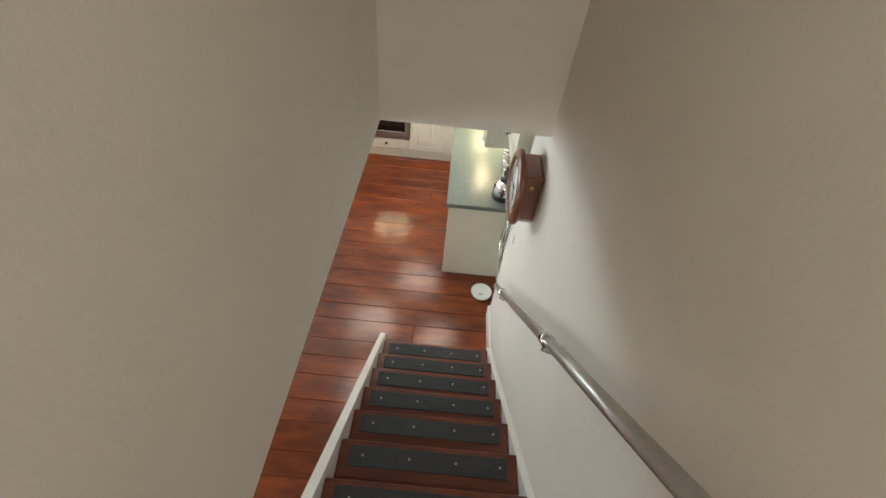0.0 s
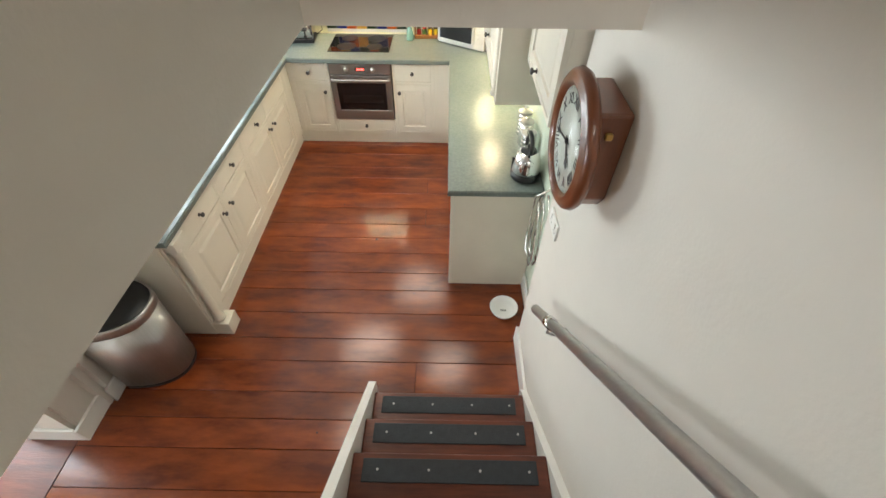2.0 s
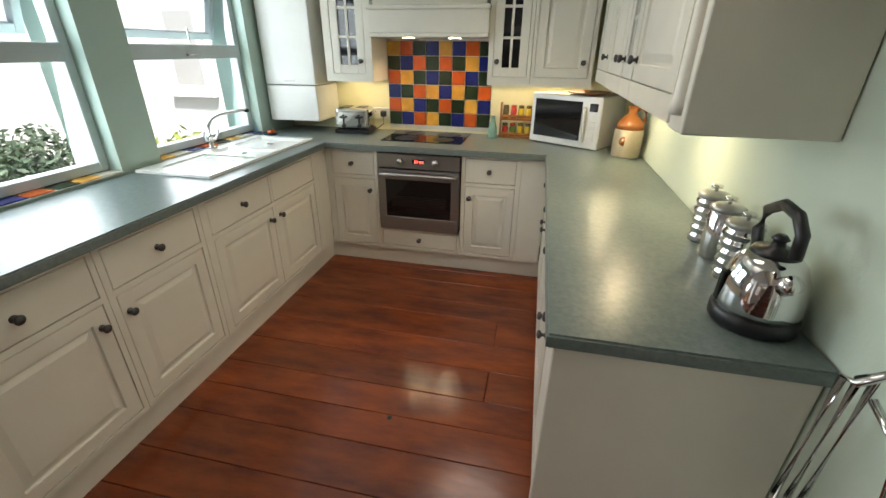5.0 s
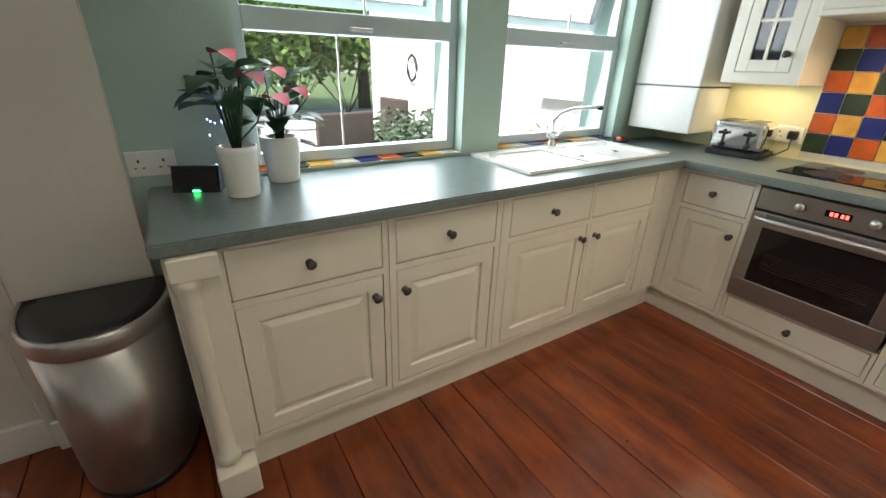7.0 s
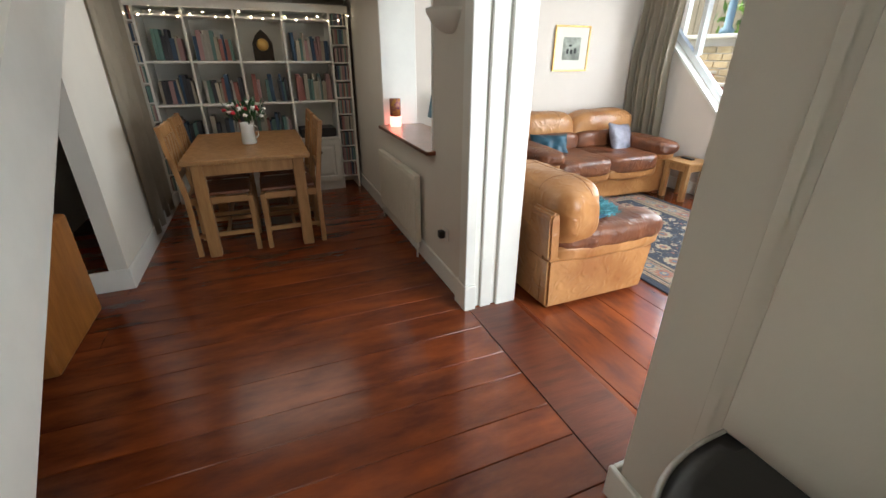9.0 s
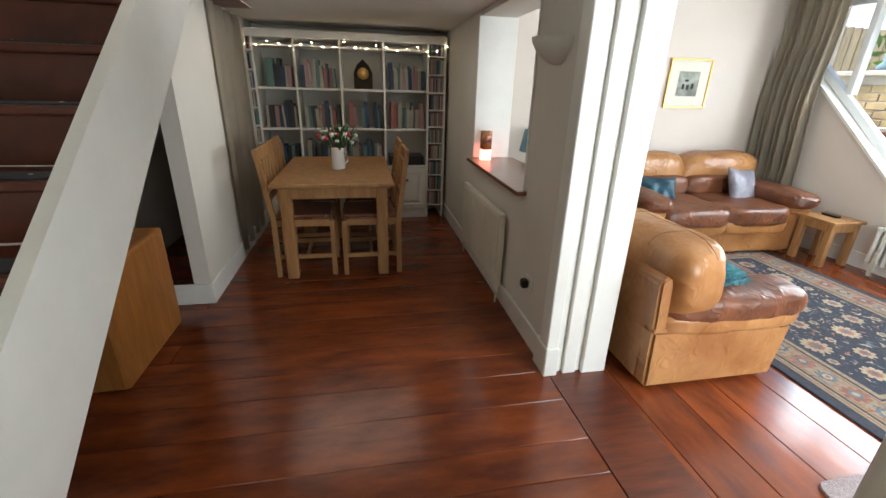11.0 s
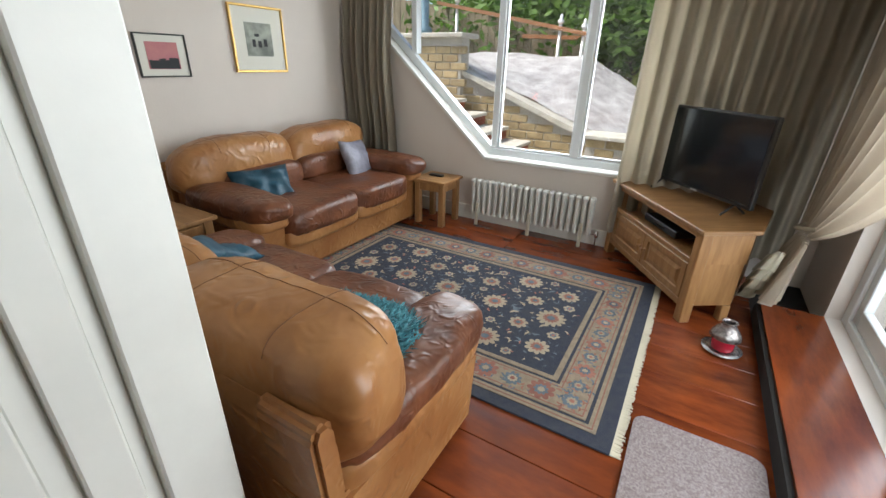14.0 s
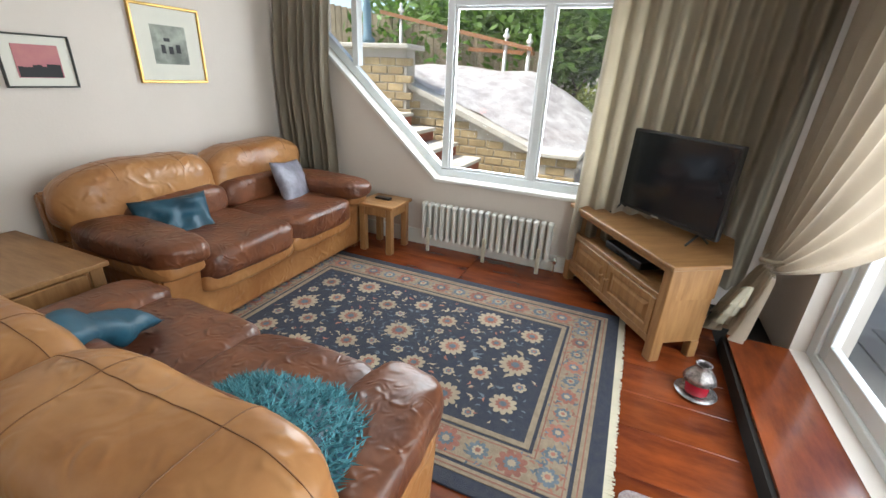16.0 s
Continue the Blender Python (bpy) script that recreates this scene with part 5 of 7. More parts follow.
rabbit = thing("hare_ornament", "white glazed hare ornament with green ears on the lamp table", "ornament", pose(-3.18, -0.66, 0.505, 0, 0, 130))
bm = bmesh.new()
blob(bm, (-0.02, 0, 0.075), (0.062, 0.052, 0.075), 0.95, 26, 18, 0.06, 22)
blob(bm, (0.01, 0, 0.135), (0.040, 0.040, 0.065), 0.95, 24, 16, 0.05, 24)
blob(bm, (0.03, 0, 0.205), (0.040, 0.030, 0.034), 0.95, 22, 14)
blob(bm, (0.066, 0, 0.196), (0.020, 0.019, 0.018), 0.95, 16, 10)
blob(bm, (-0.085, 0, 0.035), (0.024, 0.024, 0.024), 0.9, 14, 10, 0.1, 40)
for sy in (-1, 1):
    tube(bm, [(0.035, 0.022 * sy, 0.13), (0.052, 0.026 * sy, 0.07), (0.060, 0.028 * sy, 0.012)], 0.011, 10)
    blob(bm, (0.072, 0.028 * sy, 0.010), (0.024, 0.013, 0.010), 0.9, 14, 8)
    blob(bm, (-0.01, 0.048 * sy, 0.05), (0.045, 0.022, 0.05), 0.95, 18, 12)
    blob(bm, (0.045, 0.060 * sy, 0.011), (0.055, 0.017, 0.011), 0.9, 16, 8)
part("figure", bm, "hareglaze", rabbit)
for sy, tip in ((-1, (-0.01, -0.13, 0.285)), (1, (0.0, 0.03, 0.365))):
    bm = bmesh.new()
    add_leaf(bm, (0.012, 0.018 * sy, 0.228), tip, 0.023, (1, 0, 0.2), 0.15)
    bmesh.ops.solidify(bm, geom=bm.faces[:], thickness=0.006)
    part("ear", bm, "hareear", rabbit, "pale green glazed ear")
part("eyes", (lambda b: (blob(b, (0.047, 0.026, 0.212), (0.006, 0.004, 0.006), 0.9, 10, 6), blob(b, (0.047, -0.026, 0.212), (0.006, 0.004, 0.006), 0.9, 10, 6), b)[2])(bmesh.new()), "ink", rabbit)
tagged(part("television_remote", rb(-3.07, -0.53, 0.506, -2.93, -0.48, 0.525, 0.005, 2), "black"), "black remote control on the lamp table", "remote control")

# corner television unit
tv = thing("television_unit", "oak corner television unit with two doors and open shelf", "television unit", pose(-5.50, 1.62, 0, 0, 0, 34.5))
L = 1.02
out = [(-0.02, -0.02), (L + 0.02, -0.02), (L + 0.02, 0.30), (0.72, 0.62), (0.46, 0.62), (-0.02, 0.05)]
bm = prism(bmesh.new(), out, 0.535, 0.56, "z")
bmesh.ops.bevel(bm, geom=bm.edges[:], offset=0.004, segments=1, affect="EDGES")
part("top", bm, "oak", tv)
ins = [(0.05, 0.02), (L - 0.05, 0.02), (L - 0.02, 0.05), (L - 0.02, 0.29), (0.70, 0.59), (0.47, 0.59), (0.02, 0.06)]
part("carcase", prism(bmesh.new(), ins, 0.10, 0.36, "z"), "oak_z", tv)
part("side_panel", prism(bmesh.new(), [(L - 0.03, 0.05), (L - 0.008, 0.05), (L - 0.008, 0.29), (L - 0.03, 0.29)], 0.36, 0.535, "z"), "oak_z", tv)
part("back_panel", prism(bmesh.new(), [(L - 0.03, 0.28), (L - 0.01, 0.29), (0.70, 0.59), (0.47, 0.59), (0.03, 0.07), (0.05, 0.05), (0.48, 0.56), (0.69, 0.56)], 0.36, 0.535, "z"), "oak_z", tv)
for x in (0.0, L - 0.06):
    part("leg", rb(x, 0, 0, x + 0.06, 0.06, 0.535, 0.004), "oak_z", tv)
part("leg", rb(L - 0.06, 0.24, 0, L - 0.01, 0.29, 0.10, 0.004), "oak_z", tv)
for z0, z1 in ((0.50, 0.535), (0.345, 0.375), (0.085, 0.125)):
    part("rail", rb(0.06, 0.004, z0, L - 0.06, 0.03, z1, 0.003), "oak", tv)
for x0, x1, kx in ((0.065, L / 2 - 0.002, L / 2 - 0.03), (L / 2 + 0.002, L - 0.065, L / 2 + 0.03)):
    d = part("door", raised_panel(bmesh.new(), x0, 0.128, x1, 0.342, 0.022, 0.02, 0.04), "oak", tv)
    part("knob", lathe(bmesh.new(), ((0.012, 0), (0.007, -0.004), (0.007, -0.012), (0.013, -0.02), (0.008, -0.026)), kx, 0.0, 0.24, 14, "y"), "oak", d)
bx = thing("set_top_box", "black set-top box on the unit shelf", "media player", tv.matrix_basis @ pose(0.34, 0.07, 0.377))
part("case", rb(0, 0, 0, 0.36, 0.22, 0.045, 0.004), "black", bx)
part("display", rb(0.12, -0.001, 0.015, 0.24, 0.001, 0.03, 0.0005), "blackglass", bx)
ts2 = thing("television", "black flat screen television on splayed feet", "television", tv.matrix_basis @ pose(0.10, 0.19, 0.56, 0, 0, 8) @ Matrix.Scale(1.08, 4))
part("bezel", rb(0, 0.0, 0.055, 0.75, 0.03, 0.50, 0.006, 2), "black", ts2)
part("screen", rb(0.012, -0.003, 0.072, 0.738, 0.002, 0.488, 0.001), "screen", ts2)
part("housing", rb(0.18, 0.03, 0.08, 0.57, 0.06, 0.34, 0.01), "black", ts2)
part("sensor", rb(0.35, -0.005, 0.058, 0.40, 0.0, 0.066, 0.001), "silverpaint", ts2)
for x in (0.10, 0.65):
    part("foot", (lambda b: (tube(b, [(x, 0.015, 0.06), (x, -0.06, 0.006)], 0.006, 8), tube(b, [(x, 0.015, 0.06), (x, 0.09, 0.006)], 0.006, 8), b)[2])(bmesh.new()), "black", ts2)

ch = thing("candle_holder", "crackle silver and red glass candle lamp on a dish", "candle holder", pose(-4.50, 2.40, 0.001))
part("dish", lathe(bmesh.new(), ((0.05, 0), (0.09, 0.012), (0.092, 0.016), (0.05, 0.006)), seg=32), "silverglass", ch)
part("jar", lathe(bmesh.new(), ((0.040, 0.008), (0.052, 0.02), (0.050, 0.085), (0.038, 0.095)), seg=28), "redglass", ch)
part("shade", lathe(bmesh.new(), ((0.072, 0.085), (0.062, 0.11), (0.036, 0.145), (0.030, 0.165), (0.036, 0.17), (0.028, 0.168), (0.033, 0.143), (0.058, 0.108)), seg=32), "silverglass", ch)


def picture(label, x0, x1, z0, z1, fr, art, mount, w=0.016, tilt=0):
    p = thing("framed_picture", label, "picture", pose((x0 + x1) / 2, LY0 + 0.003, (z0 + z1) / 2, 0, tilt, 0))
    a, b = (x1 - x0) / 2, (z1 - z0) / 2
    bm = bmesh.new()
    for q in ((-a, -b, a, -b + w), (-a, b - w, a, b), (-a, -b + w, -a + w, b - w), (a - w, -b + w, a, b - w)):
        rbox(bm, q[0], 0, q[1], q[2], 0.022, q[3], 0.003)
    part("frame", bm, fr, p)
    part("mount", rb(-a + w, 0.002, -b + w, a - w, 0.010, b - w, 0.001), "paper", p)
    part("print", rb(-a * mount, 0.010, -b * mount, a * mount, 0.0125, b * mount, 0.0005), art, p)
    return p


p1 = picture("gilt framed grey sketch of riders on the beige wall", -4.80, -4.34, 1.215, 1.665, "gilt", "art1", 0.50)
bm = bmesh.new()
for x, z, a, b in ((-0.05, -0.02, 0.03, 0.05), (0.0, -0.03, 0.03, 0.045), (0.05, -0.025, 0.028, 0.05), (0.02, 0.03, 0.04, 0.02)):
    box(bm, x - a / 2, 0.0125, z - b / 2, x + a / 2, 0.0132, z + b / 2)
part("figures", bm, "ink", p1)
p2 = picture("dark framed pink sunset photograph on the beige wall", -4.00, -3.69, 1.19, 1.44, "darkframe", "art2", 0.62, 0.008)
bm = bmesh.new()
for k in range(9):
    box(bm, -0.09 + 0.02 * k, 0.0125, -0.075, -0.07 + 0.02 * k, 0.0132, -0.03 + 0.02 * rng.random())
part("skyline", bm, "ink", p2)
picture("dark framed stormy shore photograph on the beige wall", -3.56, -3.24, 1.45, 1.70, "darkframe", "art3", 0.72, 0.008)


def curtain(name, label, fn, nu, nv, material, thick=0.004, parent=None):
    bm = bmesh.new()
    g = [[bm.verts.new(fn(i / nu, j / nv)) for i in range(nu + 1)] for j in range(nv + 1)]
    for j in range(nv):
        for i in range(nu):
            bm.faces.new((g[j][i], g[j][i + 1], g[j + 1][i + 1], g[j + 1][i])).smooth = True
    geo = bmesh.ops.solidify(bm, geom=bm.faces[:], thickness=thick)
    for f in bm.faces:
        f.smooth = True
    if parent is not None:
        return part(name, bm, material, parent, label)
    return tagged(part(name, bm, material), label, "curtain")


def folds(u, n, amp, ph=0.0):
    return amp * (math.sin(2 * math.pi * n * u + ph) + 0.35 * math.sin(2 * math.pi * n * 0.47 * u + 1.3 + ph))


curtain("curtain", "taupe pleated curtain hanging behind the leather sofa", lambda u, v: (LX + 0.10 + folds(u, 7, 0.035) * (0.7 + 0.5 * v), -0.90 + 0.53 * u + 0.02 * math.sin(9 * v), 2.33 - 2.0 * v), 112, 16, "curtain")
curtain("curtain", "taupe pleated curtain hanging behind the television", lambda u, v: (LX + 0.11 + folds(u, 10, 0.035) * (0.7 + 0.5 * v), 1.66 - 0.04 * v + 1.08 * u, 2.33 - 2.15 * v), 150, 16, "curtain")
tie = thing("tied_curtain", "pale taupe silk curtain tied back beside the terrace doors", "curtain")


def swag(u, v):
    e = v ** 1.3
    left = -5.44 + 0.30 * e
    right = -3.2 - 1.66 * v ** 1.05
    x = left + (right - left) * u
    z = 2.33 - 1.79 * v - 0.34 * math.sin(math.pi * v) * u ** 1.5
    y = 2.76 + folds(u, 9, 0.040 * (1 - 0.62 * v)) - 0.10 * v
    return (x, y, z)


curtain("drape", "", swag, 150, 44, "curtain2", 0.004, tie)
part("tieback", tube(bmesh.new(), [(-4.84, 2.74, 0.62), (-4.88, 2.63, 0.585), (-4.95, 2.60, 0.57), (-5.02, 2.64, 0.575), (-5.05, 2.76, 0.60)], 0.012, 10), "curtain", tie)


def skirt(u, v):
    w = 0.12 + 0.16 * v ** 0.8
    return (-4.93 - w + 2 * w * u - 0.05 * v, 2.64 + folds(u, 6, 0.012 + 0.035 * v) - 0.07 * v, 0.53 - 0.42 * v + 0.10 * u * v)


curtain("lower_drape", "", skirt, 110, 20, "curtain2", 0.004, tie)
for k, (dv, wd) in enumerate(((0.45, 0.22), (0.62, 0.23), (0.80, 0.22), (0.98, 0.18))):
    curtain("frill", "ivory ruffle", lambda u, v: (-4.97 - 0.03 * k + wd * u, 2.545 - 0.008 * k + folds(u, 8, 0.018 + 0.014 * v) - 0.03 * v, 0.50 - 0.40 * dv + 0.07 + 0.10 * u - 0.11 * v), 90, 6, "lining", 0.003, tie)
for nm, a, b in (("curtain_rail", (LX + 0.10, -0.92, 2.325), (LX + 0.10, 2.70, 2.325)), ("curtain_rail", (-5.46, 2.77, 2.325), (-2.65, 2.77, 2.325))):
    tagged(part(nm, tube(bmesh.new(), [a, b], 0.010, 8), "white"), "white curtain rail below the ceiling", "curtain rail")

# ---- clock wall, hall and dining side ----
CKY, CKZ = 2.846, 1.803
ck = thing("wall_clock", "mahogany school clock with a roman numeral dial on the cream wall", "wall clock", pose(SRX, CKY, CKZ, 0, 0, -90))
# local: x runs along the wall, y into the wall, the dial faces -y
part("case", (lambda b: (rbox(b, -0.115, -0.10, -0.14, 0.115, -0.002, 0.15, 0.01, 2), b)[1])(bmesh.new()), "clock_wood", ck)
part("case_bottom", (lambda b: (prism(b, [(-0.07, -0.19), (0.07, -0.19), (0.105, -0.14), (-0.105, -0.14)], -0.09, -0.002, "y"), b)[1])(bmesh.new()), "clock_wood", ck)
bm = bmesh.new()
prof = [(0.165, -0.10), (0.205, -0.10), (0.212, -0.112), (0.208, -0.128), (0.196, -0.138), (0.186, -0.136), (0.178, -0.144), (0.168, -0.142), (0.160, -0.128), (0.158, -0.10)]
for (r0, h0), (r1, h1) in zip(prof, prof[1:] + prof[:1]):
    vs0 = [bm.verts.new((r0 * math.sin(2 * math.pi * i / 64), h0, r0 * math.cos(2 * math.pi * i / 64))) for i in range(64)]
    vs1 = [bm.verts.new((r1 * math.sin(2 * math.pi * i / 64), h1, r1 * math.cos(2 * math.pi * i / 64))) for i in range(64)]
    for i in range(64):
        bm.faces.new((vs0[i], vs1[i], vs1[(i + 1) % 64], vs0[(i + 1) % 64])).smooth = True
bmesh.ops.remove_doubles(bm, verts=bm.verts[:], dist=1e-5)
bmesh.ops.recalc_face_normals(bm, faces=bm.faces[:])
part("bezel_ring", bm, "clock_wood", ck)
part("brass_rim", lathe(bmesh.new(), ((0.163, -0.126), (0.163, -0.101)), 0, 0, 0, 64, "y"), "gilt", ck)
dial = part("dial", lathe(bmesh.new(), ((0.158, -0.1275), (0.158, -0.12)), 0, 0, 0, 64, "y"), "dial", ck)
ROMAN = ("XII", "I", "II", "III", "IIII", "V", "VI", "VII", "VIII", "IX", "X", "XI")
for i, word in enumerate(ROMAN):
    curve = bpy.data.curves.new("numeral", "FONT")
    curve.body, curve.size, curve.align_x, curve.align_y, curve.extrude = word, 0.046, "CENTER", "CENTER", 0.0006
    a = 2 * math.pi * i / 12
    curve.materials.append(M["ink"])
    o = new("numeral", curve)
    o.parent = dial
    o.matrix_basis = pose(0.122 * math.sin(a), -0.1285, 0.122 * math.cos(a)) @ pose(0, 0, 0, 90, 0, 0) @ pose(0, 0, 0, 0, 0, -30 * i)
bm = bmesh.new()
for i in range(60):
    a = 2 * math.pi * i / 60
    p = Vector((math.sin(a), 0, math.cos(a)))
    q = Vector((math.cos(a), 0, -math.sin(a))) * (0.0012 if i % 5 else 0.0025)
    vs = [bm.verts.new(Vector((0, -0.1285, 0)) + p * r + q * s) for r, s in ((0.150, 1), (0.150, -1), (0.156, -1), (0.156, 1))]
    bm.faces.new(vs)
part("minute_marks", bm, "ink", dial)
for nm, ang, L, w in (("hour_hand", 141, 0.085, 0.010), ("minute_hand", 258, 0.135, 0.006)):
    a = radians(ang)
    d, n_ = Vector((math.sin(a), 0, math.cos(a))), Vector((math.cos(a), 0, -math.sin(a)))
    bm = bmesh.new()
    vs = []
    for t, s in ((-0.2, w * 0.6), (0.6, w * 0.5), (0.75, w * 1.5), (1.0, 0.001)):
        vs.append((d * L * t + n_ * s, d * L * t - n_ * s))
    ys = (-0.1305, -0.132)
    up = [[bm.verts.new(p + Vector((0, y, 0))) for p in ([a_ for a_, b_ in vs] + [b_ for a_, b_ in vs[::-1]])] for y in ys]
    bm.faces.new(up[0])
    bm.faces.new(up[1][::-1])
    for k in range(8):
        bm.faces.new((up[0][k], up[0][(k + 1) % 8], up[1][(k + 1) % 8], up[1][k]))
    part(nm, bm, "ink", dial)
part("hub", lathe(bmesh.new(), ((0.008, -0.135), (0.009, -0.128)), 0, 0, 0, 16, "y"), "ink", dial)
part("winding_hole", lathe(bmesh.new(), ((0.004, -0.1288), (0.004, -0.1276)), 0.03, 0, -0.03, 12, "y"), "ink", dial)
part("latch", rb(0.115, -0.07, 0.08, 0.130, -0.05, 0.10, 0.003), "gilt", ck)
part("latch", rb(-0.10, -0.05, -0.205, -0.09, -0.03, -0.19, 0.003), "gilt", ck)
part("glass_cover", lathe(bmesh.new(), ((0.158, -0.1405), (0.158, -0.139)), 0, 0, 0, 48, "y"), "glass", ck)


def socket(label, m, double=True):
    s = thing("wall_socket", label, "wall socket", m)
    w = 0.146 if double else 0.086
    part("plate", rb(0, -0.010, 0, w, 0, 0.086, 0.003), "white", s)
    for k in range(2 if double else 1):
        x = w * (0.25 + 0.5 * k) if double else w / 2
        bm = bmesh.new()
        box(bm, x - 0.003, -0.0112, 0.048, x + 0.003, -0.0098, 0.058)
        box(bm, x - 0.016, -0.0112, 0.028, x - 0.008, -0.0098, 0.032)
        box(bm, x + 0.008, -0.0112, 0.028, x + 0.016, -0.0098, 0.032)
        part("pin_holes", bm, "ink", s)
        part("switch", rb(x - 0.006, -0.0145, 0.064, x + 0.006, -0.009, 0.078, 0.001), "white", s)
    return s


socket("white double wall socket on the cream stair wall", pose(SRX, 3.185, 1.165, 0, 0, -90))
socket("white double wall socket on the green wall above the worktop", pose(WX, 3.182, 0.95, 0, 0, 90))
s = socket("white double wall socket with a black plug beside the tiles", pose(-1.60, KY, 0.99))
part("plug", rb(0.085, -0.04, 0.02, 0.13, -0.01, 0.065, 0.006), "black", s)
part("cable", tube(bmesh.new(), [(0.11, -0.035, 0.03), (0.115, -0.05, -0.03), (0.06, -0.06, -0.07), (-0.02, -0.06, -0.072)], 0.004, 8), "black", s)

bowl = thing("dog_bowl", "white ceramic pet bowl on the floor", "pet bowl", pose(0.20, 3.475, 0.0))
part("bowl", lathe(bmesh.new(), ((0.065, 0), (0.085, 0.02), (0.10, 0.055), (0.094, 0.057), (0.075, 0.022), (0.05, 0.012)), seg=36), "ceramic", bowl)
bm = bmesh.new()
for k in range(4):
    box(bm, -0.02 + 0.011 * k, -0.012, 0.0145, -0.014 + 0.011 * k, 0.004, 0.0155)
part("lettering", bm, "ink", bowl)

# half-round steel bin beside the pier
bn = thing("pedal_bin", "brushed steel half-round bin with open black top", "bin", pose(-2.17, 3.03, 0.0, 0, 0, 90))
# local: flat back along x at y=0, round front towards -y


def dshape(rx, ry, n=26):
    return [(rx * math.copysign(abs(math.cos(math.pi * k / n)) ** 0.85, math.cos(math.pi * k / n)), -ry * max(0.0, math.sin(math.pi * k / n)) ** 0.85) for k in range(n + 1)]


def dloft(levels):
    bm = bmesh.new()
    rings = [[bm.verts.new((x, y, z)) for x, y in dshape(rx, ry)] for z, rx, ry in levels]
    n = len(rings[0])
    for a, b in zip(rings, rings[1:]):
        for i in range(n):
            bm.faces.new((a[i], b[i], b[(i + 1) % n], a[(i + 1) % n])).smooth = i < n - 1
    bm.faces.new(rings[0])
    bm.faces.new(rings[-1][::-1])
    bmesh.ops.recalc_face_normals(bm, faces=bm.faces[:])
    return bm


part("body", dloft(((0.03, 0.185, 0.325), (0.57, 0.200, 0.335))), "steel", bn)
part("base", dloft(((0.0, 0.184, 0.324), (0.03, 0.186, 0.326))), "black", bn)
part("rim", dloft(((0.57, 0.205, 0.340), (0.574, 0.202, 0.337), (0.578, 0.205, 0.340), (0.618, 0.205, 0.340), (0.628, 0.201, 0.335), (0.628, 0.194, 0.326), (0.612, 0.193, 0.325))), "steel", bn)
part("lid", dloft(((0.610, 0.193, 0.325), (0.624, 0.192, 0.324), (0.627, 0.15, 0.26))), "black", bn)

# plants on the worktop


def pot(x, y, r, h, name, label):
    p = thing(name, label, "potted plant", pose(x, y, 0.911))
    prof = [(r * 0.78, 0), (r * 0.82, 0.004)]
    k = 8
    for i in range(k):
        z = 0.01 + (h - 0.02) * i / k
        rr = r * (0.82 + 0.18 * i / k)
        prof += [(rr, z), (rr + 0.002, z + (h - 0.02) / k * 0.5)]
    prof += [(r, h), (r - 0.008, h), (r - 0.012, h - 0.02), (0.01, h - 0.022)]
    part("pot", lathe(bmesh.new(), prof, seg=28), "ceramic", p)
    part("soil", lathe(bmesh.new(), ((r - 0.013, h - 0.03), (r - 0.013, h - 0.018)), seg=20), "soil", p)
    return p


rng = random.Random(7)
for x, y, r, h, nl, hh in ((-2.06, 3.505, 0.062, 0.165, 16, 0.24), (-2.20, 3.67, 0.070, 0.165, 17, 0.19)):
    p = pot(x, y, r, h, "anthurium_plant", "anthurium with red spathe in a ribbed white pot by the window" if y < 3.6 else "leafy red-flowered plant in a plain white pot by the window")
    for k in range(nl):
        a = 2.4 * k + rng.uniform(-0.3, 0.3)
        R = rng.uniform(0.02, 0.12)
        H = h + rng.uniform(0.03, hh)
        base = (R * 0.6 * math.cos(a), R * 0.6 * math.sin(a), H)
        bm = bmesh.new()
        add_leaf(bm, base, (base[0] + 0.12 * math.cos(a), base[1] + 0.12 * math.sin(a), H + rng.uniform(-0.06, 0.07)), rng.uniform(0.034, 0.050), (0, 0, 1))
        part("leaf", bm, "leaf", p)
    for k in range(15):
        a = 2.4 * k
        part("stem", tube(bmesh.new(), [(0.01 * math.cos(a), 0.01 * math.sin(a), h - 0.02), (0.03 * math.cos(a), 0.03 * math.sin(a), h + hh * 0.4), (0.05 * math.cos(a), 0.05 * math.sin(a), h + hh * 0.75)], 0.003, 5), "leaf", p)
    for k in range(3 if y < 3.6 else 2):
        bm = bmesh.new()
        z = h + hh + 0.03 - 0.06 * k
        q = (0.03 + 0.03 * k, 0.06 * (k - 0.5), z)
        add_leaf(bm, q, (q[0] + 0.07, q[1] + 0.05, q[2] - 0.02), 0.042, (0, 0, 1), 0.4)
        part("flower", bm, "redflower", p, "glossy red spathe")
        part("flower_stem", tube(bmesh.new(), [(0, 0, h), (q[0] * 0.7, q[1] * 0.7, (h + z) / 2), q], 0.003, 6), "leaf", p)
dk = thing("desk_clock", "black digital display with a green light on the worktop", "digital clock", pose(-2.18, 3.38, 0.911, 0, 0, 68))
part("case", (lambda b: (prism(b, [(-0.03, 0), (0.03, 0), (0.008, 0.085), (-0.004, 0.085)], -0.075, 0.075, "x"), b)[1])(bmesh.new()), "black", dk)
part("screen", (lambda b: (box(b, -0.068, -0.002, 0.0, 0.068, 0.0, 0.06), b)[1])(bmesh.new()), "blackglass", dk, "", pose(0, -0.0255, 0.018, -17, 0, 0))
part("indicator", rb(-0.012, -0.034, 0.003, 0.012, -0.030, 0.009, 0.001), "greenled", dk)
bm = bmesh.new()
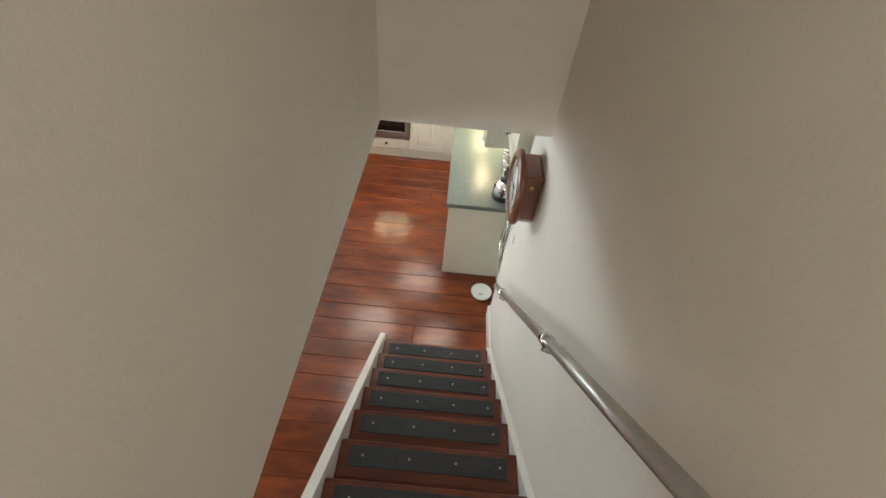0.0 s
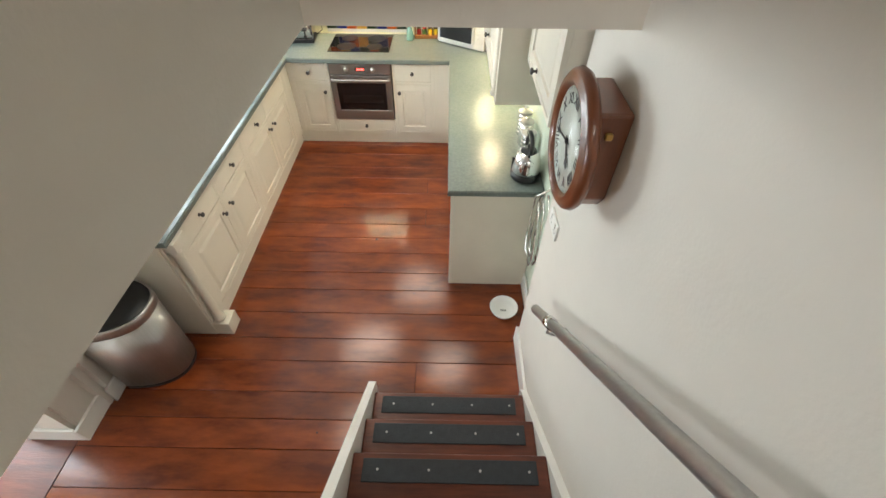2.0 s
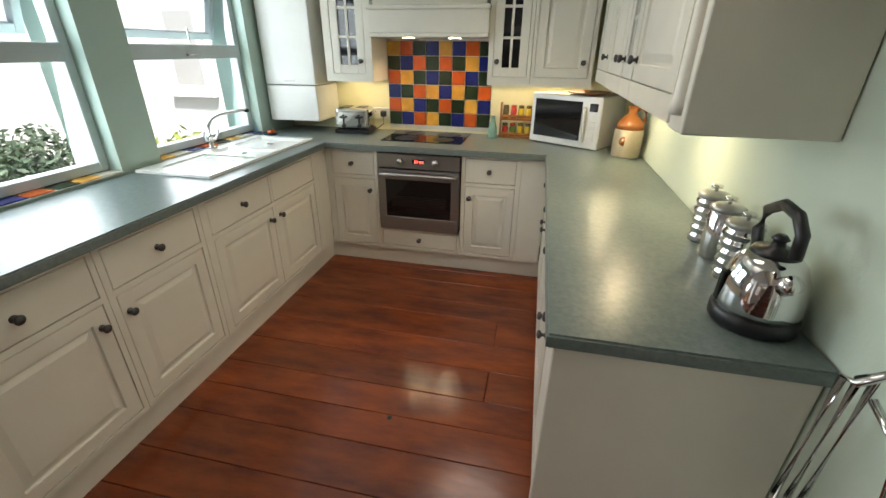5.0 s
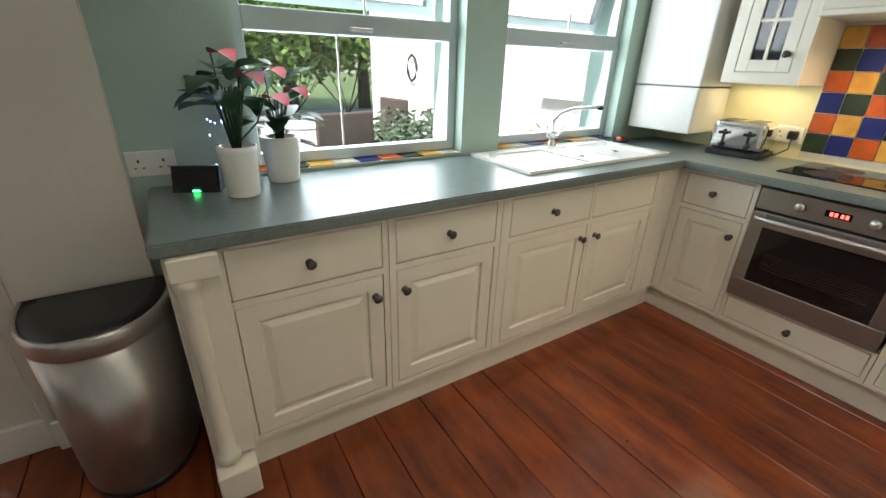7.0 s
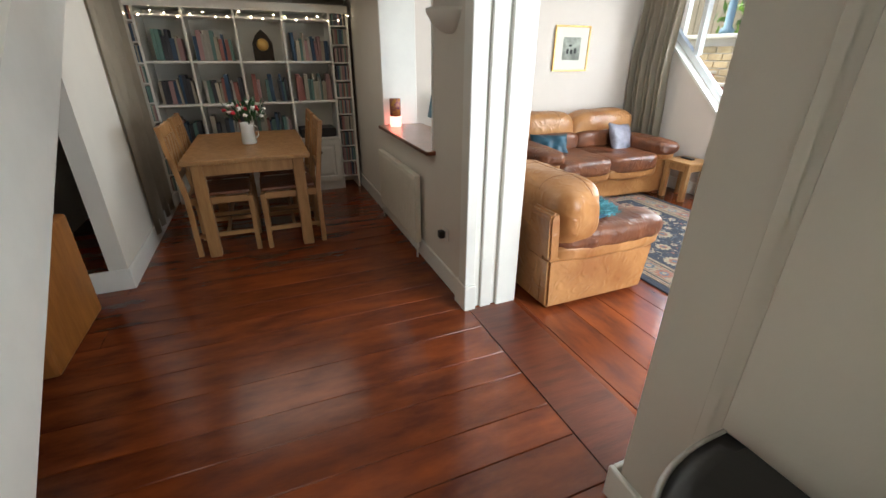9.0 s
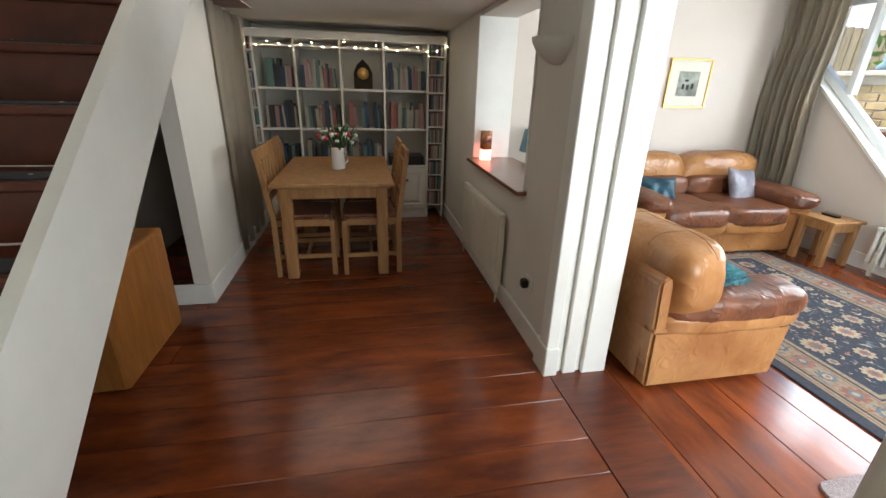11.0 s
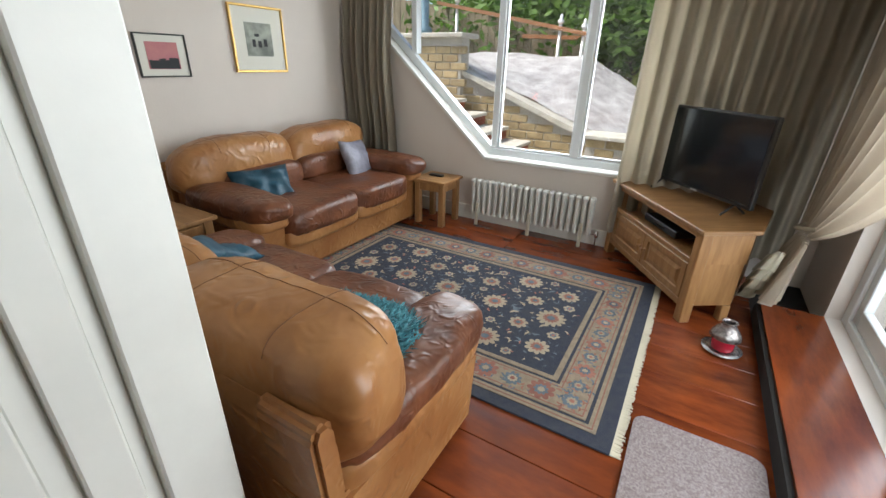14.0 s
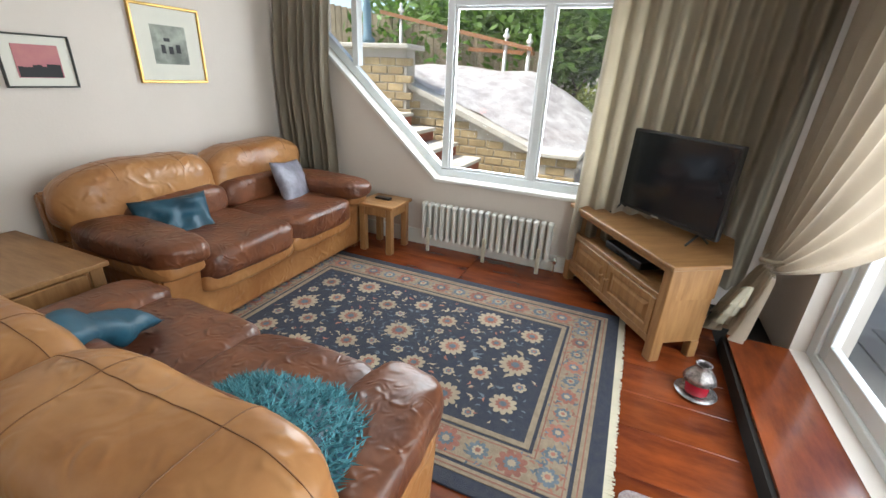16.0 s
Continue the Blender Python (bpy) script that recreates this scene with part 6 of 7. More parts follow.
for k in range(16):
    lathe(bm, ((0.002, 0), (0.003, 0.003), (0.001, 0.006)), -2.20 + 0.06 * rng.random(), 3.43 + 0.06 * rng.random(), 0.915 + 0.28 * rng.random(), 6)
tagged(part("string_lights", bm, "blueled"), "tiny blue string lights by the plant pots", "string lights")
tagged(part("soap_dish", lathe(bmesh.new(), ((0.04, 0), (0.055, 0.015), (0.05, 0.016), (0.03, 0.006)), -2.22, 5.72, 0.911, 22), "tealcloth"), "teal soap dish beside the sink", "soap dish")
tagged(part("sponge", rb(-2.24, 5.70, 0.92, -2.20, 5.76, 0.945, 0.006), "tile_orange"), "orange sponge in the soap dish", "sponge")

# dining side: hatch shelf, radiator, uplighter
ledge = tagged(part("hatch_shelf", rb(-2.63, -0.379, 0.80, -2.24, 0.80, 0.825, 0.004), "clock_wood"), "dark polished wooden shelf in the serving hatch", "shelf")
bm = bmesh.new()
for a in ((-2.585, -0.40, 0.825, -2.29, -0.372, 1.86), (-2.585, 0.755, 0.826, -2.29, 0.765, 1.86)):
    rbox(bm, a[0], a[1], a[2], a[3], a[4], a[5], 0.003)
struct("hatch_lining", bm, "white", "white painted hatch lining")
lg = thing("mosaic_lamp", "lit violet and gold mosaic candle lamp on the hatch shelf", "lamp", pose(-2.36, -0.26, 0.825))
part("glass", lathe(bmesh.new(), ((0.045, 0.085), (0.045, 0.22), (0.042, 0.222)), seg=24), "mosaic", lg)
part("glow", lathe(bmesh.new(), ((0.043, 0.002), (0.045, 0.006), (0.045, 0.084)), seg=24), "glowlamp", lg)
rd = thing("panel_radiator", "cream painted panel radiator beneath the hatch", "radiator", pose(-2.235, -0.42, 0.12, 0, 0, 90))
part("panel", rb(0, 0, 0, 0.98, 0.045, 0.50, 0.008, 2), "cab", rd)
for k in range(24):
    part("convector_rib", rb(0.03 + 0.039 * k, -0.004, 0.03, 0.045 + 0.039 * k, 0.0, 0.47, 0.001), "cab", rd)
for x in (0.02, 0.96):
    part("pipe", tube(bmesh.new(), [(x, 0.02, -0.12), (x, 0.02, 0.02)], 0.008, 8), "white", rd)
    part("valve", lathe(bmesh.new(), ((0.014, -0.05), (0.016, -0.03), (0.012, 0.0)), x, 0.02, 0, 12), "white", rd)
pk = thing("wall_socket", "white wall socket with a black plug-in on the dividing wall", "wall socket", pose(DX1, 0.93, 0.30, 0, 0, 90))
part("plate", rb(0, -0.01, 0, 0.086, 0, 0.086, 0.003), "white", pk)
part("plug", rb(0.015, -0.05, 0.02, 0.06, -0.01, 0.07, 0.008), "black", pk)
for x, y, z, rz, lab in ((DX1, 1.02, 1.55, 90, "white plaster half-bowl wall uplighter on the dividing wall"), (WX, 3.34, 1.58, 90, "white plaster half-bowl wall uplighter on the green wall")):
    u = thing("wall_uplighter", lab, "wall light", pose(x, y, z, 0, 0, rz))
    bm = bmesh.new()
    rings = []
    for r, h in ((0.02, -0.09), (0.06, -0.075), (0.10, -0.04), (0.125, 0.0), (0.13, 0.02), (0.115, 0.02), (0.09, -0.03)):
        rings.append([bm.verts.new((r * math.cos(math.pi * k / 16), -r * math.sin(math.pi * k / 16) - 0.001, h)) for k in range(17)])
    for a, b in zip(rings, rings[1:]):
        for k in range(16):
            bm.faces.new((a[k], a[k + 1], b[k + 1], b[k])).smooth = True
    part("bowl", bm, "ceiling", u)

# bookshelves across the end wall
SHY = -1.46
bs = thing("bookcase", "white painted wall bookcase with books and fairy lights", "bookcase", pose(-2.26, SHY, 0))
W = 1.94
top = 1.80
for x in (0.0, 0.17, 0.60, 1.01, 1.42, 1.78, 1.92):
    part("upright", rb(x, -0.33, 0.0, x + 0.02, 0.0, top, 0.002), "white", bs)
for z in (0.55, 0.92, 1.29, 1.66):
    part("shelf", rb(0.19, -0.33, z, 1.78, -0.002, z + 0.02, 0.002), "white", bs)
part("cornice", rb(0, -0.33, 1.73, W, 0.01, 1.80, 0.004), "white", bs)
part("back", rb(0, -0.335, 0, W, -0.325, 1.80, 0.001), "ceiling", bs)
for z in [0.13 + 0.165 * k for k in range(10)]:
    for x0, x1 in ((0.02, 0.17), (1.80, 1.92)):
        part("small_shelf", rb(x0, -0.16, z, x1, -0.004, z + 0.012, 0.001), "white", bs)
for x0, x1 in ((0.19, 0.60), (0.62, 1.01), (1.03, 1.42), (1.44, 1.78)):
    d = part("cupboard_door", raised_panel(bmesh.new(), x0 + 0.004, 0.10, x1 - 0.004, 0.545, 0.0, 0.018), "white", bs, "", pose(0, 0.018, 0))
    # turned to face the room
    d.matrix_basis = pose(x0 + x1, 0.0, 0, 0, 0, 180)
    part("knob", lathe(bmesh.new(), ((0.008, 0), (0.014, 0.018), (0.006, 0.024)), (x0 + x1) / 2, 0.018, 0.42, 12, "y"), "pewter", bs)
part("plinth", rb(0.19, -0.33, 0, 1.78, -0.005, 0.095, 0.002), "white", bs)
rng = random.Random(21)
bk = {}
for bay, (x0, x1) in enumerate(((0.20, 0.59), (0.63, 1.0), (1.04, 1.41), (1.45, 1.77))):
    for lev, z in enumerate((0.571, 0.941, 1.311)):
        if (bay, lev) in ((0, 0), (1, 2)):
            continue
        x = x0 + rng.uniform(0.0, 0.05)
        while x < x1 - 0.05:
            if rng.random() < 0.07:
                x += 0.05
                continue
            w = rng.choice((0.018, 0.024, 0.030, 0.036))
            h = rng.choice((0.18, 0.20, 0.22, 0.25))
            mk = rng.randrange(len(BOOKS))
            if (w, h, mk) not in bk:
                b = rb(0, -0.16, 0, w, 0, h, 0.002)
                me = bpy.data.meshes.new("book")
                b.to_mesh(me)
                me.materials.append(BOOKS[mk])
                bk[w, h, mk] = me
            o = new("book", bk[w, h, mk])
            o.matrix_basis = pose(-2.26 + x, SHY - 0.03 - rng.uniform(0, 0.03), z, 0, rng.choice((0, 0, 0, 3)), 0)
            tagged(o, "upright cloth-bound book on the white bookcase", "book", "books on the bookcase")
            x += w + 0.001
mkk = {}
for z in [0.142 + 0.165 * k for k in range(10)]:
    for x0, x1 in ((0.025, 0.165), (1.805, 1.915)):
        x = x0
        while x < x1 - 0.016:
            mk = rng.randrange(len(BOOKS))
            if mk not in mkk:
                b = rb(0, -0.13, 0, 0.013, 0, 0.135, 0.001)
                me = bpy.data.meshes.new("disc_case")
                b.to_mesh(me)
                me.materials.append(BOOKS[mk])
                mkk[mk] = me
            o = new("disc_case", mkk[mk])
            o.matrix_basis = pose(-2.26 + x, SHY - 0.01, z)
            tagged(o, "slim disc case in the narrow bookcase tower", "disc case", "disc cases in the towers")
            x += 0.0145
tagged(part("turntable", rb(-2.05, SHY - 0.30, 0.572, -1.69, SHY - 0.02, 0.66, 0.006), "black"), "black turntable on the bookcase shelf", "record player")
ac = thing("arched_ornament", "dark arched ornament with a round golden face", "ornament", pose(-1.45, SHY - 0.12, 1.311))
part("arch", (lambda b: (prism(b, [(-0.09, 0), (0.09, 0), (0.09, 0.15), (0.055, 0.22), (0, 0.27), (-0.055, 0.22), (-0.09, 0.15)], -0.02, 0.02, "y"), b)[1])(bmesh.new()), "soil", ac)
part("face", lathe(bmesh.new(), ((0.055, 0.02), (0.05, 0.028)), 0, 0, 0.14, 28, "y"), "gilt", ac)
fl = thing("fairy_lights", "warm fairy lights strung along the bookcase", "string lights", pose(-2.26, SHY + 0.02, 1.74))
pts = []
for k in range(41):
    u = k / 40
    pts.append((W * u, 0.006, -0.02 - 0.055 * abs(math.sin(u * math.pi * 6))))
part("wire", tube(bmesh.new(), pts, 0.0015, 5), "lining", fl)
for k in range(0, 41, 2):
    part("bulb", lathe(bmesh.new(), ((0.003, 0), (0.006, 0.004), (0.002, 0.010)), pts[k][0], 0.008, pts[k][2] - 0.012, 8), "fairy", fl)

# dining table and chairs
dt = thing("dining_table", "solid oak dining table with thick square legs", "dining table", pose(-1.62, -1.12, 0))
part("tabletop", rb(0, 0, 0.69, 0.83, 1.18, 0.72, 0.006, 2), "oak_z", dt)
for x in (0.045, 0.705):
    for y in (0.05, 1.04):
        part("leg", rb(x, y, 0, x + 0.08, y + 0.08, 0.69, 0.006), "oak_z", dt)
part("apron", rb(0.125, 0.06, 0.60, 0.705, 0.085, 0.69, 0.002), "oak", dt)
part("apron", rb(0.125, 1.085, 0.60, 0.705, 1.11, 0.69, 0.002), "oak", dt)
part("apron", rb(0.055, 0.13, 0.60, 0.08, 1.04, 0.69, 0.002), "oak_z", dt)
part("apron", rb(0.75, 0.13, 0.60, 0.775, 1.04, 0.69, 0.002), "oak_z", dt)
chr_ = thing("dining_chair", "pale oak dining chair with a dark leather seat", "chair", pose(-1.66, -0.22, 0, 0, 0, -90), "chairs round the table")
for x in (0.02, 0.36):
    part("leg", rb(x, -0.40, 0, x + 0.035, -0.365, 0.43, 0.003), "oak_z", chr_)
    bm = bmesh.new()
    prism(bm, [(0.0, 0), (0.035, 0), (0.035, 0.45), (0.10, 0.93), (0.07, 0.93), (0.0, 0.45)], x, x + 0.035, "x")
    part("back_post", bm, "oak_z", chr_)
part("seat", rb(0.03, -0.385, 0.445, 0.385, -0.005, 0.475, 0.012, 2), "brown", chr_, "dark brown leather seat pad")
for a in ((0.055, -0.39, 0.39, 0.36, -0.37, 0.44), (0.055, 0.01, 0.39, 0.36, 0.03, 0.44), (0.025, -0.365, 0.39, 0.045, 0.0, 0.44), (0.37, -0.365, 0.39, 0.39, 0.0, 0.44), (0.025, -0.365, 0.14, 0.045, 0.0, 0.17), (0.37, -0.365, 0.14, 0.39, 0.0, 0.17), (0.055, -0.20, 0.14, 0.36, -0.18, 0.17)):
    part("rail", rb(*a, 0.002), "oak", chr_)
part("top_rail", rb(0.055, 0.07, 0.84, 0.36, 0.095, 0.93, 0.004), "oak", chr_)
part("back_slat", rb(0.055, 0.035, 0.56, 0.36, 0.055, 0.62, 0.003), "oak", chr_)
for x in (0.10, 0.19, 0.28):
    part("back_slat", rb(x, 0.05, 0.60, x + 0.035, 0.066, 0.86, 0.003), "oak_z", chr_)
chr_.matrix_basis = pose(-0.79, -0.50, 0, 0, 0, -90)
copy_thing(chr_, pose(-0.79, -0.02, 0, 0, 0, -90) @ pose(0, 0, 0))
copy_thing(chr_, pose(-1.64, -0.42, 0, 0, 0, 90))
copy_thing(chr_, pose(-1.64, -0.90, 0, 0, 0, 90))
jug = thing("flower_jug", "cream jug of pink and white flowers on the oak table", "vase of flowers", pose(-1.22, -0.50, 0.72))
part("jug", lathe(bmesh.new(), ((0.05, 0), (0.055, 0.01), (0.048, 0.14), (0.05, 0.16), (0.045, 0.158), (0.043, 0.02)), seg=24), "ceramic", jug)
part("handle", tube(bmesh.new(), [(-0.046, 0, 0.14), (-0.075, 0, 0.12), (-0.075, 0, 0.06), (-0.05, 0, 0.04)], 0.006, 8), "ceramic", jug)
bm = bmesh.new()
for k in range(90):
    a, r = rng.uniform(0, 6.3), 0.15 * rng.random() ** 0.6
    z = 0.16 + rng.uniform(0.0, 0.14)
    add_leaf(bm, (r * math.cos(a), r * math.sin(a), z), (1.3 * r * math.cos(a) + 0.01, 1.3 * r * math.sin(a), z + 0.05), 0.010, (0, 0, 1))
tagged(part("foliage", bm, "leaf", jug), kind="stuff")
for k in range(26):
    a, r = 2.4 * k, 0.15 * ((k + 1) / 26) ** 0.5
    part("bloom", blob(bmesh.new(), (r * math.cos(a), r * math.sin(a), 0.27 + 0.06 * rng.random() - r * 0.4), (0.017, 0.017, 0.012), 0.8, 10, 6, 0.3, 60), "ceramic" if k % 3 else "redflower", jug)

# wooden chest and grey hanging under the stairs
tagged(part("wooden_chest", rb(-0.31, 0.52, 0, 0.10, 1.15, 0.60, 0.02, 2), "pine"), "orange pine chest under the staircase", "chest")
gc = curtain("hanging_cloth", "grey cloth hanging beside the bookcase", lambda u, v: (-0.44 + folds(u, 4, 0.02) , -1.30 + 0.85 * u, 1.85 - 1.78 * v), 70, 10, "curtain")

# tiles: splashback and window sill
def tile_field(parent, rows, size, m, depth=0.006, gap=0.004):
    """rows: colours from the lowest row up, a letter a tile."""
    names = {"O": "tile_orange", "Y": "tile_yellow", "B": "tile_blue", "G": "tile_green"}
    me = {}
    for j, row in enumerate(rows):
        for i, letter in enumerate(row):
            n = names[letter]
            if n not in me:
                b = rb(gap / 2, -depth, gap / 2, size - gap / 2, 0, size - gap / 2, 0.0015)
                me[n] = bpy.data.meshes.new("tile")
                b.to_mesh(me[n])
                me[n].materials.append(M[n])
            piece("tile", me[n], parent, m @ pose(i * size, 0, j * size))


sp = tagged(new("splashback"), "orange, yellow, blue and green tiled splashback", kind="structure")
sp.matrix_basis = pose(-1.445, KY, 0.925)
part("grout_bed", rb(0, -0.003, 0, 0.80, 0, 0.68, 0.0005), "grout", sp)
tile_field(sp, ("GBOYGBOG", "OYBGOGYB", "BGOYBYGO", "OYGBGOBG", "GBOGOGYB", "YOGBYBOG"), 0.1, pose(0, -0.0028, 0.03))
for k, (a, b) in enumerate((W1, W2)):
    sl_ = tagged(new("tiled_sill"), "sill of orange, yellow and blue tiles", kind="structure")
    sl_.matrix_basis = pose(WX - 0.10, a, 0.926)
    part("grout_bed", rb(-0.03, 0, -0.004, 0.11, b - a, 0.0, 0.0005), "grout", sl_)
    n = int((b - a) / 0.106)
    rg = random.Random(9 + k)
    for i in range(n):
        nm = ("tile_orange", "tile_yellow", "tile_blue", "tile_green", "tile_cream")[(i * 3 + k) % 5]
        bmt = rb(0.0, 0.002, -0.001, 0.105, 0.104, 0.006, 0.001)
        o = part("tile", bmt, nm, sl_)
        o.location = (0, (b - a) / n * i, 0)

# ---- garden ----
sbox("ground", (-60, -50, -0.30), (60, 60, -0.27), mat("garden lawn", (0.09, 0.14, 0.035), 0.9, scale=1.5, vary=0.4, bump=0.3), "lawn reaching the distance")
sbox("terrace", (-13, 3.01, -0.269), (-2.2, 12, 0.02), "paving", "grey paved terrace")
sbox("terrace_west", (-13, -3, -0.269), (-5.83, 3.01, -0.1), "paving", "grey paved terrace below the steps")
deck = tagged(new("deck"), "weathered grey terrace boards", kind="structure")
me = bpy.data.meshes.new("deck_board")
b = rb(0, 0, 0, 3.4, 0.135, 0.025, 0.004)
b.to_mesh(me)
me.materials.append(M["paving"])
for k in range(14):
    piece("deck_board", me, deck, (-5.6, 3.02 + 0.142 * k, 0.021))


def house(label, x0, y0, x1, y1, h, wins):
    hs = thing("house", label, "house", pose(x0, y0, -0.27))
    part("wall", rb(0, 0, 0, x1 - x0, y1 - y0, h, 0.01), "render_white", hs)
    bm = prism(bmesh.new(), [(-0.3, h), (y1 - y0 + 0.3, h), ((y1 - y0) / 2, h + 1.8)], -0.3, x1 - x0 + 0.3, "x")
    part("roof", bm, "coping", hs)
    for wx, wz, ww, wh in wins:
        w = part("window", rb(wx, -0.03, wz, wx + ww, 0.01, wz + wh, 0.004), "upvc", hs)
        part("pane", rb(wx + 0.06, -0.034, wz + 0.06, wx + ww - 0.06, -0.028, wz + wh - 0.06, 0.001), "silverpaint", w)
        part("window_sill", rb(wx - 0.05, -0.09, wz - 0.06, wx + ww + 0.05, 0, wz, 0.004), "upvc", w)
    return hs


house("white rendered neighbouring house wall beyond the terrace", -9.0, 6.95, -2.62, 12, 4.6, ((4.9, 1.35, 0.45, 0.8), (1.0, 2.9, 0.9, 0.9)))
ho = thing("garden_hose", "coiled hose hanging on the white house wall", "garden hose", pose(-7.2, 6.93, 1.25))
part("coil", tube(bmesh.new(), [(0.16 * math.cos(a / 8 * math.pi * 2), -0.03, 0.20 * math.sin(a / 8 * math.pi * 2)) for a in range(18)], 0.02, 8), "pewter", ho)


def clump(bm, c, r, n, size, rg, flat=1.0):
    for _ in range(n):
        d = Vector((rg.gauss(0, 1), rg.gauss(0, 1), rg.gauss(0, 1))).normalized()
        k = r * (0.55 + 0.5 * rg.random())
        p = Vector(c) + Vector((d.x * k, d.y * k, d.z * k * flat))
        u = Vector((rg.gauss(0, 1), rg.gauss(0, 1), rg.gauss(0, 0.6))).normalized() * size * rg.uniform(0.6, 1.3)
        w = u.cross(Vector((rg.gauss(0, 1), rg.gauss(0, 1), rg.gauss(0, 1)))).normalized() * size * 0.45
        vs = [bm.verts.new(p + q) for q in (-u, w * 0.9, u, -w * 0.9)]
        bm.faces.new(vs)


def tree(x, y, h, r, leafm, seed, label, name="tree", n=4200, size=0.13, gz=-0.27):
    rg = random.Random(seed)
    t = thing(name, label, name, pose(x, y, gz))
    bm = bmesh.new()
    lathe(bm, ((0.16 * h / 4, 0), (0.11 * h / 4, 0.3 * h), (0.07 * h / 4, 0.6 * h), (0.03, 0.9 * h)), seg=9)
    for k in range(8):
        a = 2.4 * k
        z = h * (0.35 + 0.06 * k)
        tube(bm, [(0, 0, z), (0.4 * r * math.cos(a), 0.4 * r * math.sin(a), z + 0.12 * h), (0.85 * r * math.cos(a), 0.85 * r * math.sin(a), z + 0.2 * h)], 0.03 * h / 4, 6)
    part("trunk", bm, "bark", t)
    bm = bmesh.new()
    for k in range(16):
        a = 2.4 * k
        rr = r * 0.75 * ((k + 1) / 16) ** 0.5
        clump(bm, (rr * math.cos(a), rr * math.sin(a), h * (0.62 + 0.3 * rg.random() * (1 - rr / r * 0.5))), r * rg.uniform(0.3, 0.5), n // 16, size, rg, 0.75)
    tagged(part("crown", bm, leafm, t), kind="stuff")
    return t


def bush(x, y, z, r, leafm, seed, label, n=900, size=0.05, flat=0.8):
    rg = random.Random(seed)
    t = thing("bush", label, "bush", pose(x, y, z))
    bm = bmesh.new()
    for k in range(9):
        a = 2.4 * k
        tube(bm, [(0, 0, 0), (0.5 * r * math.cos(a), 0.5 * r * math.sin(a), r * 0.6)], 0.012, 5)
    part("stems", bm, "bark", t)
    bm = bmesh.new()
    for k in range(9):
        a = 2.4 * k
        rr = r * 0.6 * ((k + 1) / 9) ** 0.5
        clump(bm, (rr * math.cos(a), rr * math.sin(a), r * flat * (0.75 + 0.35 * rg.random())), r * 0.45, n // 9, size, rg, flat)
    tagged(part("foliage", bm, leafm, t), kind="stuff")
    return t


for k, (x, y, h, r) in enumerate(((-12.5, 4.2, 5.2, 2.1), (-14.0, 6.5, 6.0, 2.4), (-11.8, 1.8, 4.6, 1.9), (-14.5, 2.6, 6.0, 2.4), (-16, 0, 6.5, 2.6), (-13.5, 8.6, 5.5, 2.0), (-17.0, 4.5, 7, 2.8), (-16.0, -4.0, 6.5, 2.6))):
    tree(x, y, h, r, "garden_leaf", 30 + k, "leafy green garden tree beyond the terrace")
tree(-12.8, 3.2, 2.6, 0.9, "red_leaf", 50, "small red-leaved maple in the garden", n=1400, size=0.06)
bush(-10.9, 1.35, 0.30, 0.85, "lime_leaf", 51, "yellow-green rounded garden bush", 2600, 0.05)
for k in range(9):
    bush(-12.0 - 0.5 * (k % 2), -2.5 + 1.25 * k, 0.0, 2.3, "garden_leaf", 60 + k, "dense green hedge bush behind the terrace", 3600, 0.12, 1.0)
bush(-4.15, 5.25, 0.02, 0.55, "grey_leaf", 70, "silvery leaved shrub outside the kitchen window", 2600, 0.035, 1.1)
bush(-3.5, 4.7, 0.02, 0.42, "garden_leaf", 71, "low green plant outside the kitchen window", 1200, 0.045, 1.0)
bush(-3.3, 5.9, 0.02, 0.45, "lime_leaf", 72, "spiky yellow-green plant outside the kitchen window", 900, 0.05, 1.2)

pt = thing("patio_table", "pale round patio table on the terrace", "patio table", pose(-5.2, 4.55, 0.02))
part("tabletop", lathe(bmesh.new(), ((0.55, 0.70), (0.56, 0.72), (0.55, 0.73)), seg=36), "ceramic", pt)
for k in range(4):
    a = 0.8 + 1.57 * k
    part("leg", tube(bmesh.new(), [(0.42 * math.cos(a), 0.42 * math.sin(a), 0), (0.35 * math.cos(a), 0.35 * math.sin(a), 0.70)], 0.02, 8), "pewter", pt)


def patio_chair(m):
    c = thing("patio_chair", "grey-brown rattan patio armchair on the terrace", "patio chair", m, "chairs round the patio table")
    part("seat", rb(-0.27, -0.27, 0.38, 0.27, 0.27, 0.44, 0.02, 2), "rattan", c)
    part("backrest", rb(-0.27, 0.24, 0.42, 0.27, 0.29, 0.92, 0.02, 2), "rattan", c)
    for x in (-0.25, 0.25):
        part("armrest", tube(bmesh.new(), [(x, 0.26, 0.66), (x, -0.2, 0.66), (x, -0.25, 0.60), (x, -0.25, 0.0)], 0.018, 8), "pewter", c)
        part("leg", tube(bmesh.new(), [(x, 0.25, 0.4), (x, 0.27, 0.0)], 0.018, 8), "pewter", c)
    return c


pc = patio_chair(pose(-4.35, 4.55, 0.02, 0, 0, -80))
copy_thing(pc, pose(-5.3, 5.4, 0.02, 0, 0, 10))
copy_thing(pc, pose(-5.9, 4.1, 0.02, 0, 0, 110))

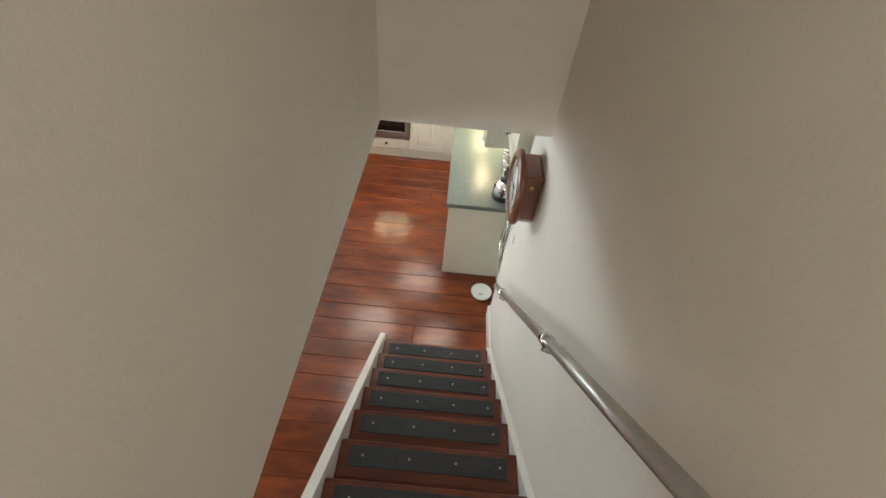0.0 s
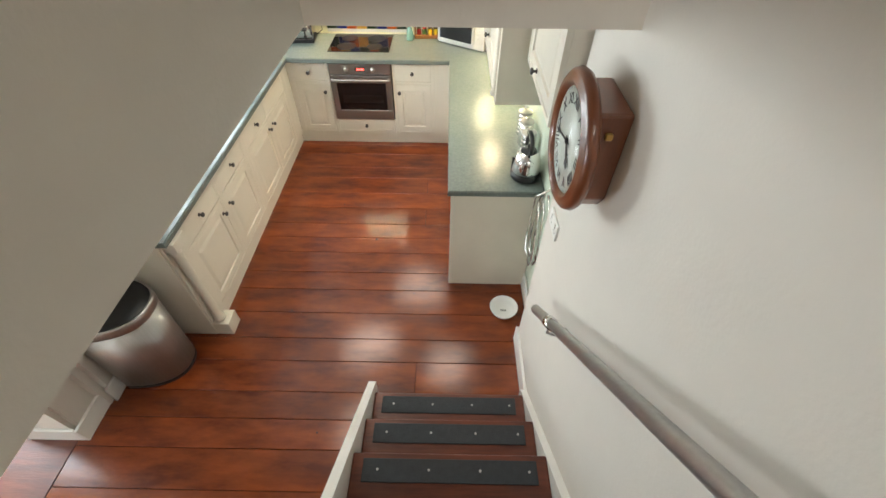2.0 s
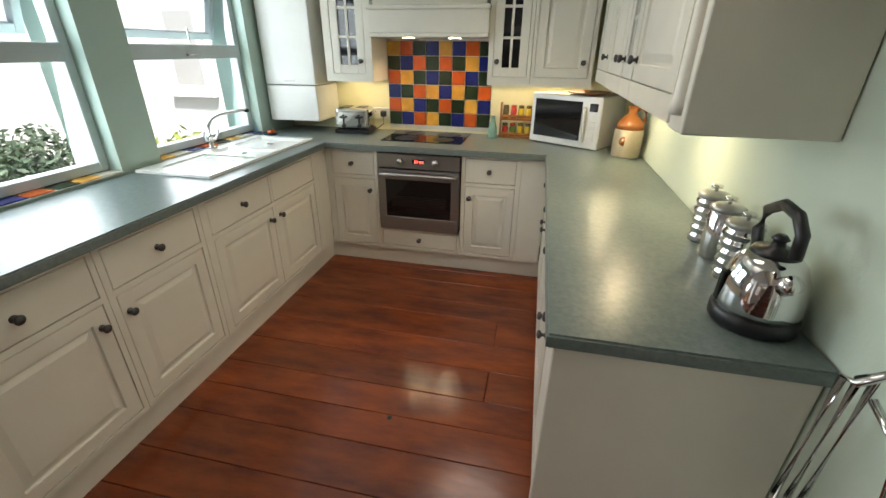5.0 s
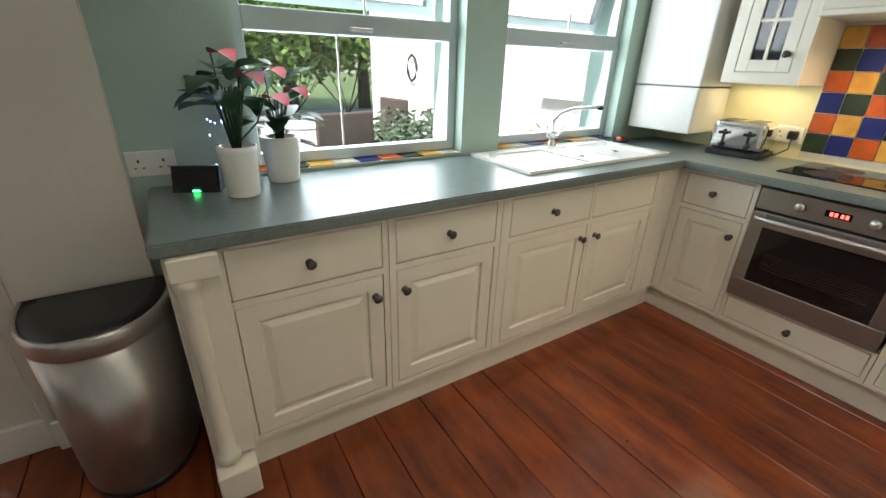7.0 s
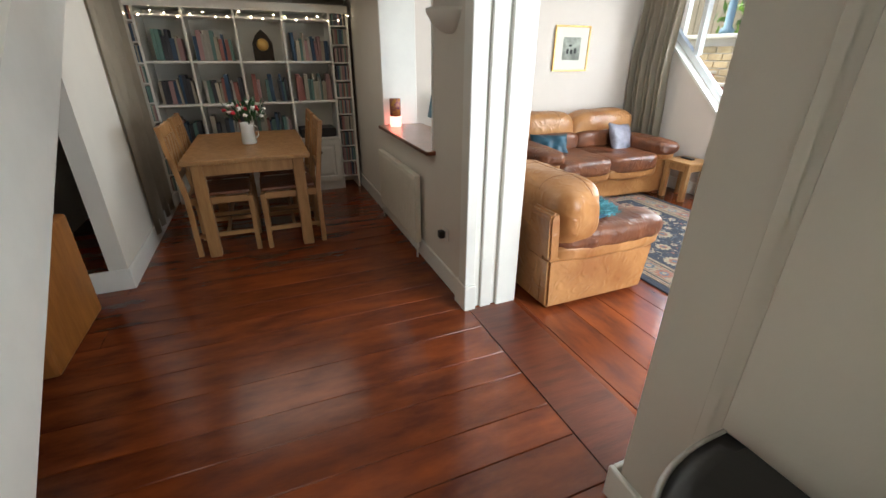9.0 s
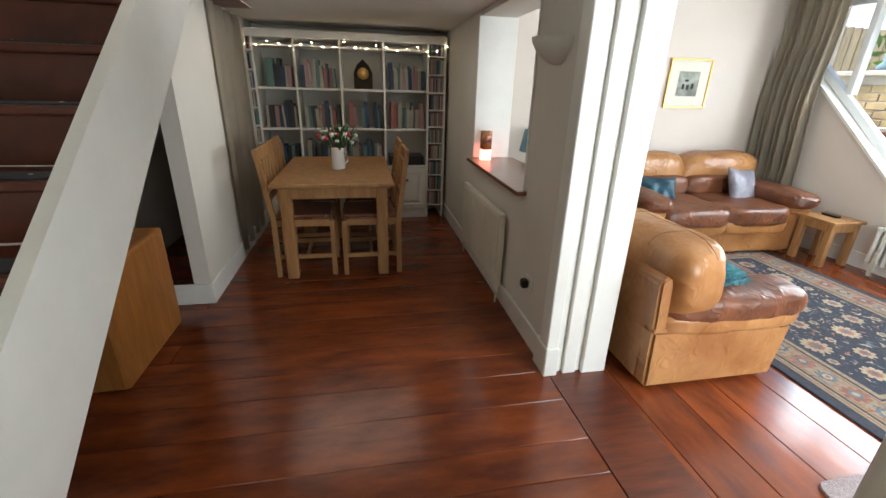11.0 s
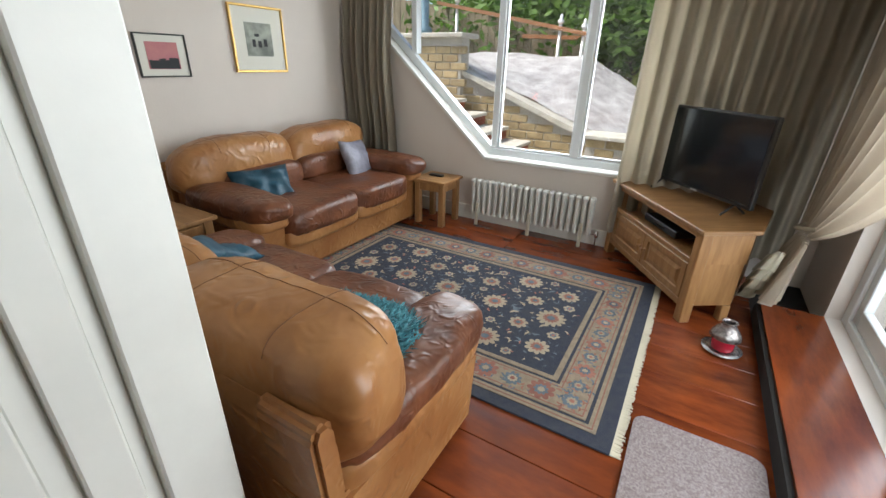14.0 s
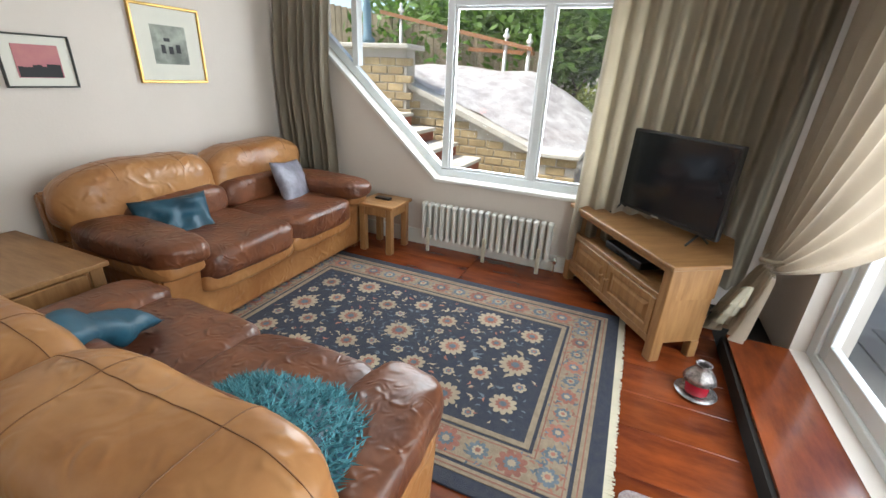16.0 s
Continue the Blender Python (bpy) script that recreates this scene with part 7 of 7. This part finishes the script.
# garden steps, brick side wall and sheeted slope outside the angled window
gs = tagged(new("garden_steps"), "stone garden steps with red brick risers", kind="structure")
for k in range(9):
    y1 = 0.91 - 0.30 * k
    z1 = 0.18 + 0.145 * k
    part("riser", rb(-7.25, y1 - 0.30, -0.1, -6.25, y1, z1 - 0.04, 0.004), "brickred", gs)
    part("tread", rb(-7.26, y1 - 0.32, z1 - 0.04, -6.23, y1 + 0.025, z1, 0.006), "coping", gs)


def brick_wall(name, label, x, y0, y1, ztop, gz=-0.1, thick=0.22):
    """A wall facing +x at x; ztop gives its height at y."""
    w = tagged(new(name), label, kind="structure")
    n = 14
    pts = [(y0, gz)] + [(y1, gz)] + [(y1 + (y0 - y1) * k / n, ztop(y1 + (y0 - y1) * k / n)) for k in range(n + 1)]
    part("core", prism(bmesh.new(), pts, x - thick, x - 0.012, "x"), "mortar", w)
    me = bpy.data.meshes.new("brick")
    b = rb(-0.06, 0, 0, 0, 0.208, 0.083, 0.006)
    b.to_mesh(me)
    me.materials.append(M["stone"])
    z, row, cnt = gz, 0, 0
    while z < 2.2:
        y = y0 - (0.11 if row % 2 else 0)
        while y < y1 - 0.1:
            if y >= y0 - 0.01 and z + 0.09 < min(ztop(y), ztop(y + 0.21)) and cnt < 295 and z > -0.02:
                piece("brick", me, w, (x + random.Random(cnt).uniform(-0.003, 0.004), y, z))
                cnt += 1
            y += 0.22
        z += 0.095
        row += 1
    return w


slope = lambda y: 1.275 - (y + 0.96) * 0.388
bwl = brick_wall("garden_wall", "sandy brick wall beside the garden steps", -7.40, -1.1, 1.35, slope)
part("coping", (lambda b: (prism(b, [(-1.15, slope(-1.15) + 0.0), (1.40, slope(1.40)), (1.40, slope(1.40) + 0.06), (-1.15, slope(-1.15) + 0.06)], -7.66, -7.34, "x"), b)[1])(bmesh.new()), "coping", bwl)
pw = brick_wall("garden_pier", "sandy brick pier at the head of the steps", -7.30, -2.6, -0.70, lambda y: 1.60)
part("coping", rb(-7.70, -2.65, 1.60, -7.24, -0.655, 1.655, 0.01), "coping", pw)
pw2 = brick_wall("garden_pier_low", "low sandy brick pier at the foot of the steps", -7.25, 0.98, 1.40, lambda y: 0.56)
part("coping", rb(-7.62, 0.94, 0.56, -7.20, 1.44, 0.61, 0.01), "coping", pw2)
bm = bmesh.new()
g = []
for j in range(33):
    row = []
    for i in range(41):
        u, v = i / 40, j / 32
        yn, yf = -1.0 + 2.35 * u, -1.8 + 3.5 * u
        zf = 1.47 - 2.3 * max(0.0, u - 0.62) + 0.03 * math.sin(9 * u)
        w = min(1.0, v / 0.85)
        z = (slope(yn) + 0.07) * (1 - w) + zf * w + 0.10 * math.sin(math.pi * w) * u - 1.3 * max(0.0, v - 0.85)
        z += 0.035 * noise.noise(Vector((u * 7, v * 5, 0))) + 0.018 * abs(noise.noise(Vector((u * 19, v * 15, 3))))
        row.append(bm.verts.new((-7.60 - 2.3 * v, yn + (yf - yn) * w, z)))
    g.append(row)
for j in range(32):
    for i in range(40):
        bm.faces.new((g[j][i], g[j + 1][i], g[j + 1][i + 1], g[j][i + 1])).smooth = True
bmesh.ops.solidify(bm, geom=bm.faces[:], thickness=0.05)
tagged(part("sheeted_slope", bm, "slab"), "sloping garden bank covered with crumpled white sheeting", "garden bank")
fn = tagged(new("garden_fence"), "weathered timber board fence", kind="structure")
me = bpy.data.meshes.new("fence_board")
b = rb(0, 0, 0, 0.02, 0.14, 2.5, 0.003)
b.to_mesh(me)
me.materials.append(M["fence"])
for k in range(32):
    piece("fence_board", me, fn, (-10.6, -4.6 + 0.15 * k, -0.18 - (0.15 * k - 1.7) * 0.18))
ra = thing("terrace_railing", "varnished timber handrail on pale metal posts with ball finials", "railing")
for nm, y0, y1, z0, z1, x in (("handrail", -2.6, 0.19, 2.29, 1.745, -9.85), ("lower_rail", -0.98, 0.16, 1.74, 1.70, -10.1)):
    part(nm, (lambda b: (prism(b, [(y0, z0), (y1, z1), (y1, z1 + 0.06), (y0, z0 + 0.06)], x - 0.06, x + 0.06, "x"), b)[1])(bmesh.new()), "rail_wood", ra)
for y, x in ((-2.2, -9.85), (-1.24, -9.85), (-0.26, -9.85), (0.13, -9.85)):
    zt = 2.29 - (y + 2.6) * 0.195
    p = part("post", tube(bmesh.new(), [(x, y, -0.27), (x, y, zt + 0.08)], 0.03, 10), "silverpaint", ra)
    part("finial", lathe(bmesh.new(), ((0.01, 0), (0.05, 0.03), (0.055, 0.06), (0.02, 0.10), (0.03, 0.13), (0.01, 0.16)), x, y, zt + 0.08, 14), "ceramic", p)
lp = thing("lamp_post", "slate-blue cast lamp post behind the pier", "lamp post", pose(-7.5, -1.36, 1.655))
part("post", lathe(bmesh.new(), ((0.09, 0), (0.09, 0.06), (0.05, 0.10), (0.05, 0.4), (0.035, 0.45), (0.035, 2.2)), seg=14), "bluecloth", lp)

# ---- floorboards ----
def boards(parent, x0, x1, y0, y1, across, label_axis):
    """Wide boards; across: their widths. Boards run along x (label_axis 'x') or y."""
    rng = random.Random(5 if label_axis == "x" else 6)
    meshes = {}
    v = y0 if label_axis == "x" else x0
    end = y1 if label_axis == "x" else x1
    lo, hi = (x0, x1) if label_axis == "x" else (y0, y1)
    while v < end - 0.02:
        w = min(rng.choice(across), end - v)
        u = lo
        while u < hi - 0.02:
            L = min(rng.choice((1.9, 3.6, 3.6, 3.6)), hi - u)
            if hi - u - L < 0.4:
                L = hi - u
            key = (round(L, 3), round(w, 3))
            if key not in meshes:
                meshes[key] = None
                bm = bmesh.new()
                rbox(bm, 0.0012, 0.0012, -0.022, L - 0.0012, w - 0.0012, 0, 0.0025)
                me = bpy.data.meshes.new("board")
                bm.to_mesh(me)
                bm.free()
                me.materials.append(M["boards"])
                meshes[key] = me
            if label_axis == "x":
                piece("board", meshes[key], parent, (u, v, 0.0))
            else:
                piece("board", meshes[key], parent, (v + w, u, 0.0), 90)
            u += L
        v += w


wood_floor = tagged(new("floor_boards"), "glossy red-brown stained wide floorboards", kind="structure")
boards(wood_floor, -2.30, RX, -1.8, KY, (0.17, 0.21, 0.235), "x")
boards(wood_floor, LX, -2.30, LY0, 2.56, (0.20, 0.235, 0.26), "y")
